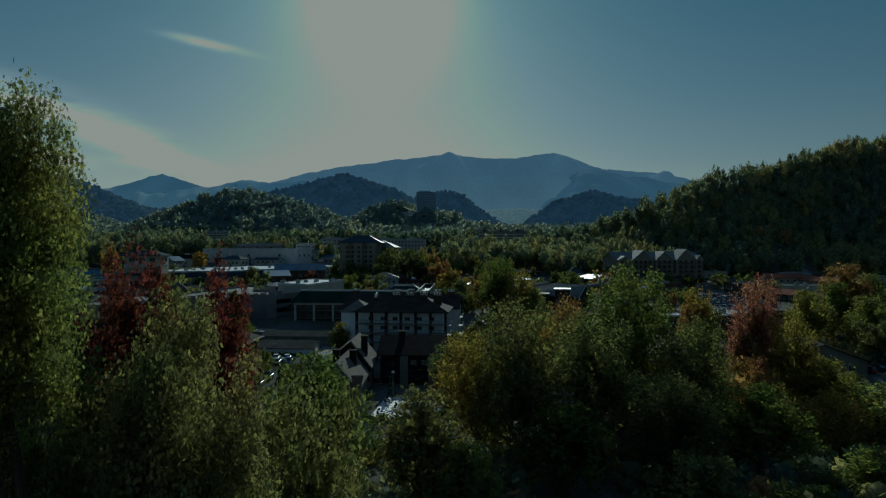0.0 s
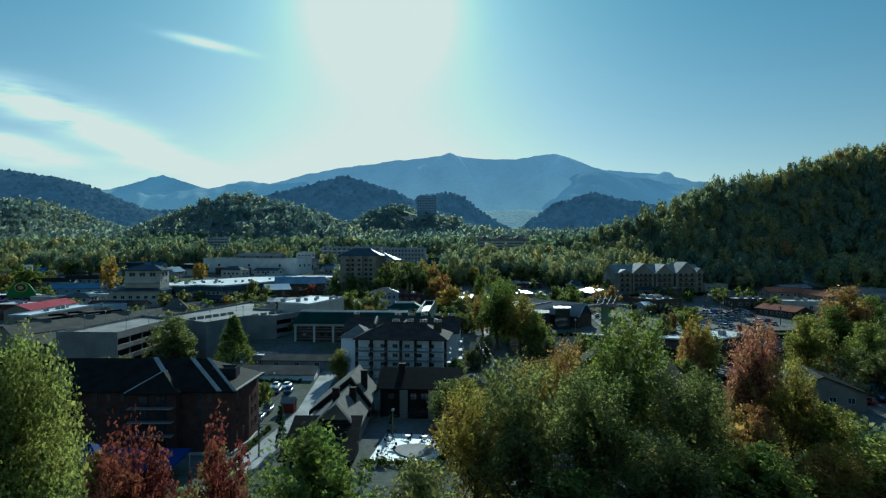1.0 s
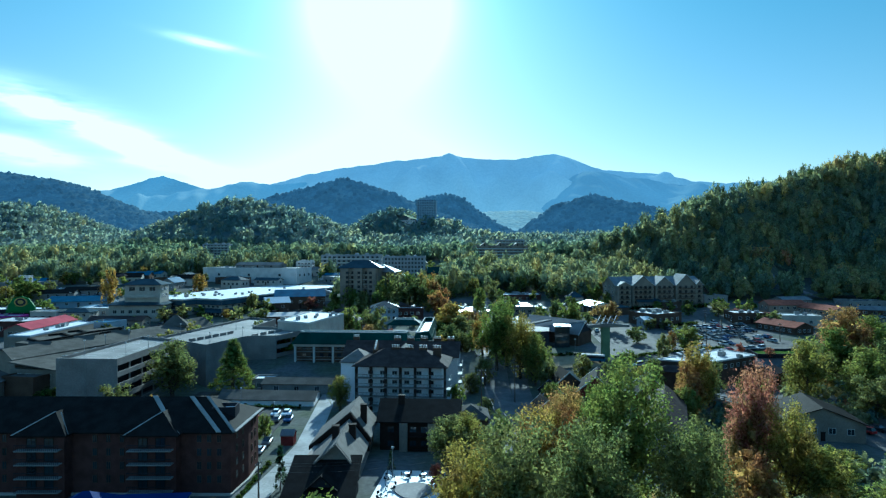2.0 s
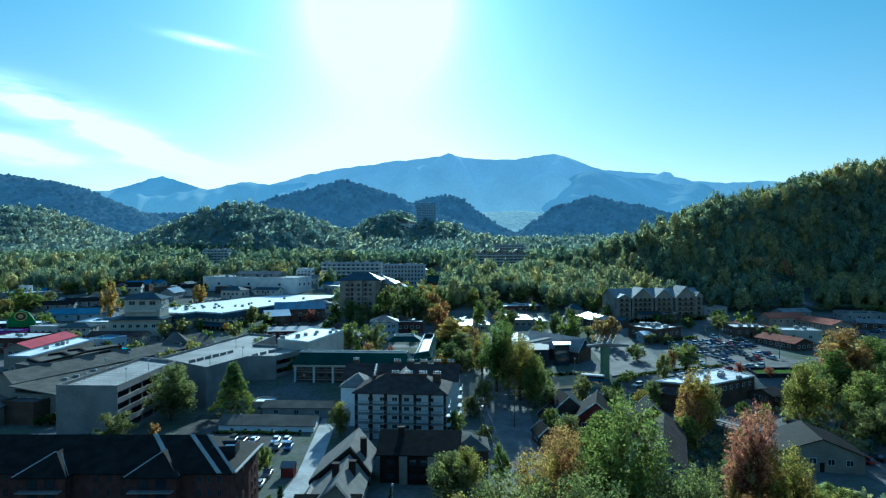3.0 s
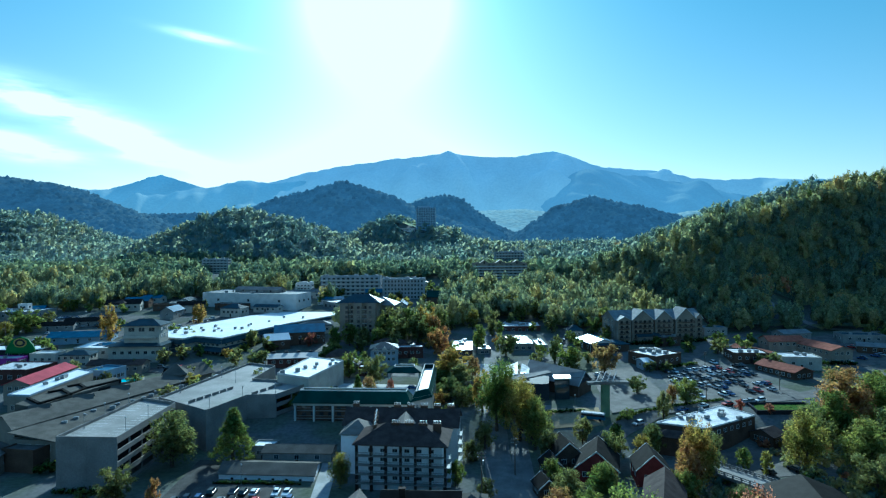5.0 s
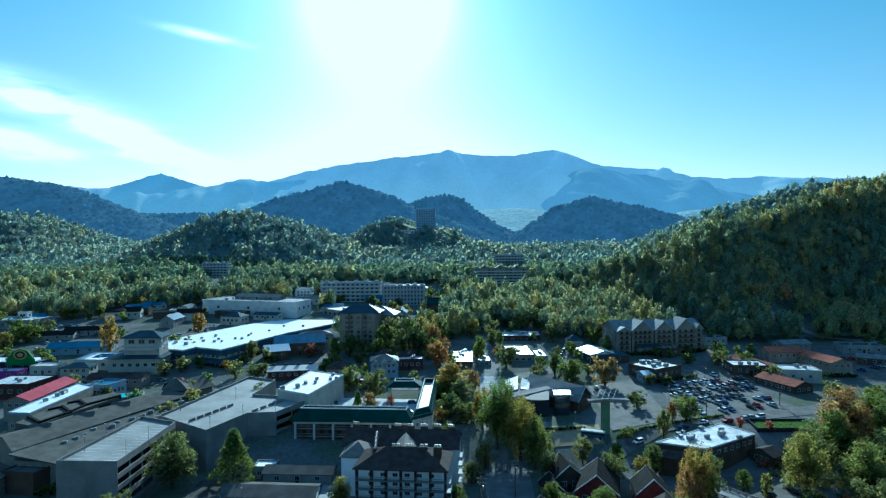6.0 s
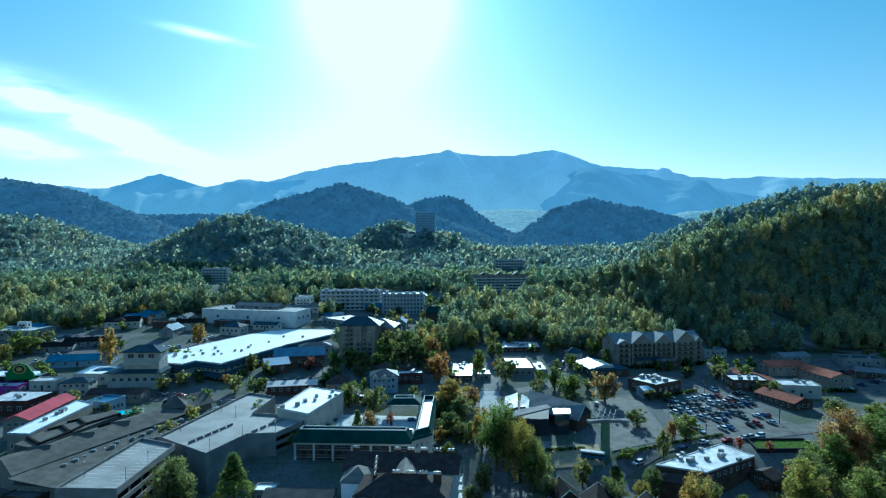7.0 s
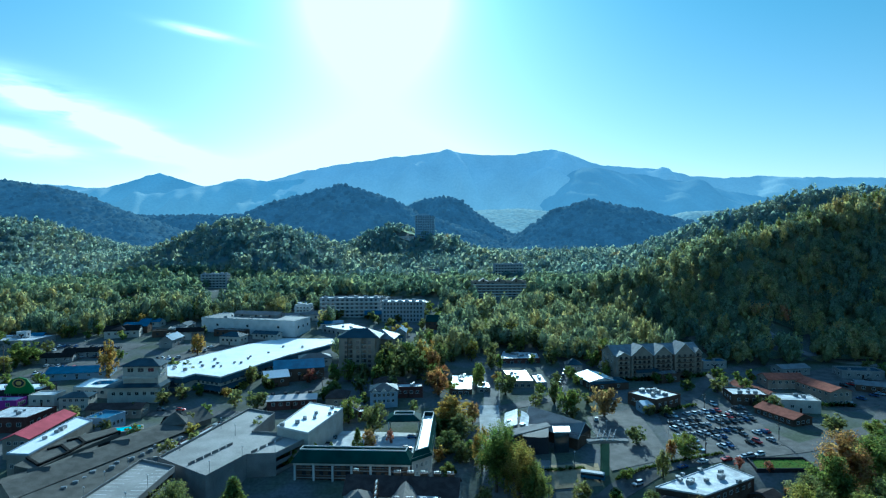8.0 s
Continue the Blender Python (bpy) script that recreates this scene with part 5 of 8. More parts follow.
# ---------------------------------------------------------------- roads and lots
strip("road", "pale worn street with patched surface through the town", [(15, 60), (15.5, 100), (16, 150), (18, 200), (20, 250), (25, 300), (29, 350), (24, 385), (10, 420)], 8.5, PALEROAD)
strip("pavement", "pale sunlit pavement beside the street", [(22.5, 132), (23.5, 165), (26, 205)], 6.0, PALEROAD, 0.1, category="pavement")
strip("road", "side street of grey asphalt between flat-roofed shops", [(25, 296), (58, 312), (76, 365), (82, 425), (84, 470)], 7.5, OLDASPHALT)
strip("road", "sunlit concrete drive beside the brick hotel", [(-33, 60), (-35, 95), (-34, 112), (-32.6, 126), (-31.8, 140), (-33.5, 162), (-36, 195)], 4.8, SUNROAD, 0.14)
strip("road", "asphalt road past the parking lot to the bridge", [(46, 196), (62, 211), (82, 225), (108, 234), (146, 243), (196, 268), (222, 296), (250, 340)], 8.0, OLDASPHALT, 0.14)
strip("road", "asphalt road beside the parking lot", [(146, 243), (134, 285), (128, 310), (160, 352), (200, 372)], 8.0, OLDASPHALT, 0.16)
strip("road", "asphalt street along the convention hall", [(-330, 330), (-240, 322), (-160, 296), (-90, 292), (-40, 285), (20, 282)], 8.0, OLDASPHALT)
strip("road", "asphalt street behind the garage", [(-92, 300), (-70, 330), (-62, 400), (-66, 500)], 7.5, OLDASPHALT, 0.16)
strip("road", "pale road cut along the wooded hillside", [(170, 410), (205, 420), (245, 378), (300, 350)], 6.0, CONCRETE, 0.3)
lot("pavement", "paved parking lot full of parked cars", (92, 232), (140, 246), (104, 288), OLDASPHALT, 0.11)
lot("pavement", "open asphalt lot beside the green pylon", (63, 222), (90, 234), (69, 285), OLDASPHALT, 0.13)
lot("pavement", "paved yard behind the white long building", (-76, 146), (-42, 146), (-78, 192), ASPHALT, 0.09)
lot("pavement", "bright white paved terrace with garden tables", (-13.4, 106.5), (-1.0, 106), (-11.6, 123), WHITEPAVE, 0.12, "terrace")
lot("pavement", "pale paved courtyard with parked cars", (-52, 230), (-12, 226), (-49, 268), PAVERS, 0.16)
lot("pavement", "large asphalt lot behind the convention hall", (-200, 372), (-160, 366), (-150, 450), OLDASPHALT, 0.12)
lot("pavement", "paved shopping lot with parked cars", (-290, 400), (-220, 392), (-282, 440), OLDASPHALT, 0.12)
lot("pavement", "small lot behind the shops", (-250, 355), (-200, 345), (-244, 392), OLDASPHALT, 0.13)
lot("pavement", "sunlit plaza beside the street", (14, 226), (40, 224), (16, 234), CONCRETE, 0.17, "plaza")
lot("pavement", "lot behind the restaurant", (84, 172), (112, 178), (90, 196), OLDASPHALT, 0.1)
lot("pavement", "lot beside the brown house", (100, 128), (136, 140), (96, 160), OLDASPHALT, 0.1)
lot("pavement", "paved yard among the low roofs", (196, 290), (250, 310), (190, 345), OLDASPHALT, 0.13)
lot("pavement", "far lot between apartment blocks", (-110, 590), (-40, 590), (-110, 612), CONCRETE, 0.3)

# ---------------------------------------------------------------- parking garages
def garage(label, poly, open_sides, z0, z1, levels):
    """A concrete parking garage: solid sides, sides with long openings between spandrels, and a parking deck on top."""
    ob = thing("parking_garage", label, "parking garage", at=(*poly[0], z0))
    k = len(poly)
    bm = bmesh.new()
    core = [Vector(p) for p in poly]
    inner = inset(poly, 0.35)
    # dark solid block in place of the shaded parking levels behind the openings
    prism(bm, inset(poly, 4.0), z0 - 3, z1 - 0.6)
    wpart("core", bm, DARKWALL, ob)
    bm = bmesh.new()
    prism(bm, inset(poly, 0.05), z1 - 0.5, z1)
    wpart("parking_deck", bm, DECK, ob)
    fh = (z1 - z0 - 0.5) / levels
    for i in range(k):
        p, q = poly[i], poly[(i + 1) % k]
        m, length = side(p, q)
        bm = bmesh.new()
        if i in open_sides:
            for f in range(levels + 1):
                zt = z1 + 0.9 if f == levels else z0 + fh * (f + 1) - fh + 0.9
                box(bm, 0.0, length, -0.3, 0.0, zt - (2.0 if f == levels else 1.45), zt, m)
            wpart("spandrel", bm, CONCRETE, ob)
            n = max(1, round(length / 8))
            for c in range(n + 1):
                bm = bmesh.new()
                u = 0.3 + (length - 0.6) * c / n
                box(bm, u - 0.3, u + 0.3, -0.6, -0.31, z0 - 3, z1 - 0.5, m)
                wpart("column", bm, CONCRETE, ob)
        else:
            n = max(1, round(length / 5))
            for c in range(n):
                bm = bmesh.new()
                box(bm, length * c / n + 0.015, length * (c + 1) / n - 0.015, -0.3, 0.0, z0 - 3, z1 + 0.9, m)
                wpart("panel", bm, CONCRETE, ob)
    return ob


G1 = garage("long grey concrete parking garage with an open roof deck", [(-110, 170), (-92, 169), (-92, 206), (-107, 213)], (1,), 2.4, 16.3, 4)
G2 = garage("large grey concrete parking garage with ramped roof deck", [(-103, 217), (-79, 199.5), (-71.8, 219.5), (-61.4, 220.5), (-53.6, 237), (-59, 242), (-78, 246), (-76, 272), (-90, 279)], (3,), 2.4, 15.4, 4)
for i in range(6):
    bm = bmesh.new()
    u = i / 6
    m = pose(-89.5 + 8.5 * (u + 0.06), 211 + 22 * (u + 0.06), 15.4, 0, 0, math.degrees(math.atan2(22, 8.5)))
    box(bm, -1.5, 1.5, -0.15, 0.15, 0, 1.0, m)
    wpart("barrier", bm, CONCRETE, G2)
for i in range(4):
    bm = bmesh.new()
    u = i / 4
    m = pose(-71 + 7.5 * (u + 0.1), 222 + 17 * (u + 0.1), 15.4, 0, 0, math.degrees(math.atan2(17, 7.5)))
    box(bm, -1.6, 1.6, -0.15, 0.15, 0, 1.0, m)
    wpart("barrier", bm, CONCRETE, G2)


def parking_lines(ob, p, q, n, length, z):
    m, run = side(p, q)
    bm = bmesh.new()
    for i in range(n):
        u = run * i / (n - 1)
        box(bm, u - 0.06, u + 0.06, -length, 0, z, z + 0.012, m)
    wpart("line_marking", bm, PAINTLINE, ob)


parking_lines(G1, (-93, 172), (-93, 204), 13, 4.8, 16.3)
parking_lines(G1, (-106.5, 208), (-109, 174), 13, 4.8, 16.3)
parking_lines(G2, (-101.5, 219), (-90, 275), 20, 4.8, 15.4)

LAMP_POST = None


def street_lamp(x, y, z, h=5.0, label="slim grey lamp post with a round head", heads=1, group=""):
    global LAMP_POST
    if LAMP_POST is None:
        bm = bmesh.new()
        cyl(bm, (0, 0, 0), (0, 0, 0.4), 0.16, 0.14, 8)
        cyl(bm, (0, 0, 0.4), (0, 0, 4.6), 0.075, 0.05, 8)
        b2 = bmesh.new()
        bmesh.ops.create_uvsphere(b2, u_segments=10, v_segments=6, radius=0.26)
        bmesh.ops.translate(b2, verts=b2.verts, vec=(0, 0, 4.82))
        LAMP_POST = (shared("post", bm, METAL), shared("head", b2, WHITEWALL))
    ob = thing("street_lamp", label, "street lamp", group, at=Matrix.Translation((x, y, z)) @ Matrix.Diagonal((1.2, 1.2, h / 5, 1)))
    for nm, me in zip(("post", "head"), LAMP_POST):
        new(nm, me).parent = ob
    return ob


for x, y in ((-93.2, 176), (-93.0, 189), (-107.8, 180), (-108.3, 192), (-107, 204)):
    street_lamp(x, y, 16.3, 4.6, "slim lamp post on the garage deck", group="garage deck lamps")
for x, y in ((-72.5, 217), (-62, 222), (-84, 243), (-99, 226), (-93, 252), (-79, 203), (-78, 262)):
    street_lamp(x, y, 15.4, 4.6, "slim lamp post on the garage deck", group="garage deck lamps")

# ---------------------------------------------------------------- convention hall
CONV = [(-154.5, 327.6), (-139.7, 322), (-136.5, 331), (-119.3, 322.6), (-97.9, 383), (-73.9, 428.2), (-77.7, 443), (-121, 447), (-138, 420.4), (-154.7, 379.7), (-165.1, 349.3)]
conv = thing("convention_hall", "huge low hall with bright white flat roof and blue skirt", "hall", at=(-154.5, 327.6, 12))
walls(conv, CONV, 11, 20.6, STUCCO)
flat_roof(conv, CONV, 20.7, WHITEROOF, WHITEWALL, 0.35)
m, _ = side(CONV[0], CONV[1])


def skirt(ob, p, q, z0, z1, out, mat, name="awning"):
    """A sloping skirt roof along a wall."""
    m, length = side(p, q)
    bm = bmesh.new()
    pts = [m @ Vector(v) for v in ((-out, out, z0), (length + out, out, z0), (length, 0.05, z1), (0, 0.05, z1))]
    slab(bm, pts, 0.25)
    return wpart(name, bm, mat, ob)


for i in (0, 1, 2, 3, 4):
    skirt(conv, CONV[i], CONV[i + 1], 18.0, 20.2, 1.2, TEALROOF)
    if i != 1:
        skirt(conv, CONV[i], CONV[i + 1], 14.0, 15.8, 3.2, TEALROOF)
windows(conv, CONV[0], CONV[1], [16.8], 4, 2.0, 1.3, glass=GLASS)
windows(conv, CONV[2], CONV[3], [16.8], 5, 2.0, 1.3, glass=GLASS)
windows(conv, CONV[3], CONV[4], [16.8], 12, 2.0, 1.3, glass=GLASS)
windows(conv, CONV[0], CONV[1], [12.6], 4, 2.4, 2.2, glass=GLASS)
windows(conv, CONV[2], CONV[3], [12.6], 5, 2.4, 2.2, glass=GLASS)
rv = random.Random(4)
for i in range(16):
    s = rv.random()
    x, y = -148 + 60 * s + rv.uniform(-14, 14), 340 + 90 * s + rv.uniform(-6, 6)
    unit(conv, x, y, 20.8, rv.uniform(0.7, 1.1), rv.choice((0, 90)))

annex = thing("pavilion", "cream two-storey corner pavilion with hipped slate roofs", "building", at=(-176, 350, 13))
qa = quad_at(-159.5, 316, 26, 15, 2)
walls(annex, qa, 10, 19.4, STUCCO)
hip_roof(annex, qa, 19.4, 2.6, TEALROOF, 1.8, name="lower_roof")
qb = quad_at(-156.5, 316.5, 18, 11, 2)
walls(annex, qb, 19, 29.6, STUCCO, "upper_wall")
hip_roof(annex, qb, 29.6, 2.9, TEALROOF, 1.6)
bm = bmesh.new()
box(bm, -165, -148, 309.2, 311.2, 23.0, 23.4)
box(bm, -165, -148, 309.2, 309.4, 23.4, 24.5)
wpart("terrace", bm, STUCCO, annex)
windows(annex, qa[0], qa[1], [15.8], 6, 2.0, 1.8)
windows(annex, qa[1], qa[2], [15.8], 4, 2.0, 1.8)
windows(annex, qb[0], qb[1], [27.4], 3, 3.2, 2.2)
windows(annex, qb[1], qb[2], [27.4, 23.8], 2, 2.6, 2.0)

# ---------------------------------------------------------------- flat white-roofed block
FR = [(-67, 242.7), (-52.5, 234), (-44.4, 268), (-61, 277.5)]
fr = thing("commercial_block", "plain pale commercial block with a white flat roof", "building", at=(-67, 242.7, 8))
walls(fr, FR, 7, 18.8, STUCCO)
flat_roof(fr, FR, 18.8, WHITEROOF, WHITEWALL, 0.5)
for i in range(9):
    unit(fr, -63 + 2.2 * i + rv.uniform(-2, 2), 246 + 2.6 * i + rv.uniform(-6, 4), 18.92, rv.uniform(0.7, 1.1), 12)
windows(fr, FR[0], FR[1], [11.0], 3, 1.4, 1.6)

# ---------------------------------------------------------------- courtyard inn
inn = thing("courtyard_inn", "cream inn with columns and a dark green mansard roof", "inn", at=(-54, 217, 3))
FW = [(-54.5, 218), (-11.5, 215.2), (-10.6, 222.5), (-53.5, 225.5)]
walls(inn, inset(FW, 0.9), 2.2, 13.6, BROWNWALL)
bm = bmesh.new()
prism(bm, FW, 12.6, 13.7)
wpart("fascia", bm, STUCCO, inn)
mansard(inn, FW, 13.8, 17.6, 2.0, GREENROOF, 0.5)
bm = bmesh.new()
ring(bm, inset(FW, 1.9), 17.55, 17.95, 0.3)
wpart("roof_trim", bm, TRIM, inn)
m, L = side(FW[0], FW[1])
for i in range(7):
    bm = bmesh.new()
    u = 0.6 + (L - 1.2) * i / 6
    box(bm, u - 0.35, u + 0.35, -0.75, -0.05, -1, 12.6, m)
    wpart("column", bm, TRIM, inn)
for z in (5.2, 8.0, 10.8):
    bm = bmesh.new()
    box(bm, 0.3, L - 0.3, -0.7, -0.2, z - 0.18, z, m)
    box(bm, 0.3, L - 0.3, -0.3, -0.22, z + 0.9, z + 1.0, m)
    wpart("walkway", bm, GREYWALL, inn)
windows(inn, inset(FW, 0.9)[0], inset(FW, 0.9)[1], [3.9, 6.6, 9.4, 12.0], 12, 1.5, 1.4, TIMBER)
RW = [(-11.0, 216), (-4.2, 222), (-2.6, 268), (-9, 268), (-10.5, 226)]
wing = thing("inn_wing", "side wing of the inn with a bright flat roof", "inn", at=(-11, 216, 6))
walls(wing, RW, 5, 15.4, STUCCO)
mansard(wing, RW, 14.6, 17.4, 1.1, GREENROOF, 0.4)
bm = bmesh.new()
prism(bm, inset(RW, 1.3), 15.4, 15.7)
wpart("roof_deck", bm, WHITEROOF, wing)
bm = bmesh.new()
ring(bm, inset(RW, 1.0), 17.35, 17.65, 0.25)
wpart("roof_trim", bm, TRIM, wing)
windows(wing, RW[0], RW[1], [6.5, 9.3, 12.1], 3, 1.2, 1.6, glass=LITGLASS)
windows(wing, RW[1], RW[2], [9.3, 12.1], 10, 1.4, 1.6)
PV = quad_at(-17, 268, 14, 10, 0)
pav = thing("porch", "open porch on white posts with a green hipped roof", "porch", at=(-17, 268, 10))
for p in inset(PV, 0.4):
    bm = bmesh.new()
    cyl(bm, (*p, 7.5), (*p, 14.8), 0.3, 0.28, 8)
    wpart("post", bm, TRIM, pav)
mansard(pav, PV, 14.8, 16.6, 2.6, GREENROOF, 0.6)
bm = bmesh.new()
ring(bm, inset(PV, 2.5), 16.5, 17.0, 0.3)
wpart("roof_trim", bm, TRIM, pav)
bm = bmesh.new()
prism(bm, inset(PV, 2.8), 15.2, 15.6)
wpart("roof_deck", bm, GRAVEL, pav)

# ---------------------------------------------------------------- gallery hotel with chimney pots
hot = thing("gallery_hotel", "cream hotel with open galleries, brown roofs and chimney pots", "hotel", at=(-24.5, 167, 2))
HF = [(-24.5, 167), (0.9, 164.4), (2.4, 179), (-23, 181.6)]
HB = [(-31, 188), (4.6, 184.6), (5.8, 197), (-30, 200.4)]
walls(hot, inset(HF, 1.3), 1, 15.6, BRIGHTWALL)
HL = [(-30.6, 180), (-22, 179.2), (-21, 189.5), (-30.2, 190.3)]
walls(hot, HL, 1, 14.2, BRIGHTWALL, "link_wall")
walls(hot, [(-9, 178), (-2, 177.4), (-1, 188), (-8, 188.6)], 1, 15, STUCCO, "rear_link")
walls(hot, HB, 1, 15.0, WHITEWALL, "rear_wall")
hip_roof(hot, HF, 15.6, 3.9, BROWNROOF, 0.7)
hip_roof(hot, HL, 14.2, 3.2, PALESHINGLE, 0.5, name="link_roof")
gable_roof(hot, HB, 15.0, 3.6, BROWNROOF, WHITEWALL, 0.6, name="rear_roof")
# pale shingle on the cross roof stands in for sunlight on its slope
gable_roof(hot, [(-15.5, 189), (-15, 172), (-8, 171.4), (-7.6, 188)], 14.8, 3.7, PALESHINGLE, STUCCO, 0.2, name="cross_roof")
m, L = side(HF[0], HF[1])
FLOORS = (4.6, 7.15, 9.7, 12.25)
for z in FLOORS:
    bm = bmesh.new()
    box(bm, 0, L, -1.35, 0.15, z - 0.22, z, m)
    g = wpart("gallery", bm, GREYWALL, hot)
    bm = bmesh.new()
    box(bm, 0.02, L - 0.02, 0.04, 0.12, z + 0.92, z + 1.02, m)
    for i in range(72):
        u = 0.06 + (L - 0.12) * i / 71
        box(bm, u - 0.03, u + 0.03, 0.05, 0.11, z, z + 0.92, m)
    wpart("railing", bm, GREYWALL, g)
for i in range(7):
    bm = bmesh.new()
    u = 0.3 + (L - 0.6) * i / 6
    box(bm, u - 0.3, u + 0.3, -1.3, 0.0, 1, 15.4, m)
    wpart("post", bm, TIMBER, hot)
windows(hot, inset(HF, 1.3)[0], inset(HF, 1.3)[1], [z + 1.3 for z in FLOORS], 6, 1.5, 1.1, TRIM)
windows(hot, HL[3], HL[0], [4.5, 7.1, 9.7, 12.2], 2, 0.9, 1.2)
windows(hot, HB[1], HB[2], [4.5, 7.1, 9.7, 12.2], 3, 1.0, 1.4)
for i, z in enumerate((5.0, 7.6, 10.2, 12.8)):
    balcony(hot, HB[1], HB[2], z - 1.0, 1.4, 1.0, 5.0, TRIM, TRIM)
    balcony(hot, HF[1], HF[2], z - 1.0, 1.2, 1.0, 4.0, TRIM, TRIM)
for i in range(4):
    chimney(hot, -13.5 + 4.0 * i, 172.8 - 0.4 * i, 17.6, 2.0, 2.3, 0.8, -5.8, 5)
for i in range(5):
    chimney(hot, -14.5 + 4.3 * i, 193.2 - 0.4 * i, 17.2, 2.0, 2.3, 0.8, -5.8, 5)
chimney(hot, -28, 194.5, 17.0, 2.4, 2.0, 0.8, -5.8, 5)
for i in range(4):
    chimney(hot, -19.6 - 0.3 * i, 174 + 4.0 * i, 16.4, 2.4, 1.8, 0.8, 80, 4)

# ---------------------------------------------------------------- chalet and the dark house beside it
chalet = thing("chalet", "chalet with stepped pale taupe gable roofs and stone chimneys", "house", at=(-22, 130, 2.4))
walls(chalet, [(-27.6, 118), (-16.4, 118), (-16.4, 142), (-27.6, 142)], 1, 6.0, BEIGE)


def chalet_roof(ob, y0, y1, xl, zl, xr, zr, xa, za, mat, name):
    """A gable roof with its ridge along y; the two slopes differ."""
    bm = bmesh.new()
    slab(bm, [(xl, y0, zl), (xa, y0 + 0.4, za), (xa, y1, za), (xl, y1, zl)], 0.3)
    slab(bm, [(xa, y0 + 0.4, za), (xr, y0, zr), (xr, y1, zr), (xa, y1, za)], 0.3)
    wpart(name, bm, mat, ob)


for y0, y1, xl, zl, xr, zr, xa, za, nm in ((128.7, 142.5, -28.7, 5.9, -15.3, 7.5, -19.8, 13.2, "roof"), (112.0, 128.2, -27.7, 5.2, -15.7, 6.6, -19.9, 11.8, "lower_roof")):
    chalet_roof(chalet, y0, y1, xl, zl, xr, zr, xa, za, PALESHINGLE, nm)
    bm = bmesh.new()
    prof = [(xl + 0.5, zl - 0.2), (xl + 0.5, zl - 1.6), (xr - 0.5, zl - 1.6), (xr - 0.5, zr - 0.2), (xa, za - 0.4)]
    vs = [bm.verts.new((x, y0 + 0.9, z)) for x, z in prof]
    ws = [bm.verts.new((x, y0 + 1.3, z)) for x, z in prof]
    bm.faces.new(vs), bm.faces.new(ws[::-1])
    for i in range(5):
        bm.faces.new((vs[i], vs[(i + 1) % 5], ws[(i + 1) % 5], ws[i]))
    wpart("gable_end", bm, TIMBER if nm == "roof" else BEIGE, chalet)
    # deep dark boards on the upper gable paint its fascia and shadow together
    for (xa_, za_), (xb_, zb_) in (((xl, zl), (xa, za)), ((xa, za), (xr, zr))):
        bm = bmesh.new()
        slab(bm, [(xa_, y0 - 0.35, za_ - 0.1), (xb_, y0 - 0.35, zb_ - 0.1), (xb_, y0 + 0.3, zb_ - 0.1), (xa_, y0 + 0.3, za_ - 0.1)], 0.9 if nm == "roof" else 0.35)
        wpart("barge_board", bm, TIMBER if nm == "roof" else PALESHINGLE, chalet)
for x, y, z in ((-17.4, 132.6, 11.5), (-18.4, 122.6, 10.0), (-21.3, 119.6, 10.6)):
    chimney(chalet, x, y, z, 2.2, 1.35, 1.15, 0, 0, TIMBER)
chalet_low = thing("porch", "black shingled lower building before the chalet", "porch", at=(-22, 111, 2.4))
walls(chalet_low, [(-27.4, 102.6), (-15.8, 102.6), (-15.8, 112.6), (-27.4, 112.6)], 1, 4.5, DARKWALL)
bm = bmesh.new()
slab(bm, [(-28.2, 101.8, 4.6), (-15.2, 101.8, 4.6), (-15.2, 114.2, 8.9), (-28.2, 114.2, 8.9)], 0.3)
wpart("roof", bm, TARROOF, chalet_low)
gable_roof(chalet_low, [(-18.8, 104.8), (-18.8, 111.5), (-23.6, 111.5), (-23.6, 104.8)], 6.4, 2.2, TARROOF, DARKWALL, 0.5, name="dormer_roof")
windows(chalet_low, (-27.4, 102.6), (-15.8, 102.6), [2.8], 4, 1.6, 1.6)

dark = thing("lodge", "dark lodge with a black shingle roof and tan pillars", "house", at=(-6, 138, 2.4))
DQ = [(-14.2, 136), (3.4, 135), (4.2, 150), (-14, 151)]
walls(dark, DQ, 1, 9.4, TIMBER)
gable_roof(dark, DQ, 9.4, 3.0, TARROOF, DARKWALL, 0.8)
for x in (-8.8, -2.4):
    bm = bmesh.new()
    box(bm, x - 0.9, x + 0.9, 134.6, 135.6, 1, 8.8)
    wpart("pillar", bm, TANWALL, dark)
chimney(dark, -9.6, 141.5, 11.5, 2.0, 1.5, 1.0, 0, 0, TIMBER)
windows(dark, DQ[0], DQ[1], [4.0, 7.2], 6, 1.6, 1.5, TIMBER)
for z in (2.8, 5.8):
    balcony(dark, DQ[0], DQ[1], z, 1.0, 6.6, 11.0, TIMBER, TIMBER)
house("small brown annex with a taupe hipped roof", 7, 147, 8, 9, 5.2, 0, "hip", TAUPEROOF, BROWNWALL, 2.4)

# ---------------------------------------------------------------- long low store and yard buildings
low = thing("long_store", "long low pale store with a taupe pitched roof", "store", at=(-52, 180, 1))
LQ = [(-66, 176), (-37.5, 174), (-38, 184.5), (-67, 187)]
walls(low, LQ, 0, 4.2, BRIGHTWALL)
gable_roof(low, LQ, 4.2, 1.5, TAUPEROOF, WHITEWALL, 0.4)
windows(low, LQ[0], LQ[1], [2.6], 6, 0.8, 0.7, TIMBER, margin=2)
house("low taupe-roofed shed behind the long store", -46, 193, 22, 8, 3.4, -3, "gable", TAUPEROOF, GREYWALL, 1.2, name="shed", category="shed")
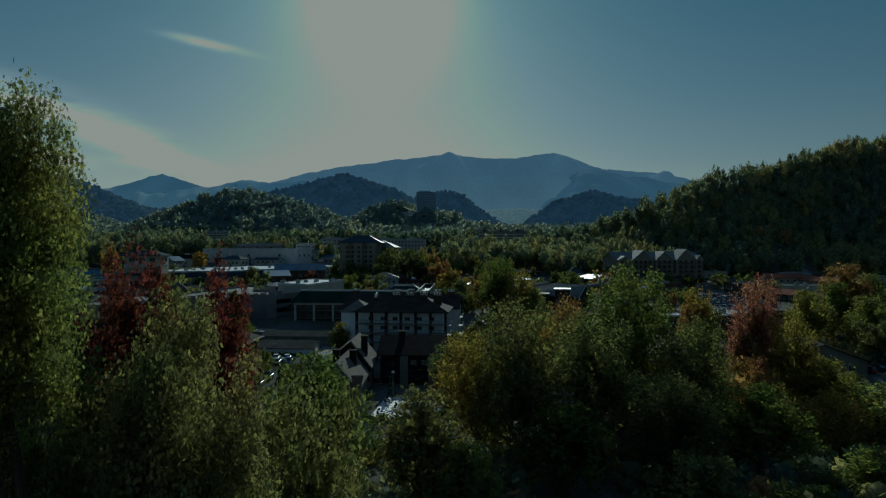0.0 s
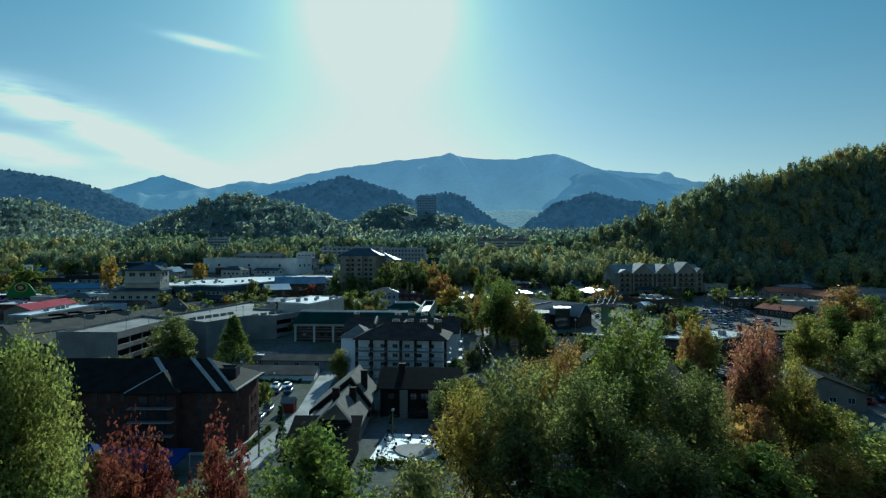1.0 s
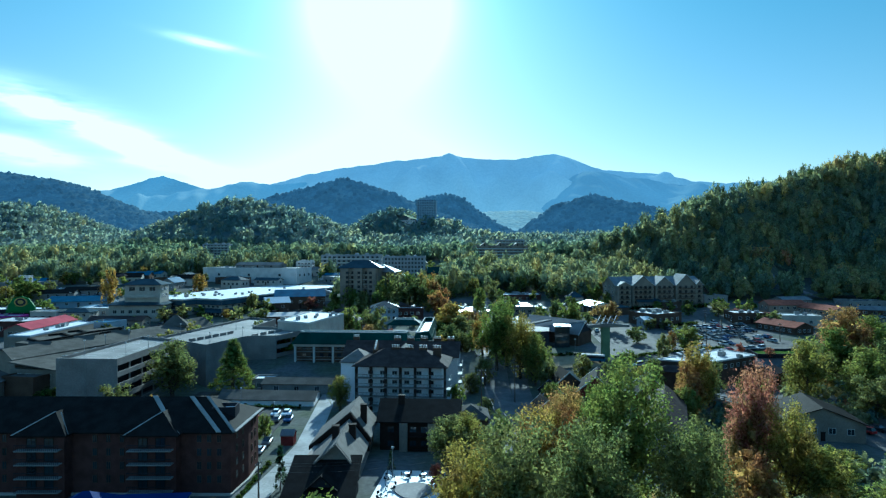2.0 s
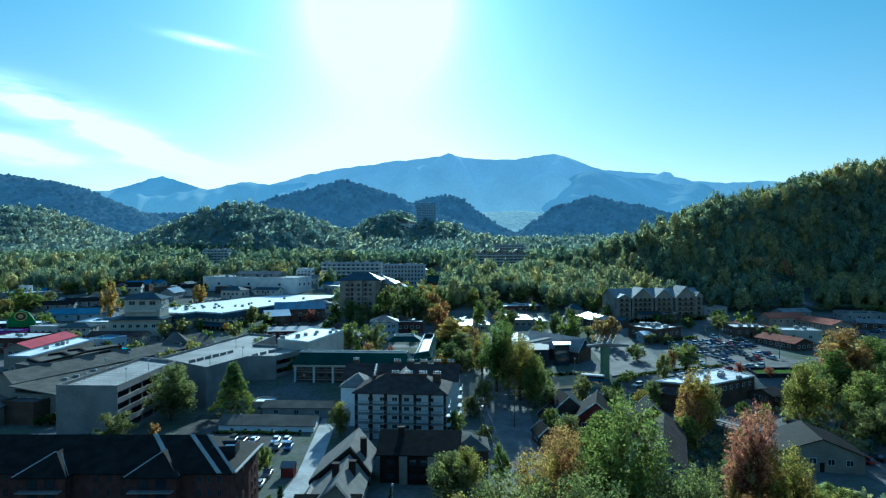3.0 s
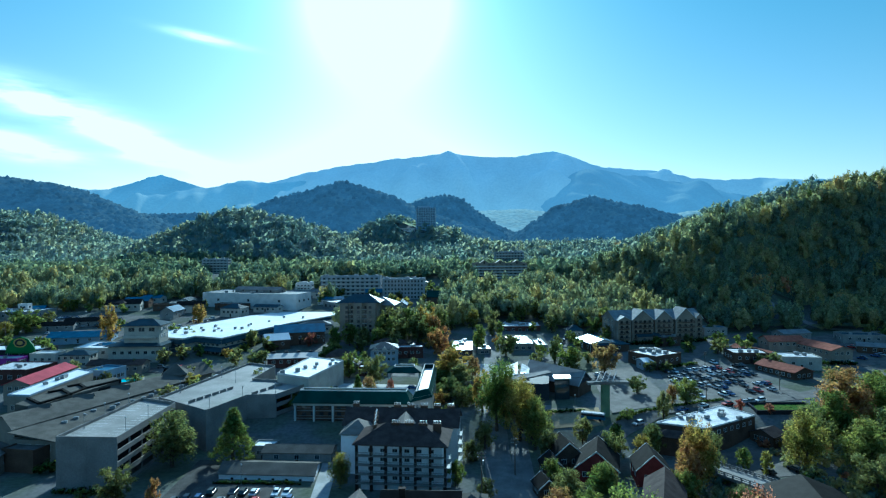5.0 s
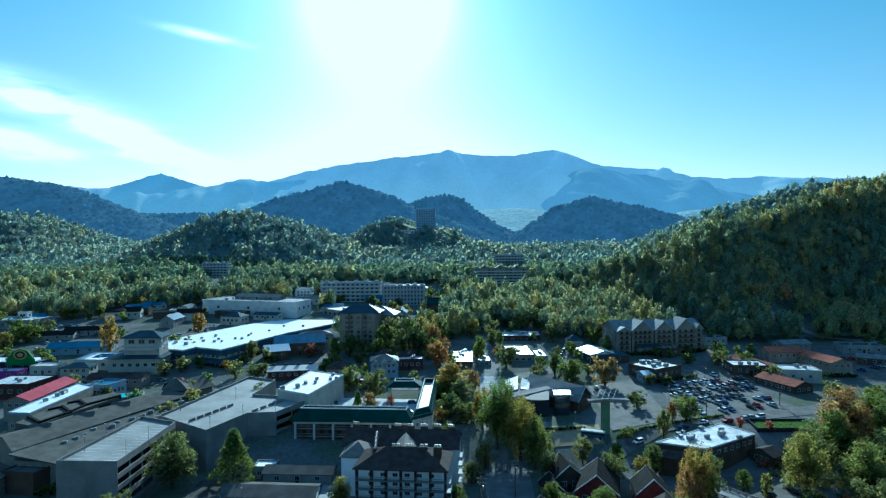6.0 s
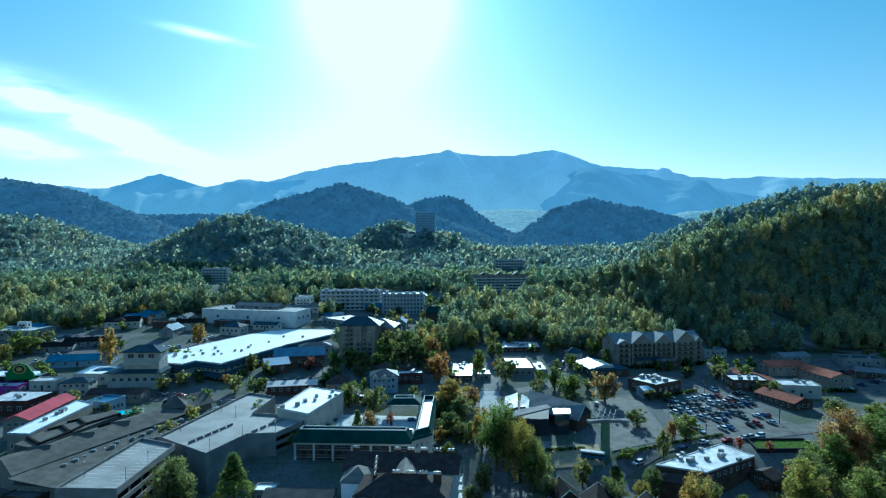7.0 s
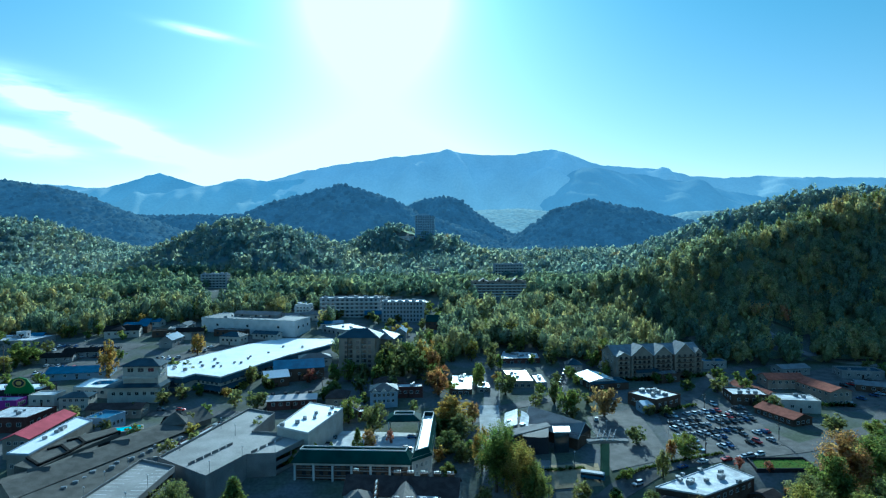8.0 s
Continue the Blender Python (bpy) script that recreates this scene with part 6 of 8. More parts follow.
house("grey service shed with a pale flat roof", -58, 196, 7, 6, 3.6, -3, "flat", WHITEROOF, GREYWALL, name="shed", category="shed", n=2)

# ---------------------------------------------------------------- brick hotel
red = thing("brick_hotel", "four-storey red brick hotel with black hipped roof", "hotel", at=(-60, 118, 2.4))
RQ = [(-104, 111.5), (-39.2, 110.8), (-38.4, 118.5), (-38.8, 126), (-104, 127)]
walls(red, RQ, 1, 14.3, BRICK)
hip_roof(red, [(-104, 111.5), (-39.2, 110.8), (-38.6, 126), (-104, 127)], 14.4, 4.6, TARROOF, 0.8)
for cx in (-52.9, -73.2, -93.2):
    w = 8.8
    P = [(cx - w / 2, 108.8), (cx + w / 2, 108.8), (cx + w / 2, 113), (cx - w / 2, 113)]
    walls(red, P, 1, 14.3, BRICK, "bay_wall")
    hip_roof(red, [(cx - w / 2, 108.8), (cx + w / 2, 108.8), (cx + w / 2, 121), (cx - w / 2, 121)], 14.45, 3.0, TARROOF, 0.7, name="bay_roof")
    for z in (4.4, 6.9, 9.4, 11.9):
        balcony(red, P[0], P[1], z, 1.3, 0.4, w - 0.4, GREYWALL, DARKWALL)
        windows(red, P[0], P[1], [z + 1.1], 2, 1.8, 1.8, TIMBER)
    bm = bmesh.new()
    slab(bm, [(cx - w / 2 - 0.5, 108.1, 14.6), (cx - w / 2 - 0.25, 108.1, 14.6), (cx + 0.1, 113.2, 17.6), (cx - 0.15, 113.2, 17.6)], 0.1)
    wpart("flashing", bm, FLASHING, red, "thin metal hip flashing")
for xa, ya, za, xb, yb, zb, w in ((-48.9, 109.0, 14.55, -57.4, 118.6, 19.2, 1.0), (-69.2, 109.0, 14.55, -73.6, 114.0, 17.2, 1.0), (-41.6, 110.1, 14.6, -50.0, 118.4, 19.15, 0.9), (-38.6, 110.1, 14.6, -46.6, 118.2, 19.2, 0.6), (-38.5, 110.1, 14.65, -38.3, 126.6, 14.65, 0.6)):
    bm = bmesh.new()
    slab(bm, [(xa, ya, za), (xa + w, ya, za), (xb + w, yb, zb), (xb, yb, zb)], 0.16)
    wpart("flashing", bm, FLASHING, red, "bright metal roof flashing")
bm = bmesh.new()
ring(bm, quad_at(-42.5, 117.5, 4.4, 3.6, 6), 15.6, 17.6, 0.25)
wpart("roof_well", bm, DARKWALL, red)
bm = bmesh.new()
prism(bm, quad_at(-42.5, 117.5, 3.0, 2.4, 6), 15.4, 17.0)
wpart("skylight", bm, WHITEROOF, red, "white roof hatch")
windows(red, (-47.2, 110.86), (-39.2, 110.78), [5.6, 8.1, 10.6, 13.1], 3, 0.9, 1.5, BROWNWALL)
windows(red, (-67, 111.08), (-57, 110.97), [5.6, 8.1, 10.6, 13.1], 3, 0.9, 1.5, BROWNWALL)
windows(red, (-87, 111.3), (-76, 111.18), [5.6, 8.1, 10.6, 13.1], 3, 0.9, 1.5, BROWNWALL)
windows(red, RQ[1], RQ[2], [5.6, 8.1, 10.6, 13.1], 2, 0.9, 1.5, BROWNWALL)
windows(red, RQ[2], RQ[3], [5.6, 8.1, 10.6, 13.1], 2, 0.9, 1.5, BROWNWALL)
bm = bmesh.new()
prism(bm, inset([(-104.2, 111.3), (-39.0, 110.6), (-38.2, 118.5), (-38.6, 126.2), (-104.2, 127.2)], -0.25), -1, 3.0)
wpart("base_course", bm, STUCCO, red)
for cx, cy, w, d, z in ((-50.5, 97, 15, 10, 6.4), (-56.0, 94, 7, 6, 8.2)):
    tent = thing("canopy", "bright blue canvas canopy on white posts", "canopy", group="blue canopies", at=(cx, cy, 2.6))
    q = quad_at(cx, cy, w, d, 4)
    hip_roof(tent, q, z, 2.0, BLUECANVAS, 0.3, name="canvas")
    for p in q:
        bm = bmesh.new()
        cyl(bm, (*p, 1.5), (*p, z - 0.05), 0.09, 0.09, 8)
        wpart("post", bm, TRIM, tent)

# ---------------------------------------------------------------- gabled hotel on the far side of the lots
gh = thing("gabled_hotel", "tan five-storey hotel with a row of grey gables", "hotel", at=(98, 342, 13))
GA, GB = Vector((99.0, 343.5)), Vector((152.5, 352.5))
gu = (GB - GA).normalized()
gn = Vector((-gu.y, gu.x))
GQ = [tuple(GA), tuple(GB), tuple(GB + gn * 17), tuple(GA + gn * 17)]
walls(gh, GQ, 12, 27.0, TANWALL)
gable_roof(gh, GQ, 27.0, 4.4, SHEENROOF, TANWALL, 0.5)
for k, (a, b, rise, out) in enumerate(((0.5, 8.5, 2.0, 2.4), (9.5, 22.5, 5.4, 2.0), (24, 35, 4.8, 1.6), (36.5, 49, 6.0, 2.2), (49.6, 54, 2.4, 1.2))):
    p0, p1 = GA + gu * a, GA + gu * b
    f0, f1 = p0 - gn * out, p1 - gn * out
    r0, r1 = p0 + gn * 8, p1 + gn * 8
    walls(gh, [tuple(f0), tuple(f1), tuple(p1), tuple(p0)], 12, 27.0, TANWALL, "bay_wall")
    gable_roof(gh, [tuple(f1), tuple(r1), tuple(r0), tuple(f0)], 27.0, rise, SHEENROOF, TANWALL, 0.5, TRIM, name="bay_roof")
    n = max(1, int((b - a) / 3.2))
    for z in (14.5, 17.3, 20.1, 22.9, 25.6):
        windows(gh, tuple(f0), tuple(f1), [z], n, 1.5, 1.5, TIMBER, margin=0.8)
    for z in (13.4, 16.2, 19.0, 21.8, 24.6):
        balcony(gh, tuple(f0), tuple(f1), z, 0.9, 0.8, b - a - 0.8, BROWNWALL, TIMBER)
for a, b in ((22.5, 24), (35, 36.5)):
    windows(gh, tuple(GA + gu * a), tuple(GA + gu * b), [14.5, 17.3, 20.1, 22.9, 25.6], 1, 1.2, 1.5, TIMBER, margin=0.2)
windows(gh, GQ[3], GQ[0], [14.5, 17.3, 20.1, 22.9, 25.6], 3, 1.2, 1.5)

# ---------------------------------------------------------------- terracotta-roofed group
house("long stucco motel wing with a terracotta roof", 186.5, 329, 20, 11, 8.0, 0, "gable", TERRACOTTA, TANWALL, 2.2, floors=2, n=5, z=9.5)
house("stucco motel wing with a terracotta roof", 198.5, 317, 12, 33, 7.6, 8, "gable", TERRACOTTA, TANWALL, 2.0, across=True, floors=2, n=3, z=9.0)
house("low stucco row with a terracotta roof", 167.5, 322, 8, 27, 3.6, 14, "gable", TERRACOTTA, TANWALL, 1.8, across=True, z=9.2)
house("low brown row with a terracotta roof", 160, 281, 11, 22, 4.0, 18, "gable", TERRACOTTA, BROWNWALL, 2.0, across=True, z=8.4)
house("brown low building with gravel roof and vents", 155, 306, 17, 14, 4.6, -6, "flat", GRAVEL, BROWNWALL, units=5, n=4, name="shop", category="shop")
house("brown restaurant with a cluttered gravel roof", 106.8, 301.5, 19, 17, 5.4, 32, "flat", GRAVEL, BROWNWALL, units=7, n=4, name="shop", category="restaurant")

# ---------------------------------------------------------------- white-roofed restaurant
WR = [(71.5, 200.5), (85.5, 193.7), (108.6, 208), (102.7, 220.6)]
wr = thing("restaurant", "low brown restaurant with a white membrane roof", "restaurant", at=(85, 202, 7))
walls(wr, WR, 6, 10.8, BROWNWALL)
flat_roof(wr, WR, 10.8, GRAVEL, WHITEWALL, 0.35)
for i in range(11):
    unit(wr, 88 + rv.uniform(-7, 13), 206 + rv.uniform(-4, 8), 10.9, rv.uniform(0.6, 1.2), 30)
hip_roof(wr, quad_at(77, 194.5, 14, 6, -26), 8.4, 1.6, BROWNROOF, 0.4, name="porch_roof")
walls(wr, quad_at(77, 194.5, 12.5, 5, -26), 5, 8.3, BROWNWALL, "porch_wall")
windows(wr, WR[1], WR[2], [8.8], 7, 1.6, 1.4)
house("dark gabled side wing of the restaurant", 110.5, 203.5, 7, 8, 3.4, 32, "gable", BROWNROOF, BROWNWALL, 1.6)

# ---------------------------------------------------------------- angular modern hall
mod = thing("modern_hall", "angular dark-clad hall with grey folded roofs", "hall", at=(32, 245, 8))
walls(mod, [(22, 236), (42.5, 240), (46, 258), (25, 258)], 7, 14.5, DARKWALL)
bm = bmesh.new()
slab(bm, [(15.6, 232.4, 15.2), (43.5, 238.5, 19.8), (43, 246, 19.0), (20.4, 243.6, 15.6)], 0.6)
wpart("roof", bm, DARKMETAL, mod)
bm = bmesh.new()
prism(bm, [(18.2, 234.4), (42.6, 239.4), (42.4, 244), (20.6, 243)], 7, 15.0)
wpart("front_wall", bm, DARKWALL, mod)
gable_roof(mod, [(36, 262), (55, 243), (63, 254), (44, 284)], 13.5, 4.6, DARKMETAL, DARKWALL, 0.5, TRIM, name="hall_roof")
walls(mod, [(36, 262), (55, 243), (63, 254), (44, 284)], 7, 13.5, BROWNWALL, "hall_wall")
bm = bmesh.new()
prism(bm, [(44.5, 239.5), (51.5, 240), (52.5, 247), (45.5, 247)], 16.6, 17.0)
wpart("entrance_roof", bm, WHITEROOF, mod)
bm = bmesh.new()
prism(bm, [(45, 240.2), (51, 240.6), (52, 247), (46, 247)], 7, 16.6)
wpart("entrance", bm, GLASS, mod)
bm = bmesh.new()
prism(bm, [(25, 246), (36, 248), (37, 268), (27, 266)], 12, 14.9)
wpart("rear_roof", bm, DARKMETAL, mod)
for x, y in ((29, 258), (32, 262), (34, 253)):
    unit(mod, x, y, 14.9, 1.1, 20)

for pts in ([(25.6, 250.5, 15.0), (31.6, 251.6, 16.4), (34.0, 270.5, 17.6), (28.4, 271, 15.6)], [(32.6, 252.5, 16.0), (36.4, 253.2, 15.0), (39.0, 268, 15.6), (35.6, 269, 17.2)]):
    bm = bmesh.new()
    slab(bm, pts, 0.35)
    wpart("skylight_roof", bm, GRAVEL, mod, "white sunlit roof fold")
lot("pavement", "pale curved plaza beside the hall", (16.6, 262), (26.4, 262), (18.5, 302), SUNROAD, 0.26, "plaza")
lot("pavement", "trodden sandy yard before the hall", (38.5, 212), (57.5, 214), (40.5, 227), SAND, 0.22, "yard")
bus = thing("bus", "white and blue bus parked in the sandy yard", "bus", at=pose(54.6, 217.2, height(54.6, 217.2) + 0.24, 0, 0, -22))
for nm, dims, mat in (("body", (-4.2, 4.2, -1.2, 1.2, 0.45, 1.5), BLUEROOF), ("window_band", (-4.1, 4.1, -1.18, 1.18, 1.504, 2.3), GLASS), ("roof_panel", (-4.2, 4.2, -1.22, 1.22, 2.304, 2.75), WHITEWALL)):
    bm = bmesh.new()
    box(bm, *dims)
    bmesh.ops.bevel(bm, geom=list(bm.edges), offset=0.08, segments=2, affect="EDGES")
    part(nm, bm, mat, bus)
for wx in (-2.8, 2.6):
    for wy in (-1.1, 1.1):
        bm = bmesh.new()
        cyl(bm, (wx, wy - 0.14, 0.46), (wx, wy + 0.14, 0.46), 0.46, 0.46, 14)
        part("wheel", bm, RUBBER, bus)

# ---------------------------------------------------------------- shops up the streets


def block(label, poly, z0, z1, wall, roof, units=0, n=4, name="shop", category="shop", coping=None, floors=1):
    ob = thing(name, label, category, at=(*poly[0], z0))
    walls(ob, poly, z0, z1, wall)
    flat_roof(ob, poly, z1, roof, coping or wall, 0.5)
    r = random.Random(int(poly[0][0] * 7 + z1 * 31))
    inn_p = inset(poly, 2.2)
    for i in range(units):
        a, b, c, d = r.random(), r.random(), r.random(), r.random()
        t = a + b + c + d
        unit(ob, *(sum(wt * p[k] for wt, p in zip((a, b, c, d), inn_p)) / t for k in (0, 1)), z1 + 0.12, r.uniform(0.6, 1.2), 15 * r.randint(0, 6))
    fh = (z1 - z0) / floors
    for i in range(len(poly)):
        p, q = poly[i], poly[(i + 1) % len(poly)]
        if (Vector(q) - Vector(p)).length > 5 and (q[0] - p[0]) > -abs(q[1] - p[1]):
            windows(ob, p, q, [z0 + fh * (f + 0.55) for f in range(floors)], n, min(2.0, (Vector(q) - Vector(p)).length / n * 0.6), min(1.8, fh * 0.5))
    return ob


block("narrow brown shop with a sunlit white roof", [(3.8, 319), (15.9, 319), (19, 366), (7.3, 371)], 10, 13.9, BROWNWALL, WHITEROOF, 7, 3, coping=BRICK)
block("brick shop with cluttered flat roof", [(35.8, 376), (61.6, 377), (63, 396), (41, 402)], 14, 18.5, BRICK, GRAVEL, 8, 5)
block("tan shop with a white flat roof", [(38, 329), (50.5, 328.5), (50, 357), (36, 357)], 11, 15.8, TANWALL, WHITEROOF, 7, 3)
block("small shop with a grey flat roof", [(52, 330), (58, 330), (58, 350), (52, 350)], 11, 14.6, GREYWALL, GRAVEL, 2, 2)
block("small tan shop with a white roof", [(19, 322), (26, 322), (26, 334), (19, 334)], 11, 14, TANWALL, WHITEROOF, 2, 2)
house("grey pavilion with a swept hipped roof", 79, 360, 9, 8, 4.5, 0, "hip", TEALROOF, GREYWALL, 3.0)
house("store with a bright blue metal roof", 85.5, 334, 15, 20, 4.2, 10, "gable", BLUEROOF, WHITEWALL, 1.8, across=True, name="shop", category="shop")
house("pale shed with a blue end wall", 99, 293, 5, 7, 4.2, 12, "gable", WHITEROOF, SLATEBLUE, 1.2, name="shed", category="shed", n=1)
teal = thing("gabled_shop", "slate-blue shop with teal roof and three gables", "shop", at=(-29, 305, 12))
TQ = [(-36, 299), (-22.4, 301), (-24, 313), (-37, 311)]
walls(teal, TQ, 11, 18.6, SLATEBLUE)
hip_roof(teal, TQ, 18.6, 2.6, TEALROOF, 0.6)
mt, Lt = side(TQ[0], TQ[1])
for i in range(3):
    c = mt @ Vector((2.3 + 4.5 * i, 0, 0))
    gable_roof(teal, [tuple((mt @ Vector((2.3 + 4.5 * i + s, d, 0)))[:2]) for s, d in ((1.7, 0.6), (1.7, -4), (-1.7, -4), (-1.7, 0.6))], 18.0, 1.8, TEALROOF, TRIM, 0.3, TRIM, name="dormer")
windows(teal, TQ[0], TQ[1], [13.4, 16.4], 5, 1.4, 1.7)
house("dark brick shop with a flat roof", -18, 318, 15, 8, 5.0, 4, "flat", GRAVEL, BRICK, units=2, name="shop", category="shop", n=4)
house("tan stepped-gable house by the courtyard", -44, 283, 9, 7, 6.0, 0, "gable", BROWNROOF, TANWALL, 2.6, across=True, trim=TRIM)
house("brick shop with a red awning", -36, 284, 7, 6, 4.0, 0, "flat", GRAVEL, BRICK, name="shop", category="shop", n=2)
rowc = house("long brick shop row with pale chimneys on its roof", -76, 304, 24, 11, 4.4, 10, "gable", PALEMETAL, BRICK, 1.4, name="shop", category="shop", n=6)
for i in range(4):
    chimney(rowc, -85.5 + 6 * i, 303 + 1.05 * i, height(-76, 304) + 5.2, 1.4, 1.8, 0.8, 10, 0, DARKWALL)
house("brown gabled store with blue metal roofs", -84, 352, 28, 18, 7.0, 14, "gable", BLUEROOF, BROWNWALL, 3.4, name="shop", category="shop", n=5)
house("blue-roofed wing with a white gable", -80, 378, 20, 12, 4.8, 14, "hip", TEALROOF, STUCCO, 2.4, name="shop", category="shop", n=4)
house("pointed brown annex with a white roof", -94, 338, 13, 12, 5.4, 24, "gable", WHITEROOF, BROWNWALL, 2.6, name="shop", category="shop", n=2)

# ---------------------------------------------------------------- brown hillside hotel and far blocks
bh = thing("hotel", "tan six-storey hotel with broad hipped grey roof", "hotel", at=(-50, 352, 18))
BQ = [(-60.5, 352), (-38, 352), (-37, 366), (-60, 368)]
walls(bh, BQ, 14, 36.8, TANWALL)
hip_roof(bh, BQ, 36.8, 4.4, TEALROOF, 1.6)
BW = [(-47, 366), (-30, 363), (-28, 380), (-45, 383)]
walls(bh, BW, 14, 34.0, TANWALL, "rear_wall")
# paler grey than the front roof, standing in for sun on this part
hip_roof(bh, BW, 34.0, 4.6, GREYROOF, 1.4, name="rear_roof")
for a, b in ((0.8, 5.2), (8.2, 13.2), (16.2, 21.4)):
    P = [(-60.5 + a, 350.4), (-60.5 + b, 350.4), (-60.5 + b, 352.2), (-60.5 + a, 352.2)]
    walls(bh, P, 14, 36.6, TANWALL, "bay_wall")
ZS = (20.5, 23.2, 25.9, 28.6, 31.3, 34.0)
windows(bh, (-60.5, 350.4), (-38, 350.4), ZS, 3, 1.6, 1.5, margin=1.0, frame_mat=TIMBER)
for z in ZS:
    for u0, u1 in ((5.4, 8.0), (13.4, 16.0)):
        balcony(bh, BQ[0], BQ[1], z - 1.2, 1.4, u0, u1, TRIM, TIMBER)
windows(bh, BQ[0], BQ[1], ZS, 8, 1.2, 1.6, margin=0.6, frame_mat=TIMBER)

block("long pale-blue warehouse with cluttered flat roof", [(-190, 474), (-110, 450), (-104, 474), (-183, 505)], 22, 33, WHITEWALL, GREYROOF, 24, 3, "warehouse", "warehouse")
house("dark machine room on the warehouse roof", -146, 480, 40, 10, 2.4, -17, "gable", DARKMETAL, GREYWALL, 2.0, z=33.0, name="penthouse", category="roof house")
FARZ = "far apartment blocks"


def apartments(label, x, y, w, d, z0, z1, floors, n, wall, roof, group=FARZ, turn=0, balconies=True):
    q = quad_at(x, y, w, d, turn)
    ob = thing("apartment_block", label, "apartment block", group, at=(x, y, z0))
    walls(ob, q, z0 - 6, z1, wall)
    flat_roof(ob, q, z1, roof, wall, 0.9)
    fh = (z1 - z0) / floors
    windows(ob, q[0], q[1], [z0 + fh * (f + 0.55) for f in range(floors)], n, w / n * 0.5, fh * 0.55, wall)
    windows(ob, q[1], q[2], [z0 + fh * (f + 0.55) for f in range(floors)], 3, 1.8, fh * 0.5, wall)
    if balconies:
        for f in range(floors):
            balcony(ob, q[0], q[1], z0 + fh * f + 0.2, 1.4, 0.5, w - 0.5, TRIM, TRIM, True)
    for i in range(6):
        r = random.Random(i + int(x))
        bm = bmesh.new()
        box(bm, -1.6, 1.6, -1.5, 1.5, 0, r.uniform(1.2, 2.6), pose(x - w / 2 + w * (i + 0.5) / 6, y + r.uniform(-2, 2), z1, 0, 0, turn))
        wpart("roof_house", bm, wall, ob)
    return ob


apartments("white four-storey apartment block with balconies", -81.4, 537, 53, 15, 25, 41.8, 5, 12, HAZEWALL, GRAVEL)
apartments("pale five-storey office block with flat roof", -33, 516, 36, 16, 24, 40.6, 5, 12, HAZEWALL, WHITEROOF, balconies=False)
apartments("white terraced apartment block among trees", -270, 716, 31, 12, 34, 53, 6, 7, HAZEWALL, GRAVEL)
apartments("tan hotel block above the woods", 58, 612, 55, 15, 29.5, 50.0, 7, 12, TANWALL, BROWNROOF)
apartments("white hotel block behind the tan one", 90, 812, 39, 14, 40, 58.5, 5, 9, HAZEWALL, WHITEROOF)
for x in (42, 58, 75):
    house("pointed roof house on the tan hotel", x, 608, 8, 8, 1.2, 0, "gable", GREYROOF, TANWALL, 2.6, across=True, z=50.2, name="roof_house", category="roof house", n=1)
apartments("pale house block on the far slope", -500, 818, 34, 12, 38, 46, 2, 8, SLATEBLUE, GRAVEL)
apartments("pale house block high on the slope", -620, 850, 20, 12, 40, 48, 2, 5, WHITEWALL, GRAVEL)
apartments("white low block beside the woods", -121, 526, 14, 10, 28, 36, 3, 4, WHITEWALL, GREYROOF)
block("white-roofed hall beside the hotel", [(-94, 470), (-72, 449), (-56, 459), (-74, 486)], 20, 26, GREYWALL, WHITEROOF, 3, 5)
house("low dark-roofed shop before the warehouse", -160, 456, 26, 8, 4.4, -17, "flat", GREYROOF, BROWNWALL, units=3, n=5, name="shop", category="shop", z=21.5)
house("low shop with a slate-blue roof before the warehouse", -130, 446, 20, 8, 3.6, -17, "gable", TEALROOF, STUCCO, 1.6, n=4, name="shop", category="shop", z=21.5)
house("small cream store with a white roof", -34, 442, 14, 10, 4.5, 0, "flat", WHITEROOF, STUCCO, units=2, n=3, name="shop", category="shop", z=20.5)
house("steep green-roofed lodge with white ridges", -3, 480, 18, 12, 5.0, -8, "gable", GREENROOF, BROWNWALL, 4.5, trim=TRIM, n=4, z=24)
house("white gabled house among the trees", -10, 820, 14, 9, 6, 0, "gable", GREYROOF, WHITEWALL, 2.5, z=height(-10, 820) + 6)

tower = thing("hotel_tower", "tall grey hotel tower on the wooded knoll", "hotel", at=(-29.5, 1085, 88))
TWQ = [(-48, 1078), (-12, 1078), (-12, 1092), (-48, 1092)]
walls(tower, TWQ, 80, 135.4, TOWERWALL)
for f in range(13):
    bm = bmesh.new()
    box(bm, -47.2, -12.8, 1076.7, 1078, 96 + 3.0 * f, 97.1 + 3.0 * f)
    wpart("balcony", bm, TOWERWALL, tower)
windows(tower, TWQ[0], TWQ[1], [98.4 + 3.0 * f for f in range(13)], 8, 2.9, 1.6, TOWERWALL, TOWERGLASS)
bm = bmesh.new()
prism(bm, [(-44, 1081), (-22, 1081), (-22, 1089), (-44, 1089)], 135.4, 138.2)
wpart("roof_house", bm, TOWERWALL, tower)
house("low white annex on the knoll", -63, 1066, 27, 10, 4.0, 0, "flat", WHITEROOF, WHITEWALL, n=6, z=93.5, name="annex", category="hotel")

# ---------------------------------------------------------------- shopping arcade on the near left
arc = thing("arcade", "long shopping arcade with a stepped taupe roof", "shopping arcade", at=(-140, 215, 6))
AQ = [(-152, 203), (-136, 190), (-108, 262), (-120, 278)]
walls(arc, AQ, 5, 13.4, TANWALL)
gable_roof(arc, [AQ[1], AQ[2], AQ[3], AQ[0]], 13.4, 2.2, TAUPEROOF, TANWALL, 0.8)
AQ2 = [(-136, 188), (-120, 186), (-105, 244), (-112, 258)]
walls(arc, AQ2, 5, 10.6, TANWALL, "front_wall")
bm = bmesh.new()
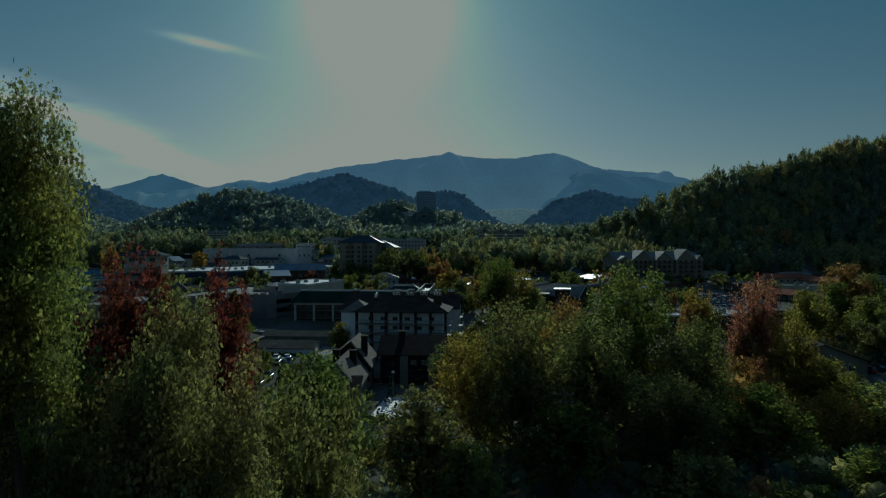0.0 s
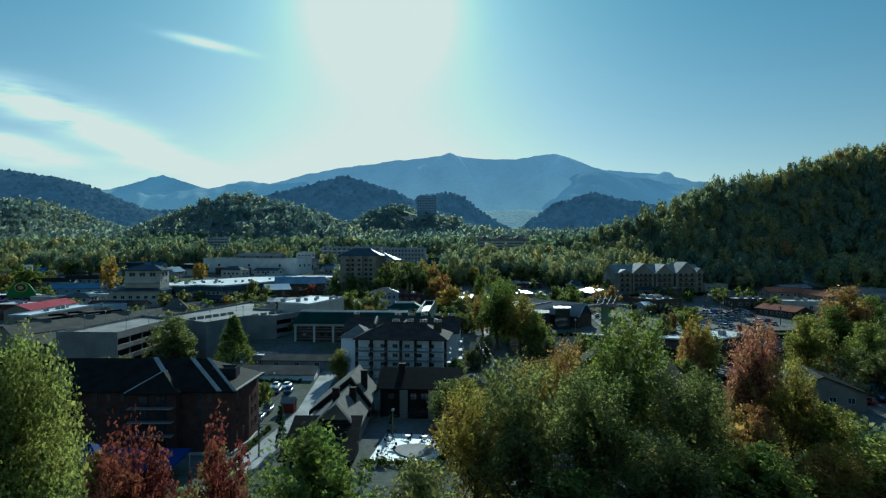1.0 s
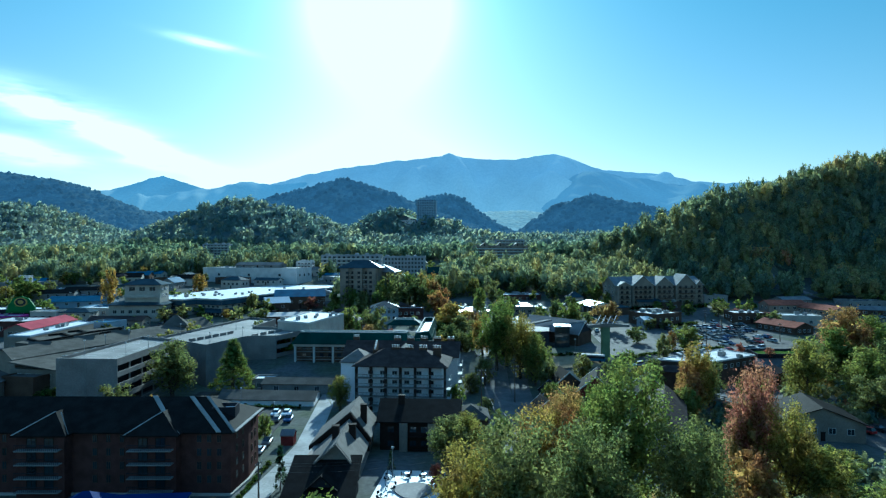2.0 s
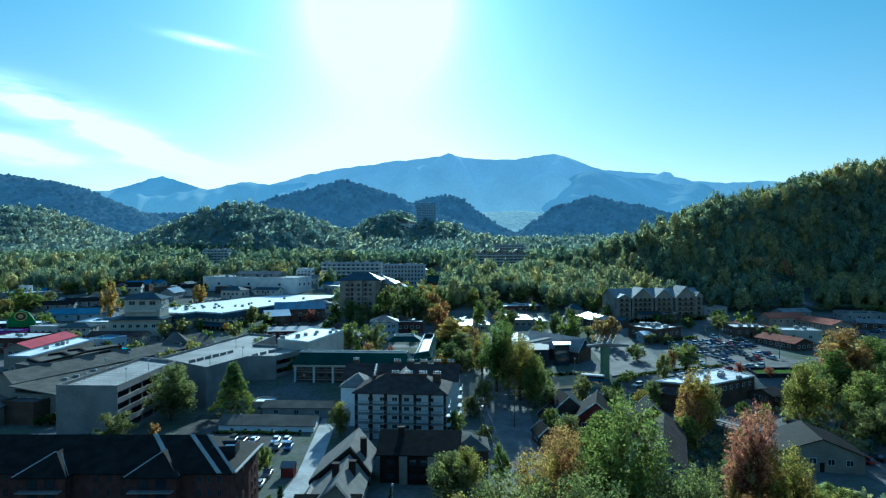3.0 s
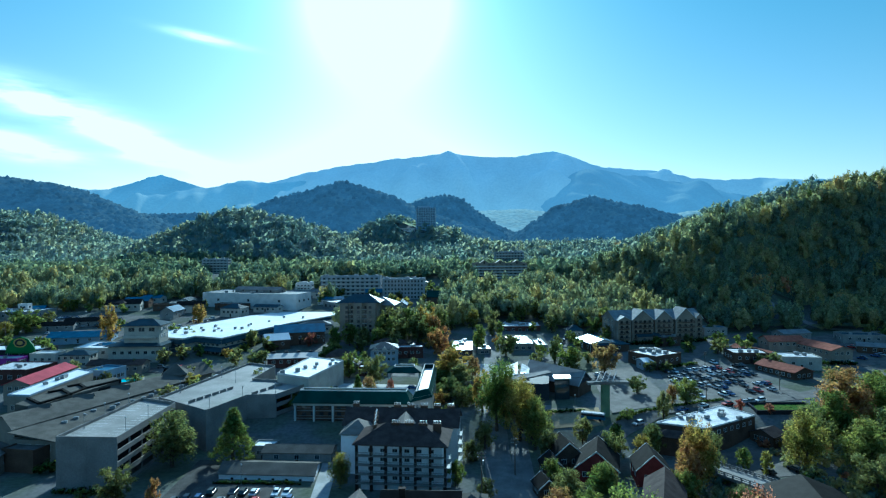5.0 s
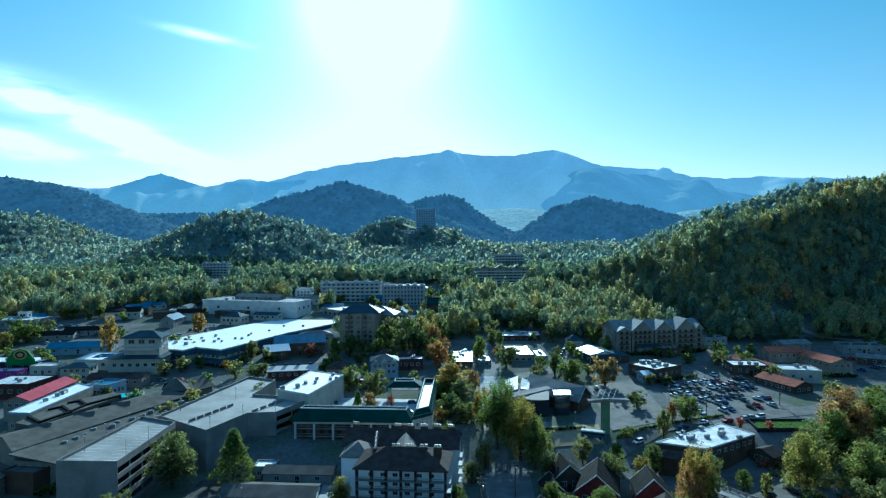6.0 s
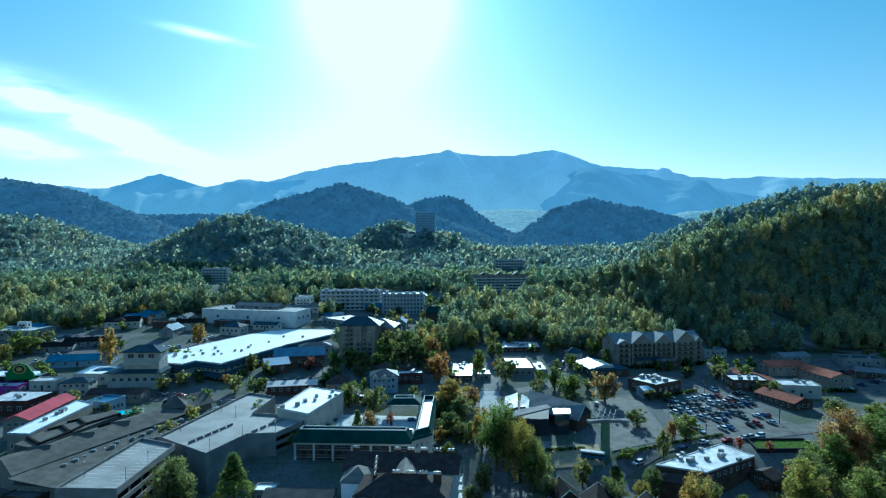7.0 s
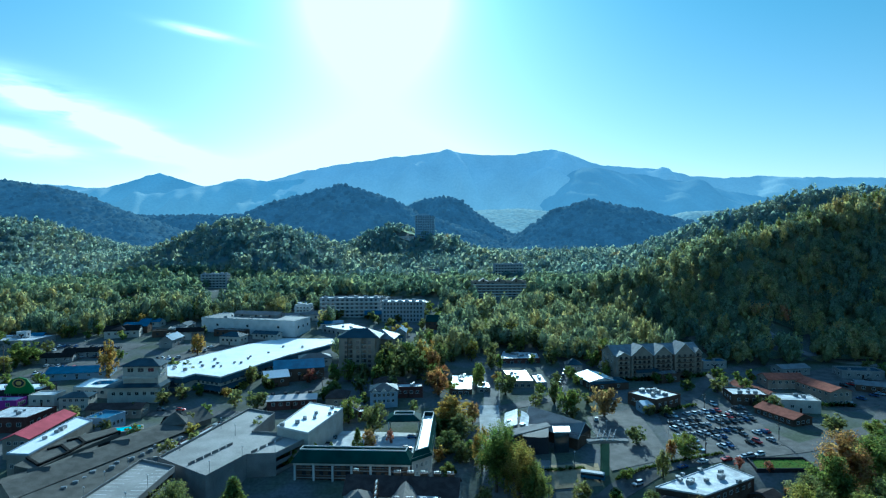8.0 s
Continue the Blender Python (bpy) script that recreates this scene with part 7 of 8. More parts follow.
slab(bm, [(-136, 187, 13.0), (-119, 184.5, 10.8), (-104, 245, 10.8), (-111, 262, 13.0)], 0.4)
wpart("front_roof", bm, TAUPEROOF, arc)
for x, y, t in ((-133, 222, 20), (-127, 236, 20), (-140, 208, 20)):
    gable_roof(arc, quad_at(x, y, 6, 5, t), 14.0, 2.2, TAUPEROOF, TANWALL, 0.4, name="dormer")
bm = bmesh.new()
prism(bm, [(-152.3, 213), (-142.6, 209), (-139.6, 226), (-134, 249), (-140, 256), (-152.3, 240)], 5, 15.0)
wpart("rear_roof", bm, TAUPEROOF, arc)
for run in (((-152, 219.5), (-143.2, 212.5), (-140.4, 225.6), (-148.0, 232.8), (-150.4, 228.9)), ((-140.4, 225.6), (-140.2, 235.2), (-146.5, 241.5), (-148.8, 238.3)), ((-140.2, 235.2), (-134.4, 249.0))):
    bm = bmesh.new()
    for p, q in zip(run, run[1:]):
        m, L = side(p, q)
        box(bm, -0.4, L + 0.4, -0.5, 0.5, 14.0, 15.7, m)
    wpart("stepped_parapet", bm, TARROOF, arc, "dark stepped parapet across the roof")
for x, y in ((-127.2, 242.4), (-126, 249.4), (-125.6, 256.9), (-122.5, 252), (-119.8, 246), (-124, 236), (-121, 240)):
    bm = bmesh.new()
    cyl(bm, (x, y, 10.5), (x, y, 13.6), 0.7, 0.7, 8)
    cyl(bm, (x, y, 13.6), (x, y, 13.9), 0.95, 0.5, 8)
    wpart("roof_vent", bm, TARROOF, arc)
gable_roof(arc, quad_at(-131.5, 233.5, 4.5, 4, 65), 13.4, 2.6, TARROOF, TARROOF, 0.3, name="dormer")
gable_roof(arc, quad_at(-120.8, 266, 6, 5, 65), 13.4, 3.6, TARROOF, TARROOF, 0.3, name="dormer")
gable_roof(arc, quad_at(-116.5, 279, 11, 15, 60), 12.0, 4.0, TAUPEROOF, TANWALL, 0.5, name="end_gable")
walls(arc, quad_at(-116.5, 279, 10, 14, 60), 7, 12.0, TANWALL, "end_wall")
hip_roof(arc, quad_at(-117, 262, 9, 8, 20), 15.2, 4.2, TAUPEROOF, 0.6, name="corner_roof")
walls(arc, quad_at(-117, 262, 8, 7, 20), 8, 15.2, TANWALL, "corner_wall")
for i in range(12):
    unit(arc, -128 + 1.6 * i + rv.uniform(-2, 2), 200 + 4.4 * i, 11.6 + 0.02 * i, rv.uniform(0.6, 1.0), 20)
windows(arc, AQ2[0], AQ2[1], [8.4], 4, 1.8, 1.8)
windows(arc, AQ2[1], AQ2[2], [8.4], 14, 1.8, 1.8)
house("yellow gabled shopfront beside the arcade", -139, 182, 10, 9, 6.2, 12, "gable", TAUPEROOF, TANWALL, 2.8, across=True, name="shop", category="shop", n=2)
LP = [(-135, 183), (-124, 181), (-117, 204), (-128, 210)]
low_roof = thing("shop", "low brown shop with a patched flat roof before the arcade", "shop", at=(-126, 195, 4))
walls(low_roof, LP, 4, 9.0, BROWNWALL)
flat_roof(low_roof, LP, 9.0, OLDASPHALT, BROWNWALL, 0.5)
for i in range(5):
    unit(low_roof, -129 + 1.8 * i, 188 + 3.6 * i, 9.1, 0.8, 20)
house("low brown market stalls with patched roof", -101, 255, 6, 30, 3.6, -12, "flat", GRAVEL, BRICK, units=4, name="shop", category="shop", n=1)
block("long shop with a bright white roof strip", [(-161.5, 222), (-152.6, 221), (-153, 262), (-163, 268)], 6, 15.8, TANWALL, WHITEROOF, 4, 4, coping=SLATEBLUE)
block("pale blue shop with a blue flat roof", [(-160, 269), (-150, 267), (-147, 278), (-158, 281)], 8, 15.0, SLATEBLUE, BLUEROOF, 1, 4)
house("shop with a pink-red metal roof", -170, 254, 10, 34, 8.0, 4, "gable", REDROOF, TANWALL, 2.0, across=True, name="shop", category="shop", floors=2, n=3)
block("flat-roofed brick shop with a parapet", [(-206, 268), (-186, 268), (-184, 286), (-206, 287)], 9, 15.4, BRICK, GRAVEL, 3, 4)
house("arcade shop with dark awning roof", -158, 292, 26, 9, 4.6, 2, "gable", BROWNROOF, TANWALL, 1.8, name="shop", category="shop", n=6)
house("cream flat-roofed shop with columns", -203, 308, 13, 9, 5.4, 0, "flat", GRAVEL, STUCCO, name="shop", category="shop", n=3)
house("cream two-storey shop with slate roof", -184, 303, 14, 9, 6.4, 4, "hip", TEALROOF, STUCCO, 1.8, name="shop", category="shop", n=4, floors=2)
block("wide shop with a pale flat roof", [(-196, 318), (-172, 316), (-172, 334), (-198, 340)], 12, 16.6, STUCCO, WHITEROOF, 2, 5)
block("colourful arcade shop with flat roof", [(-244, 314), (-212, 316), (-212, 330), (-246, 330)], 11.5, 16, DARKWALL, WHITEROOF, 3, 5)
house("market hall with a blue tent roof", -214, 356, 34, 14, 3.6, 10, "gable", BLUEROOF, SLATEBLUE, 2.6, name="shop", category="shop", n=5)
house("low grey row house with black roof", -254, 388, 30, 9, 3.6, 10, "gable", TARROOF, GREYWALL, 2.0, name="shop", category="shop", n=5)
house("low grey row house with black roof", -236, 402, 30, 9, 3.6, 10, "gable", TARROOF, GREYWALL, 2.0, name="shop", category="shop", n=5)
block("flat-roofed store with a white plant house", [(-318, 420), (-288, 420), (-286, 444), (-316, 446)], 19, 24.5, GREYWALL, GRAVEL, 6, 5)
house("white plant house on the store roof", -304, 436, 7, 5, 4.0, 0, "flat", WHITEROOF, WHITEWALL, n=2, z=24.5, name="roof_house", category="roof house")
house("pale store with gabled dark roof", -242, 456, 24, 12, 5.5, 14, "gable", TARROOF, STUCCO, 3.0, n=5, name="shop", category="shop")
house("low dark store with a flat roof", -204, 458, 30, 10, 4.2, 8, "flat", TARROOF, BROWNWALL, units=3, n=5, name="shop", category="shop")
house("grey house among trees", -303, 500, 15, 9, 5.5, 0, "gable", GREYROOF, GREYWALL, 3.2)
house("grey cottage with a white gabled roof", -305, 482, 12, 8, 3.6, 0, "gable", WHITEROOF, GREYWALL, 2.4)
house("long grey cottage below the woods", -331, 580, 16, 9, 4.0, 0, "gable", GREYROOF, GREYWALL, 2.4)
house("small pavilion with slate roof behind the hall", -150, 432, 16, 11, 6.0, -15, "hip", TEALROOF, STUCCO, 2.6, n=4)
house("pale blue shop with a white flat roof", -128, 560, 22, 10, 5.0, 0, "flat", WHITEROOF, SLATEBLUE, n=4, z=30, name="shop", category="shop")
for k, (x, y, w, d, t, wl_, rf) in enumerate(((165, 366, 14, 9, 0, GREYWALL, BLUEROOF), (205, 352, 18, 10, 10, GREYWALL, GREYROOF), (240, 345, 22, 12, -10, GREYWALL, TEALROOF), (232, 318, 20, 7, -30, BROWNWALL, GREYROOF), (254, 322, 18, 10, -30, GREYWALL, BROWNROOF), (180, 390, 16, 10, 0, BROWNWALL, TARROOF))):
    house("low roadside building near the hill", x, y, w, d, 4.0, t, "gable" if k % 2 else "flat", rf, wl_, 1.6, n=4, units=0 if k % 2 else 2, name="shop", category="shop")

# ---------------------------------------------------------------- small shops with white gables near the street
for x, y, w, d, t, h in ((38, 187, 9, 10, 6, 4.6), (32.5, 179, 6, 7, 0, 3.4), (28, 164, 5, 6, 10, 3.2)):
    house("dark little shop with a white-edged gable", x, y, w, d, h, t, "gable", TARROOF, BROWNWALL, w * 0.42, across=True, trim=TRIM, name="shop", category="shop", n=2, group="white-gabled shops")
house("red board barn shop with a steep black roof", 46, 178, 12, 14, 4.4, -16, "gable", TARROOF, BARNRED, 5.0, across=True, trim=TRIM, name="shop", category="shop", n=3)
house("small red-gabled shop with a black roof", 60, 173, 9, 10, 5.2, -8, "gable", TARROOF, BARNRED, 4.2, across=True, trim=TRIM, name="shop", category="shop", n=2)
house("long grey-roofed house beside the trees", 53, 143, 9.5, 31, 6.4, -21, "gable", BROWNROOF, GREYWALL, 3.4, across=True, floors=2, n=3)
house("brown house with a broad dark roof", 92, 149, 18, 15, 4.6, -14, "gable", TARROOF, TANWALL, 3.4, n=4, across=True)

# ---------------------------------------------------------------- green pylon of the chair lift
py = thing("lift_pylon", "thick green lift pylon with a steel crosshead", "pylon", at=(60, 221, 8))
bm = bmesh.new()
box(bm, 58.7, 61.4, 219.6, 222.2, 4, 20.2)
wpart("column", bm, PYLONGREEN, py)
bm = bmesh.new()
slab(bm, [(53.5, 219.4, 19.9), (60, 219.2, 20.7), (68.5, 219.4, 20.1), (68.5, 222.4, 20.1), (60, 222.6, 20.7), (53.5, 222.4, 19.9)], 0.8)
wpart("crosshead", bm, DARKMETAL, py)
for x in (57.5, 59.5, 61.5, 63.5):
    bm = bmesh.new()
    cyl(bm, (x - 1.6, 218, 20.6), (x + 1.6, 224, 23.0), 0.14, 0.14, 6)
    cyl(bm, (x + 1.2, 218, 20.6), (x - 1.2, 224, 22.4), 0.10, 0.10, 6)
    wpart("sheave_beam", bm, METAL, py)

# ---------------------------------------------------------------- bridge and walled lawn
br = thing("bridge", "concrete road bridge with railings over the stream", "bridge", at=(86, 165, 6))
mb, Lb = side((80.5, 174), (92.5, 156))
bm = bmesh.new()
box(bm, -4, Lb + 4, -3.5, 3.5, 4.4, 5.2, mb)
wpart("deck", bm, CONCRETE, br)
for s in (-3.4, 3.2):
    bm = bmesh.new()
    box(bm, -4, Lb + 4, s, s + 0.2, 6.0, 6.25, mb)
    box(bm, -4, Lb + 4, s, s + 0.2, 5.5, 5.7, mb)
    for i in range(13):
        u = -3.6 + (Lb + 7.4) * i / 12
        box(bm, u - 0.15, u + 0.15, s - 0.05, s + 0.25, 5.2, 6.3, mb)
    wpart("railing", bm, CONCRETE, br)
for u in (2, Lb - 2):
    bm = bmesh.new()
    box(bm, u - 0.5, u + 0.5, -3, 3, -2, 4.4, mb)
    wpart("pier", bm, CONCRETE, br)
LAWN = leaf_material("lawn", [(0, (0.09, 0.14, 0.03)), (1, (0.10, 0.15, 0.03))], 0.2)
lot("lawn", "small mown lawn inside a low wall", (117, 222), (138, 222), (120, 231), LAWN, 0.3, "lawn")
lot("lawn", "mown clearing among the far trees", (-322, 596), (-298, 596), (-322, 612), LAWN, 0.6, "lawn")
lw = thing("garden_wall", "low dark wall round the lawn", "wall", at=(116, 220, 7))
bm = bmesh.new()
ring(bm, [(116, 220.5), (139, 220.5), (140, 232), (118, 232)], 5, height(127, 221) + 1.4, 0.4)
wpart("wall", bm, DARKWALL, lw)
pl = thing("swimming_pool", "turquoise swimming pool with pale paved edge", "pool", at=(-139, 264.5, 9))
PQ = quad_at(-139, 264.5, 10.5, 6, 24)
bm = bmesh.new()
prism(bm, PQ, 10.2, 11.6)
wpart("basin", bm, POOLWATER, pl)
bm = bmesh.new()
ring(bm, inset(PQ, -1.0), 7.0, 11.7, 1.05)
wpart("pool_edge", bm, CONCRETE, pl)

# ---------------------------------------------------------------- cars
CAR_PAINTS = [material("paint_" + k, c, 0.3, 0.05, 1.0, 0.1, 0.0, spec=0.5) for k, c in (("white", (0.72, 0.72, 0.72)), ("silver", (0.42, 0.43, 0.45)), ("black", (0.02, 0.02, 0.022)), ("blue", (0.03, 0.07, 0.2)), ("red", (0.35, 0.02, 0.02)), ("grey", (0.14, 0.145, 0.15)))]
CAR_WORDS = ("white", "silver", "black", "dark blue", "red", "dark grey")


def car_meshes(tall):
    body = [(-2.25, 0.35), (2.2, 0.35), (2.28, 0.62), (2.15, 0.85), (1.0, 0.98), (-1.9 if tall else -1.5, 1.0), (-2.25, 0.92)]
    roof = [(1.0, 0.98), (0.35, 1.45 + 0.25 * tall), (-1.3 - 0.5 * tall, 1.47 + 0.25 * tall), (-2.0 - 0.15 * tall, 1.0)]
    out = []
    for prof, half in ((body, 0.9), (roof, 0.78)):
        bm = bmesh.new()
        a = [bm.verts.new((x, -half, z)) for x, z in prof]
        b = [bm.verts.new((x, half, z)) for x, z in prof]
        if prof is roof:
            for v in (a[1], a[2]):
                v.co.y = -half + 0.16
            for v in (b[1], b[2]):
                v.co.y = half - 0.16
        bm.faces.new(a[::-1]), bm.faces.new(b)
        for i in range(len(prof)):
            j = (i + 1) % len(prof)
            bm.faces.new((a[i], a[j], b[j], b[i]))
        if prof is body:
            bmesh.ops.bevel(bm, geom=[e for e in bm.edges if e.calc_length() > 1.5], offset=0.07, segments=1, affect="EDGES")
        out.append(bm)
    top = bmesh.new()
    z = 1.46 + 0.25 * tall
    box(top, -1.28 - 0.5 * tall, 0.33, -0.62, 0.62, z, z + 0.04)
    return out[0], out[1], top


wheel_bm = bmesh.new()
cyl(wheel_bm, (0, -0.11, 0), (0, 0.11, 0), 0.33, 0.33, 12)
WHEEL = shared("wheel", wheel_bm, RUBBER)
CARS = {}
for tall in (0, 1):
    for k, paint in enumerate(CAR_PAINTS):
        b, g, t = car_meshes(tall)
        CARS[tall, k] = (shared("body", b, paint), shared("cabin", g, GLASS), shared("roof_panel", t, paint))


def car(x, y, turn, z=None, r=random.Random(5), group="parked cars"):
    tall, k = r.randint(0, 1), r.choice((0, 0, 1, 1, 2, 2, 3, 4, 5, 5))
    g = height(x, y) + 0.13 if z is None else z
    ob = thing("car", CAR_WORDS[k] + (" sport utility car" if tall else " saloon car") + " parked on asphalt", "car", group, at=pose(x, y, g, 0, 0, turn))
    for nm, me in zip(("body", "cabin", "roof_panel"), CARS[tall, k]):
        new(nm, me).parent = ob
    for wx in (-1.4, 1.42):
        for wy in (-0.82, 0.82):
            w = new("wheel", WHEEL)
            w.parent = ob
            w.location = (wx, wy, 0.33)


def car_row(p, q, n, turn, fullness, seed):
    r = random.Random(seed)
    for i in range(n):
        if r.random() < fullness:
            u = i / max(1, n - 1)
            car(p[0] + (q[0] - p[0]) * u, p[1] + (q[1] - p[1]) * u, turn + r.choice((0, 180)) + r.uniform(-3, 3), r=r)


for k, f in enumerate((0.12, 0.3, 0.42, 0.6, 0.72, 0.9)):
    px_, py_ = 92 + 12 * f, 232 + 56 * f
    car_row((px_ + 4, py_ + 1), (px_ + 45, py_ + 13), 13, 106, (0.55, 0.6, 0.85, 0.85, 0.9, 0.9)[k], 40 + k)
car_row((110, 231), (140, 240), 9, 17, 0.6, 50)
car_row((-72, 160), (-41, 159), 11, 90, 0.6, 51)
car_row((-64, 165.5), (-43, 164.5), 8, 90, 0.65, 90)
car_row((-72, 150), (-60, 150), 4, 90, 0.5, 52)
car_row((-49, 238), (-47, 262), 7, 4, 0.6, 55)
car_row((-16, 232), (-13, 258), 7, 4, 0.6, 56)
for k in range(3):
    car_row((-196 + 10 * k, 374 + 18 * k), (-164 + 8 * k, 369 + 20 * k), 9, 100, 0.6, 60 + k)
    car_row((-288, 404 + 12 * k), (-226, 396 + 12 * k), 16, 96, 0.65, 65 + k)
for k in range(2):
    car_row((-248, 360 + 16 * k), (-204, 352 + 16 * k), 12, 100, 0.6, 70 + k)
car_row((-180, 376), (-162, 420), 9, 20, 0.6, 73)
car_row((66, 228), (72, 280), 3, 80, 0.5, 74)
car_row((104, 132), (130, 141), 7, 110, 0.8, 75)
car_row((100, 146), (122, 154), 6, 110, 0.6, 76)
car_row((88, 176), (106, 180), 3, 110, 0.6, 77)
car_row((200, 300), (240, 318), 9, 118, 0.7, 78)
car_row((200, 318), (240, 336), 9, 118, 0.7, 79)
car_row((-104, 596), (-46, 596), 12, 90, 0.7, 80)
car_row((60, 318), (76, 366), 7, 72, 0.6, 81)
car_row((70, 214), (100, 229), 4, 27, 0.7, 82)
car_row((136, 300), (142, 262), 4, 100, 0.5, 83)
car_row((-170, 300), (-100, 296), 8, 175, 0.5, 84)
car_row((-41, 134), (-41, 146), 3, 92, 0.6, 85)

# ---------------------------------------------------------------- poles, wires and lamps
def wire(name, label, a, b, sag, r=0.022, parent=None):
    bm = bmesh.new()
    a, b = Vector(a), Vector(b)
    n, k = 14, 6
    pts = [a.lerp(b, i / n) - Vector((0, 0, 4 * sag * (i / n) * (1 - i / n))) for i in range(n + 1)]
    m = (b - a).to_track_quat("Z", "Y").to_matrix()
    rings = [[bm.verts.new(p + m @ Vector((r * math.cos(j * math.tau / k), r * math.sin(j * math.tau / k), 0))) for j in range(k)] for p in pts]
    for u, v in zip(rings, rings[1:]):
        for j in range(k):
            bm.faces.new((u[j], u[(j + 1) % k], v[(j + 1) % k], v[j]))
    bm.faces.new(rings[0][::-1]), bm.faces.new(rings[-1])
    return tagged(part(name, bm, WIRE, None), label, "cable")


def utility_pole(x, y, top, turn, lamp=False, label="weathered wooden utility pole with crossarms"):
    g = height(x, y)
    ob = thing("utility_pole", label, "utility pole", at=(x, y, g))
    bm = bmesh.new()
    cyl(bm, (x, y, g - 1), (x, y, top), 0.19, 0.13, 8)
    wpart("post", bm, POLEWOOD, ob)
    m = pose(x, y, top, 0, 0, turn)
    for dz in (-0.5, -1.6):
        bm = bmesh.new()
        box(bm, -1.3, 1.3, -0.07, 0.07, dz - 0.09, dz + 0.09, m)
        arm = wpart("crossarm", bm, POLEWOOD, ob)
        for u in (-1.1, -0.4, 0.4, 1.1):
            bm = bmesh.new()
            cyl(bm, m @ Vector((u, 0, dz + 0.09)), m @ Vector((u, 0, dz + 0.35)), 0.06, 0.04, 6)
            wpart("insulator", bm, TRIM, arm)
    bm = bmesh.new()
    cyl(bm, m @ Vector((0.35, 0, -3.4)), m @ Vector((0.35, 0, -2.3)), 0.24, 0.24, 8)
    wpart("transformer", bm, METAL, ob)
    return ob


for x, y, top, turn in ((10.3, 158, 16.4, 0), (14.5, 72, 16.0, 0), (21.5, 178, 13.5, 20), (24.5, 104, 19.4, 80), (-33.5, 109, 9.5, 80), (122, 262, 17.0, 20), (104, 236, 16.0, 20), (128, 292, 18.0, 20), (-255, 349, 34.0, 10), (142, 252, 16.5, 20), (62, 310, 20, 10), (-66, 330, 21, 0)):
    utility_pole(x, y, top, turn)
for u in (-1.1, 0.5):
    wire("power_line", "thin sagging power line over the street", (10.3 + u, 158, 16.2), (14.5 + u, 72, 15.8), 1.2)
    wire("power_line", "thin sagging power line over the street", (10.3 + u, 158, 16.2), (21.5 + u, 178, 13.3), 0.4)
for u in (0.0, 0.5, 1.6):
    wire("power_line", "thin sagging power line before the lodge", (24.5, 104, 19.0 - u), (-33.5, 109, 9.2 - u), 2.6)
for x in (57.6, 62.6):
    wire("lift_cable", "grey lift cable running to the hall", (x, 220, 21.3), (x - 15, 236, 18.6), 0.2, 0.05)
for x, y in ((99, 262), (112, 240), (118, 272), (133, 276), (-178, 392), (-170, 420), (-250, 420), (-232, 372), (34, 232), (50, 226), (72, 262), (14, 140), (21, 232), (30, 318), (-44, 156), (-58, 172), (-10, 120), (-150, 312)):
    street_lamp(x, y, height(x, y), 6.0, "slim grey street lamp with a round head", group="street lamps")

mast = thing("lift_mast", "tall dark mast with a short crosshead", "mast", at=(-268, 352, 14))
bm = bmesh.new()
cyl(bm, (-268, 352, 10), (-268, 352, 80), 0.8, 0.45, 8)
wpart("shaft", bm, POLEWOOD, mast)
bm = bmesh.new()
box(bm, -272, -263, 351.6, 352.4, 78.6, 79.4)
box(bm, -271, -264, 351.6, 352.4, 75.6, 76.2)
wpart("crosshead", bm, POLEWOOD, mast)

# ---------------------------------------------------------------- round arcade sign
SIGNGOLD = material("sign_gold", (0.45, 0.32, 0.09), 0.5, 0.2)
SIGNGREEN = material("sign_green", (0.06, 0.17, 0.05), 0.5, 0.2)
SIGNPURPLE = material("sign_purple", (0.22, 0.04, 0.25), 0.5, 0.2)
sg = thing("round_sign", "round gold and dark arcade sign on a green wall", "sign", at=(-221, 313, 12))
bm = bmesh.new()
prof = [(-229, 15), (-213, 15), (-214, 18.5), (-217, 22.4), (-221, 23.6), (-225, 22.4), (-228, 18.5)]
a = [bm.verts.new((x, 313.2, z)) for x, z in prof]
b = [bm.verts.new((x, 314.0, z)) for x, z in prof]
bm.faces.new(a), bm.faces.new(b[::-1])
for i in range(len(prof)):
    j = (i + 1) % len(prof)
    bm.faces.new((a[i], b[i], b[j], a[j]))
wpart("backing", bm, SIGNGREEN, sg)
for rr, yy, mat, nm in ((3.0, 313.0, SIGNGOLD, "rim"), (2.4, 312.9, DARKWALL, "disc"), (1.3, 312.8, SIGNGOLD, "boss")):
    bm = bmesh.new()
    cyl(bm, (-221, yy, 20.5), (-221, yy + 0.25, 20.5), rr, rr, 28)
    bmesh.ops.scale(bm, verts=bm.verts, vec=(1.15, 1, 0.8), space=Matrix.Translation((221, -313, -20.5)))
    wpart(nm, bm, mat, sg)
block("purple and green arcade front", [(-240, 300), (-214, 301), (-214, 309), (-240, 309)], 10.5, 14.2, SIGNPURPLE, GRAVEL, 1, 4)

# ---------------------------------------------------------------- small things in the yards
bx = thing("waste_hut", "small red hut beside the drive", "hut", at=(-36.1, 140.5, 2.4))
bm = bmesh.new()
box(bm, -37.6, -34.7, 139, 142, 1, 5.0)
wpart("wall", bm, BARNRED, bx)
gable_roof(bx, [(-37.6, 139), (-34.7, 139), (-34.7, 142), (-37.6, 142)], 5.0, 0.9, GREYROOF, BARNRED, 0.2)


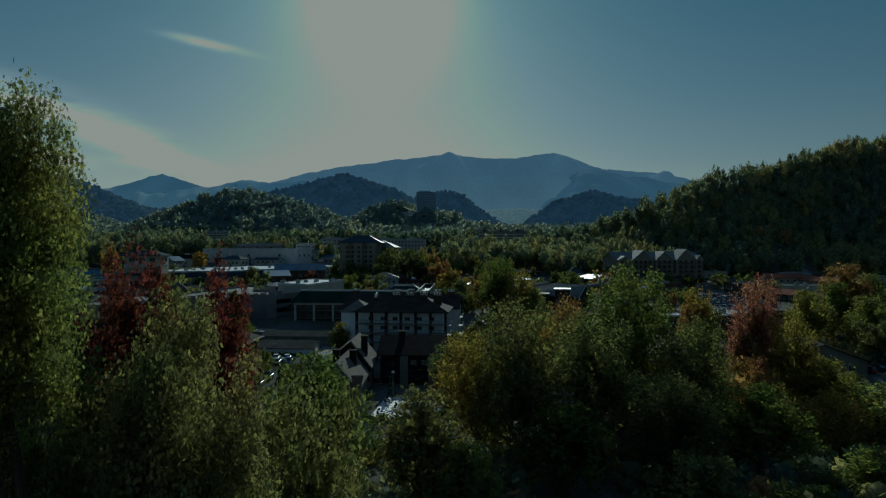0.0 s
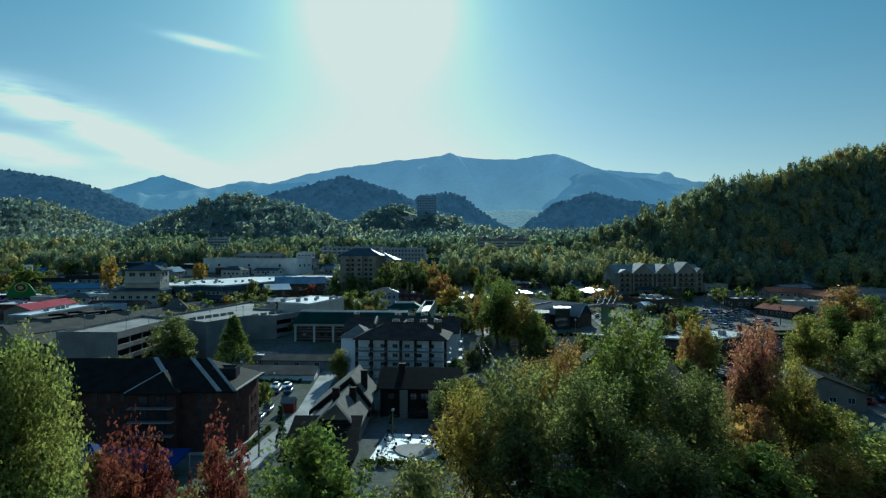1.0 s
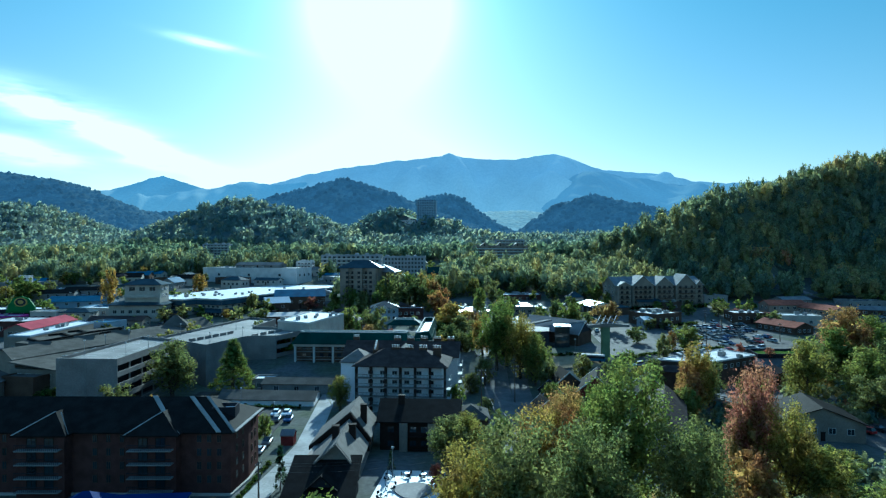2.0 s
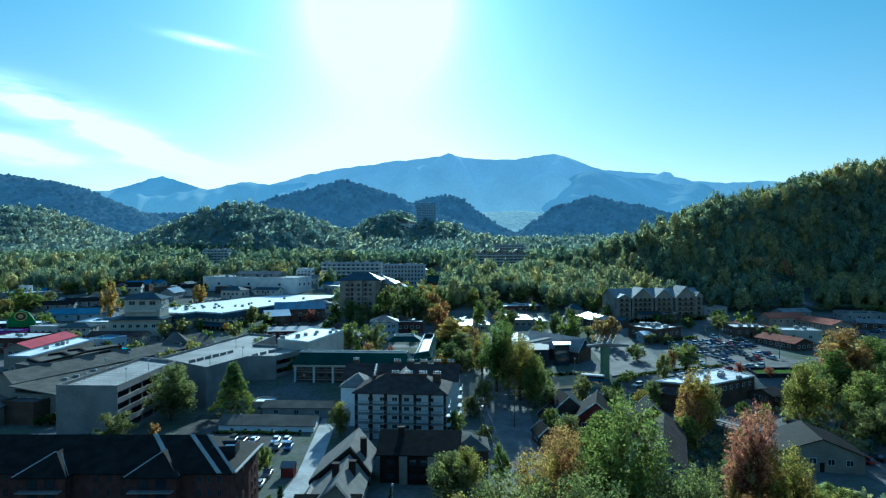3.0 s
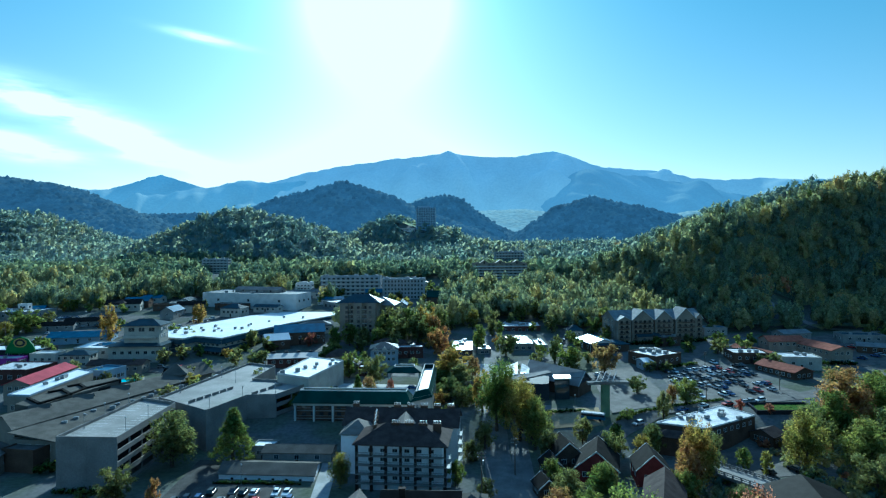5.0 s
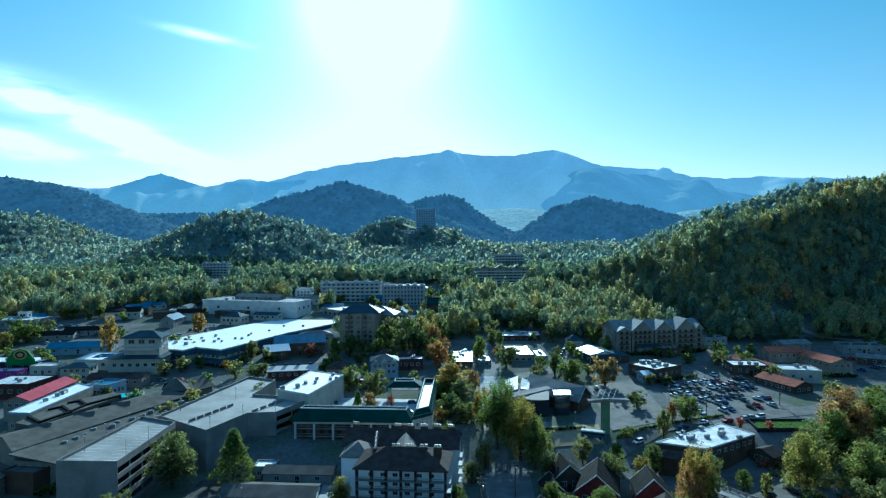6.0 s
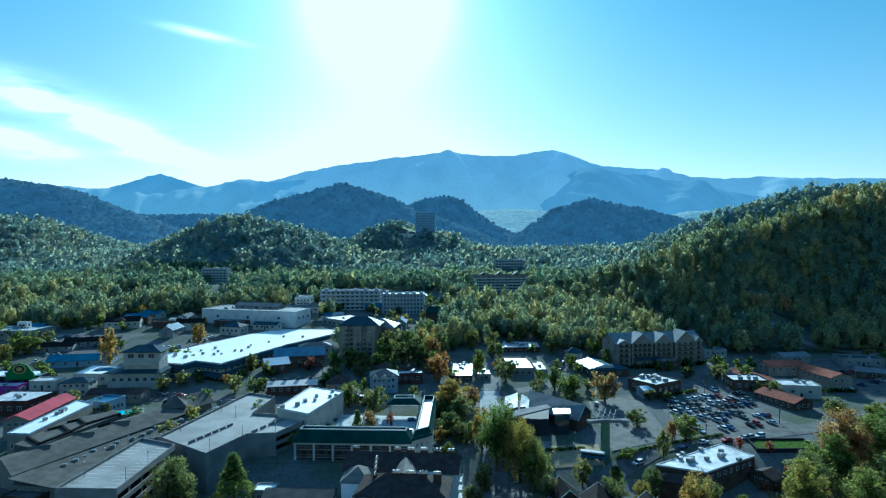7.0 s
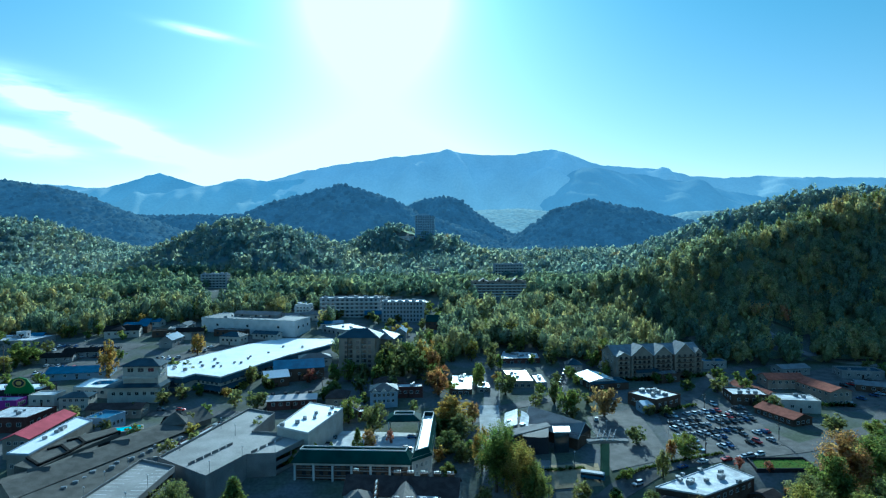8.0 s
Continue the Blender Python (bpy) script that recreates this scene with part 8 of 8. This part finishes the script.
def garden_table():
    """A round garden table with four chairs' worth of space round it."""
    ob = thing("garden_table", "round dark metal garden table on the white terrace", "table", "garden tables", at=(-10, 110, 2.6))
    for nm, p, q, r0, r1, mat in (("tabletop", (0, 0, 0.7), (0, 0, 0.75), 0.6, 0.6, METAL), ("post", (0, 0, 0.04), (0, 0, 0.7), 0.05, 0.05, DARKWALL), ("foot", (0, 0, 0), (0, 0, 0.04), 0.35, 0.3, DARKWALL)):
        bm = bmesh.new()
        cyl(bm, p, q, r0, r1, 14)
        part(nm, bm, mat, ob)
    return ob


def garden_chair():
    """A slatted garden chair."""
    ob = thing("garden_chair", "dark metal garden chair on the white terrace", "chair", "garden chairs", at=(-10, 111, 2.6))
    bm = bmesh.new()
    box(bm, -0.25, 0.25, -0.25, 0.25, 0.42, 0.47)
    part("seat", bm, DARKWALL, ob)
    bm = bmesh.new()
    box(bm, -0.25, 0.25, 0.22, 0.27, 0.47, 0.95)
    part("backrest", bm, DARKWALL, ob)
    for x in (-0.22, 0.22):
        for y in (-0.22, 0.22):
            bm = bmesh.new()
            cyl(bm, (x, y, 0), (x, y, 0.42), 0.025, 0.025, 6)
            part("leg", bm, DARKWALL, ob)
    return ob


table, chair = garden_table(), garden_chair()
first = True
for k, (x, y) in enumerate(((-11.2, 109), (-9.6, 113.5), (-10.6, 118), (-7.0, 119.5), (-3.6, 119))):
    zt = height(x, y) + 0.13
    if first:
        table.matrix_basis = pose(x, y, zt)
    else:
        copy_thing(table, pose(x, y, zt))
    for c in range(3):
        an = 2.1 * c + k
        m = pose(x + 0.95 * math.cos(an), y + 0.95 * math.sin(an), zt, 0, 0, math.degrees(an) - 90)
        if first:
            chair.matrix_basis = m
            first = False
        else:
            copy_thing(chair, m)
cover = thing("pool_cover", "pale grey oval pool cover on the terrace", "pool cover", at=(-5.6, 112, height(-5.6, 112)))
bm = bmesh.new()
prism(bm, [(-5.4 + 3.6 * math.cos(a_) + 0.5 * math.sin(2 * a_), 112 + 3.8 * math.sin(a_)) for a_ in np.linspace(0, math.tau, 28, endpoint=False)], height(-5.6, 112) + 0.02, height(-5.6, 108.2) + 0.32)
part("cover", bm, CONCRETE, cover).matrix_parent_inverse = cover.matrix_basis.inverted()
HEDGE = leaf_material("hedge_leaves", [(0, (0.04, 0.07, 0.02)), (1, (0.08, 0.11, 0.03))])


def hedge(label, points, w, h, seed):
    """A clipped or straggling row of shrubs along a line."""
    r = np.random.default_rng(seed)
    vs, qs, ts, ns, k = [], [], [], [], 0
    for (x0, y0), (x1, y1) in zip(points, points[1:]):
        n = max(2, int(math.hypot(x1 - x0, y1 - y0) / (w * 0.55)))
        for i in range(n):
            x, y = x0 + (x1 - x0) * i / n + r.uniform(-0.3, 0.3), y0 + (y1 - y0) * i / n + r.uniform(-0.3, 0.3)
            pn, pv, pq, pt = SHRUB[r.integers(0, len(SHRUB))]
            s = r.uniform(0.7, 1.15)
            vs.append(pv * (w / 2 * s, w / 2 * s, h / 2 * s) + (x, y, height(x, y) + h * 0.4 * s)), qs.append(pq + k), ts.append(pt + k), ns.append(pn)
            k += len(pv)
    me = quad_mesh("hedge", np.concatenate(vs), np.concatenate(qs), HEDGE, None, np.concatenate(ts), np.concatenate(ns))
    return tagged(new("hedge", me), label, "hedge")


hedge("clipped grass verge with low shrubs along the drive", [(-37.2, 98), (-36.8, 128)], 1.2, 1.0, 1)
hedge("row of shrubs along the store", [(-66, 172.5), (-40, 171.5)], 1.6, 1.3, 2)
hedge("straggling shrubs beside the arcade", [(-104, 218), (-97, 250), (-92, 282)], 2.6, 2.6, 3)
hedge("shrubs between lot and road", [(63, 217), (90, 230), (112, 238)], 2.0, 1.5, 4)
hedge("shrubs round the white terrace", [(-14, 104.6), (-2, 104.2), (0.8, 108), (1.2, 118)], 2.2, 1.7, 5)
hedge("shrubs along the hall front", [(-118, 320), (-108, 345), (-100, 372)], 2.6, 2.4, 6)
hedge("shrubs at the foot of the gabled hotel", [(96, 338), (124, 340), (154, 347)], 3.2, 3.0, 7)
hedge("shrubs along the lot edge", [(104, 290), (128, 300)], 2.6, 2.2, 8)
hedge("shrubs beside the bridge", [(98, 160), (104, 172), (112, 176)], 3.4, 3.0, 9)
hedge("shrubs along the motel", [(170, 300), (186, 298), (206, 296)], 3.0, 2.6, 10)
hedge("shrubs beside the garage wall", [(-108, 166), (-90, 165.5)], 2.6, 2.4, 11)
hedge("dark shrubs between arcade and garage", [(-122, 180), (-114, 184), (-112, 196), (-109, 210)], 5.0, 5.0, 15)
hedge("shrubs behind the inn", [(-50, 229), (-14, 226)], 1.8, 1.6, 12)
hedge("shrubs along the plaza", [(24, 226), (40, 222), (54, 224)], 2.4, 1.8, 13)
hedge("straggling shrubs on the stream bank", [(74, 130), (80, 150), (78, 160)], 4.0, 3.6, 14)


# ---------------------------------------------------------------- street trees and parked cars on the free ground of the town
TAKEN = np.zeros((330, 260), bool)
ORIGIN, CELL = (-360.0, 130.0), 2.0


def take(ob):
    """Marks the ground under a mesh as built on."""
    me, m = ob.data, ob.matrix_world
    w = np.empty(len(me.vertices) * 3, np.float32)
    me.vertices.foreach_get("co", w)
    w = w.reshape(-1, 3)
    if np.ptp(w[:, 0]) < 3 or np.ptp(w[:, 1]) < 2:
        return
    for poly in me.polygons:
        p = w[list(poly.vertices)][:, :2]
        for a, b in zip(p[1:], p[2:]):
            k = int(max(np.linalg.norm(a - p[0]), np.linalg.norm(b - p[0]), np.linalg.norm(a - b)) / 1.4) + 1
            u = np.linspace(0, 1, k + 1)
            s_, t_ = [q.ravel() for q in np.meshgrid(u, u)]
            q = p[0] + np.outer(s_ * (1 - t_), a - p[0]) + np.outer(s_ * t_, b - p[0])
            i = ((q - ORIGIN) / CELL).astype(int)
            ok = (i >= 0).all(1) & (i[:, 0] < TAKEN.shape[0]) & (i[:, 1] < TAKEN.shape[1])
            TAKEN[i[ok, 0], i[ok, 1]] = True


NATURAL = ("woods", "ground", "undergrowth", "backdrop", "crown", "trunk", "wheel", "body", "cabin", "roof_panel", "hedge", "power_line", "lift_cable")
for ob in list(bpy.data.objects):
    if ob.type == "MESH" and ob.name.split(".")[0] not in NATURAL:
        take(ob)


def free(x, y, r):
    i0, i1 = int((x - r - ORIGIN[0]) / CELL), int((x + r - ORIGIN[0]) / CELL)
    j0, j1 = int((y - r - ORIGIN[1]) / CELL), int((y + r - ORIGIN[1]) / CELL)
    return not TAKEN[max(0, i0):i1 + 1, max(0, j0):j1 + 1].any()


infill = random.Random(31)
BUILT = 0
ROOFS = ((TARROOF, "black"), (BROWNROOF, "brown"), (GREYROOF, "grey"), (TEALROOF, "slate"), (DARKMETAL, "dark metal"), (BLUEROOF, "blue metal"))
WALLS = ((GREYWALL, "grey"), (STUCCO, "cream"), (TANWALL, "tan"), (BROWNWALL, "brown"), (WHITEWALL, "white"))
for k in range(6000):
    if BUILT >= 42:
        break
    x, y = infill.uniform(-330, 280), infill.uniform(285, 590)
    w, d, t = infill.uniform(11, 22), infill.uniform(8, 13), infill.choice((8, 12, -10, 14, 90))
    if not open_town(np.array([x]), np.array([y]))[0] or abs(x) > 0.74 * y or not free(x, y, 0.42 * (w + d)) or (x - 25) ** 2 + (y - 255) ** 2 < 60 ** 2:
        continue
    (rm, rw), (wm, ww) = infill.choice(ROOFS), infill.choice(WALLS)
    flat = infill.random() < 0.45
    h = infill.uniform(3.6, 6.4)
    ob = house(f"{ww} shop with a {'pale flat' if flat else rw} roof beside the street", x, y, w, d, h, t, "flat" if flat else infill.choice(("gable", "gable", "hip")), infill.choice((GRAVEL, WHITEROOF, GREYROOF)) if flat else rm, wm, infill.uniform(1.6, 3.0), n=2, units=2 if flat else 0, name="shop", category="shop", z=height(x, y) - 0.3)
    for c in ob.children:
        if c.type == "MESH":
            take(c)
    BUILT += 1

planting = random.Random(77)
planted = []
for k in range(9000):
    if len(planted) >= 135:
        break
    x, y = planting.uniform(-330, 290), planting.uniform(226, 560)
    if not open_town(np.array([x]), np.array([y]))[0] or abs(x) > 0.75 * y + 10 or (-215 < x < -65 and 365 < y < 475):
        continue
    far = y > 400
    rad = planting.uniform(2.4, 4.2) * (1.25 if far else 1.0)
    if not free(x, y, rad * 0.7) or any((x - a) ** 2 + (y - b) ** 2 < (6.5 if far else 7.5) ** 2 for a, b in planted):
        continue
    planted.append((x, y))
    tree(x, y, height(x, y) + rad * planting.uniform(2.0, 2.7), rad, "street", planting.choice(("green", "olive", "olive", "green", "green", "olive", "yellow")))
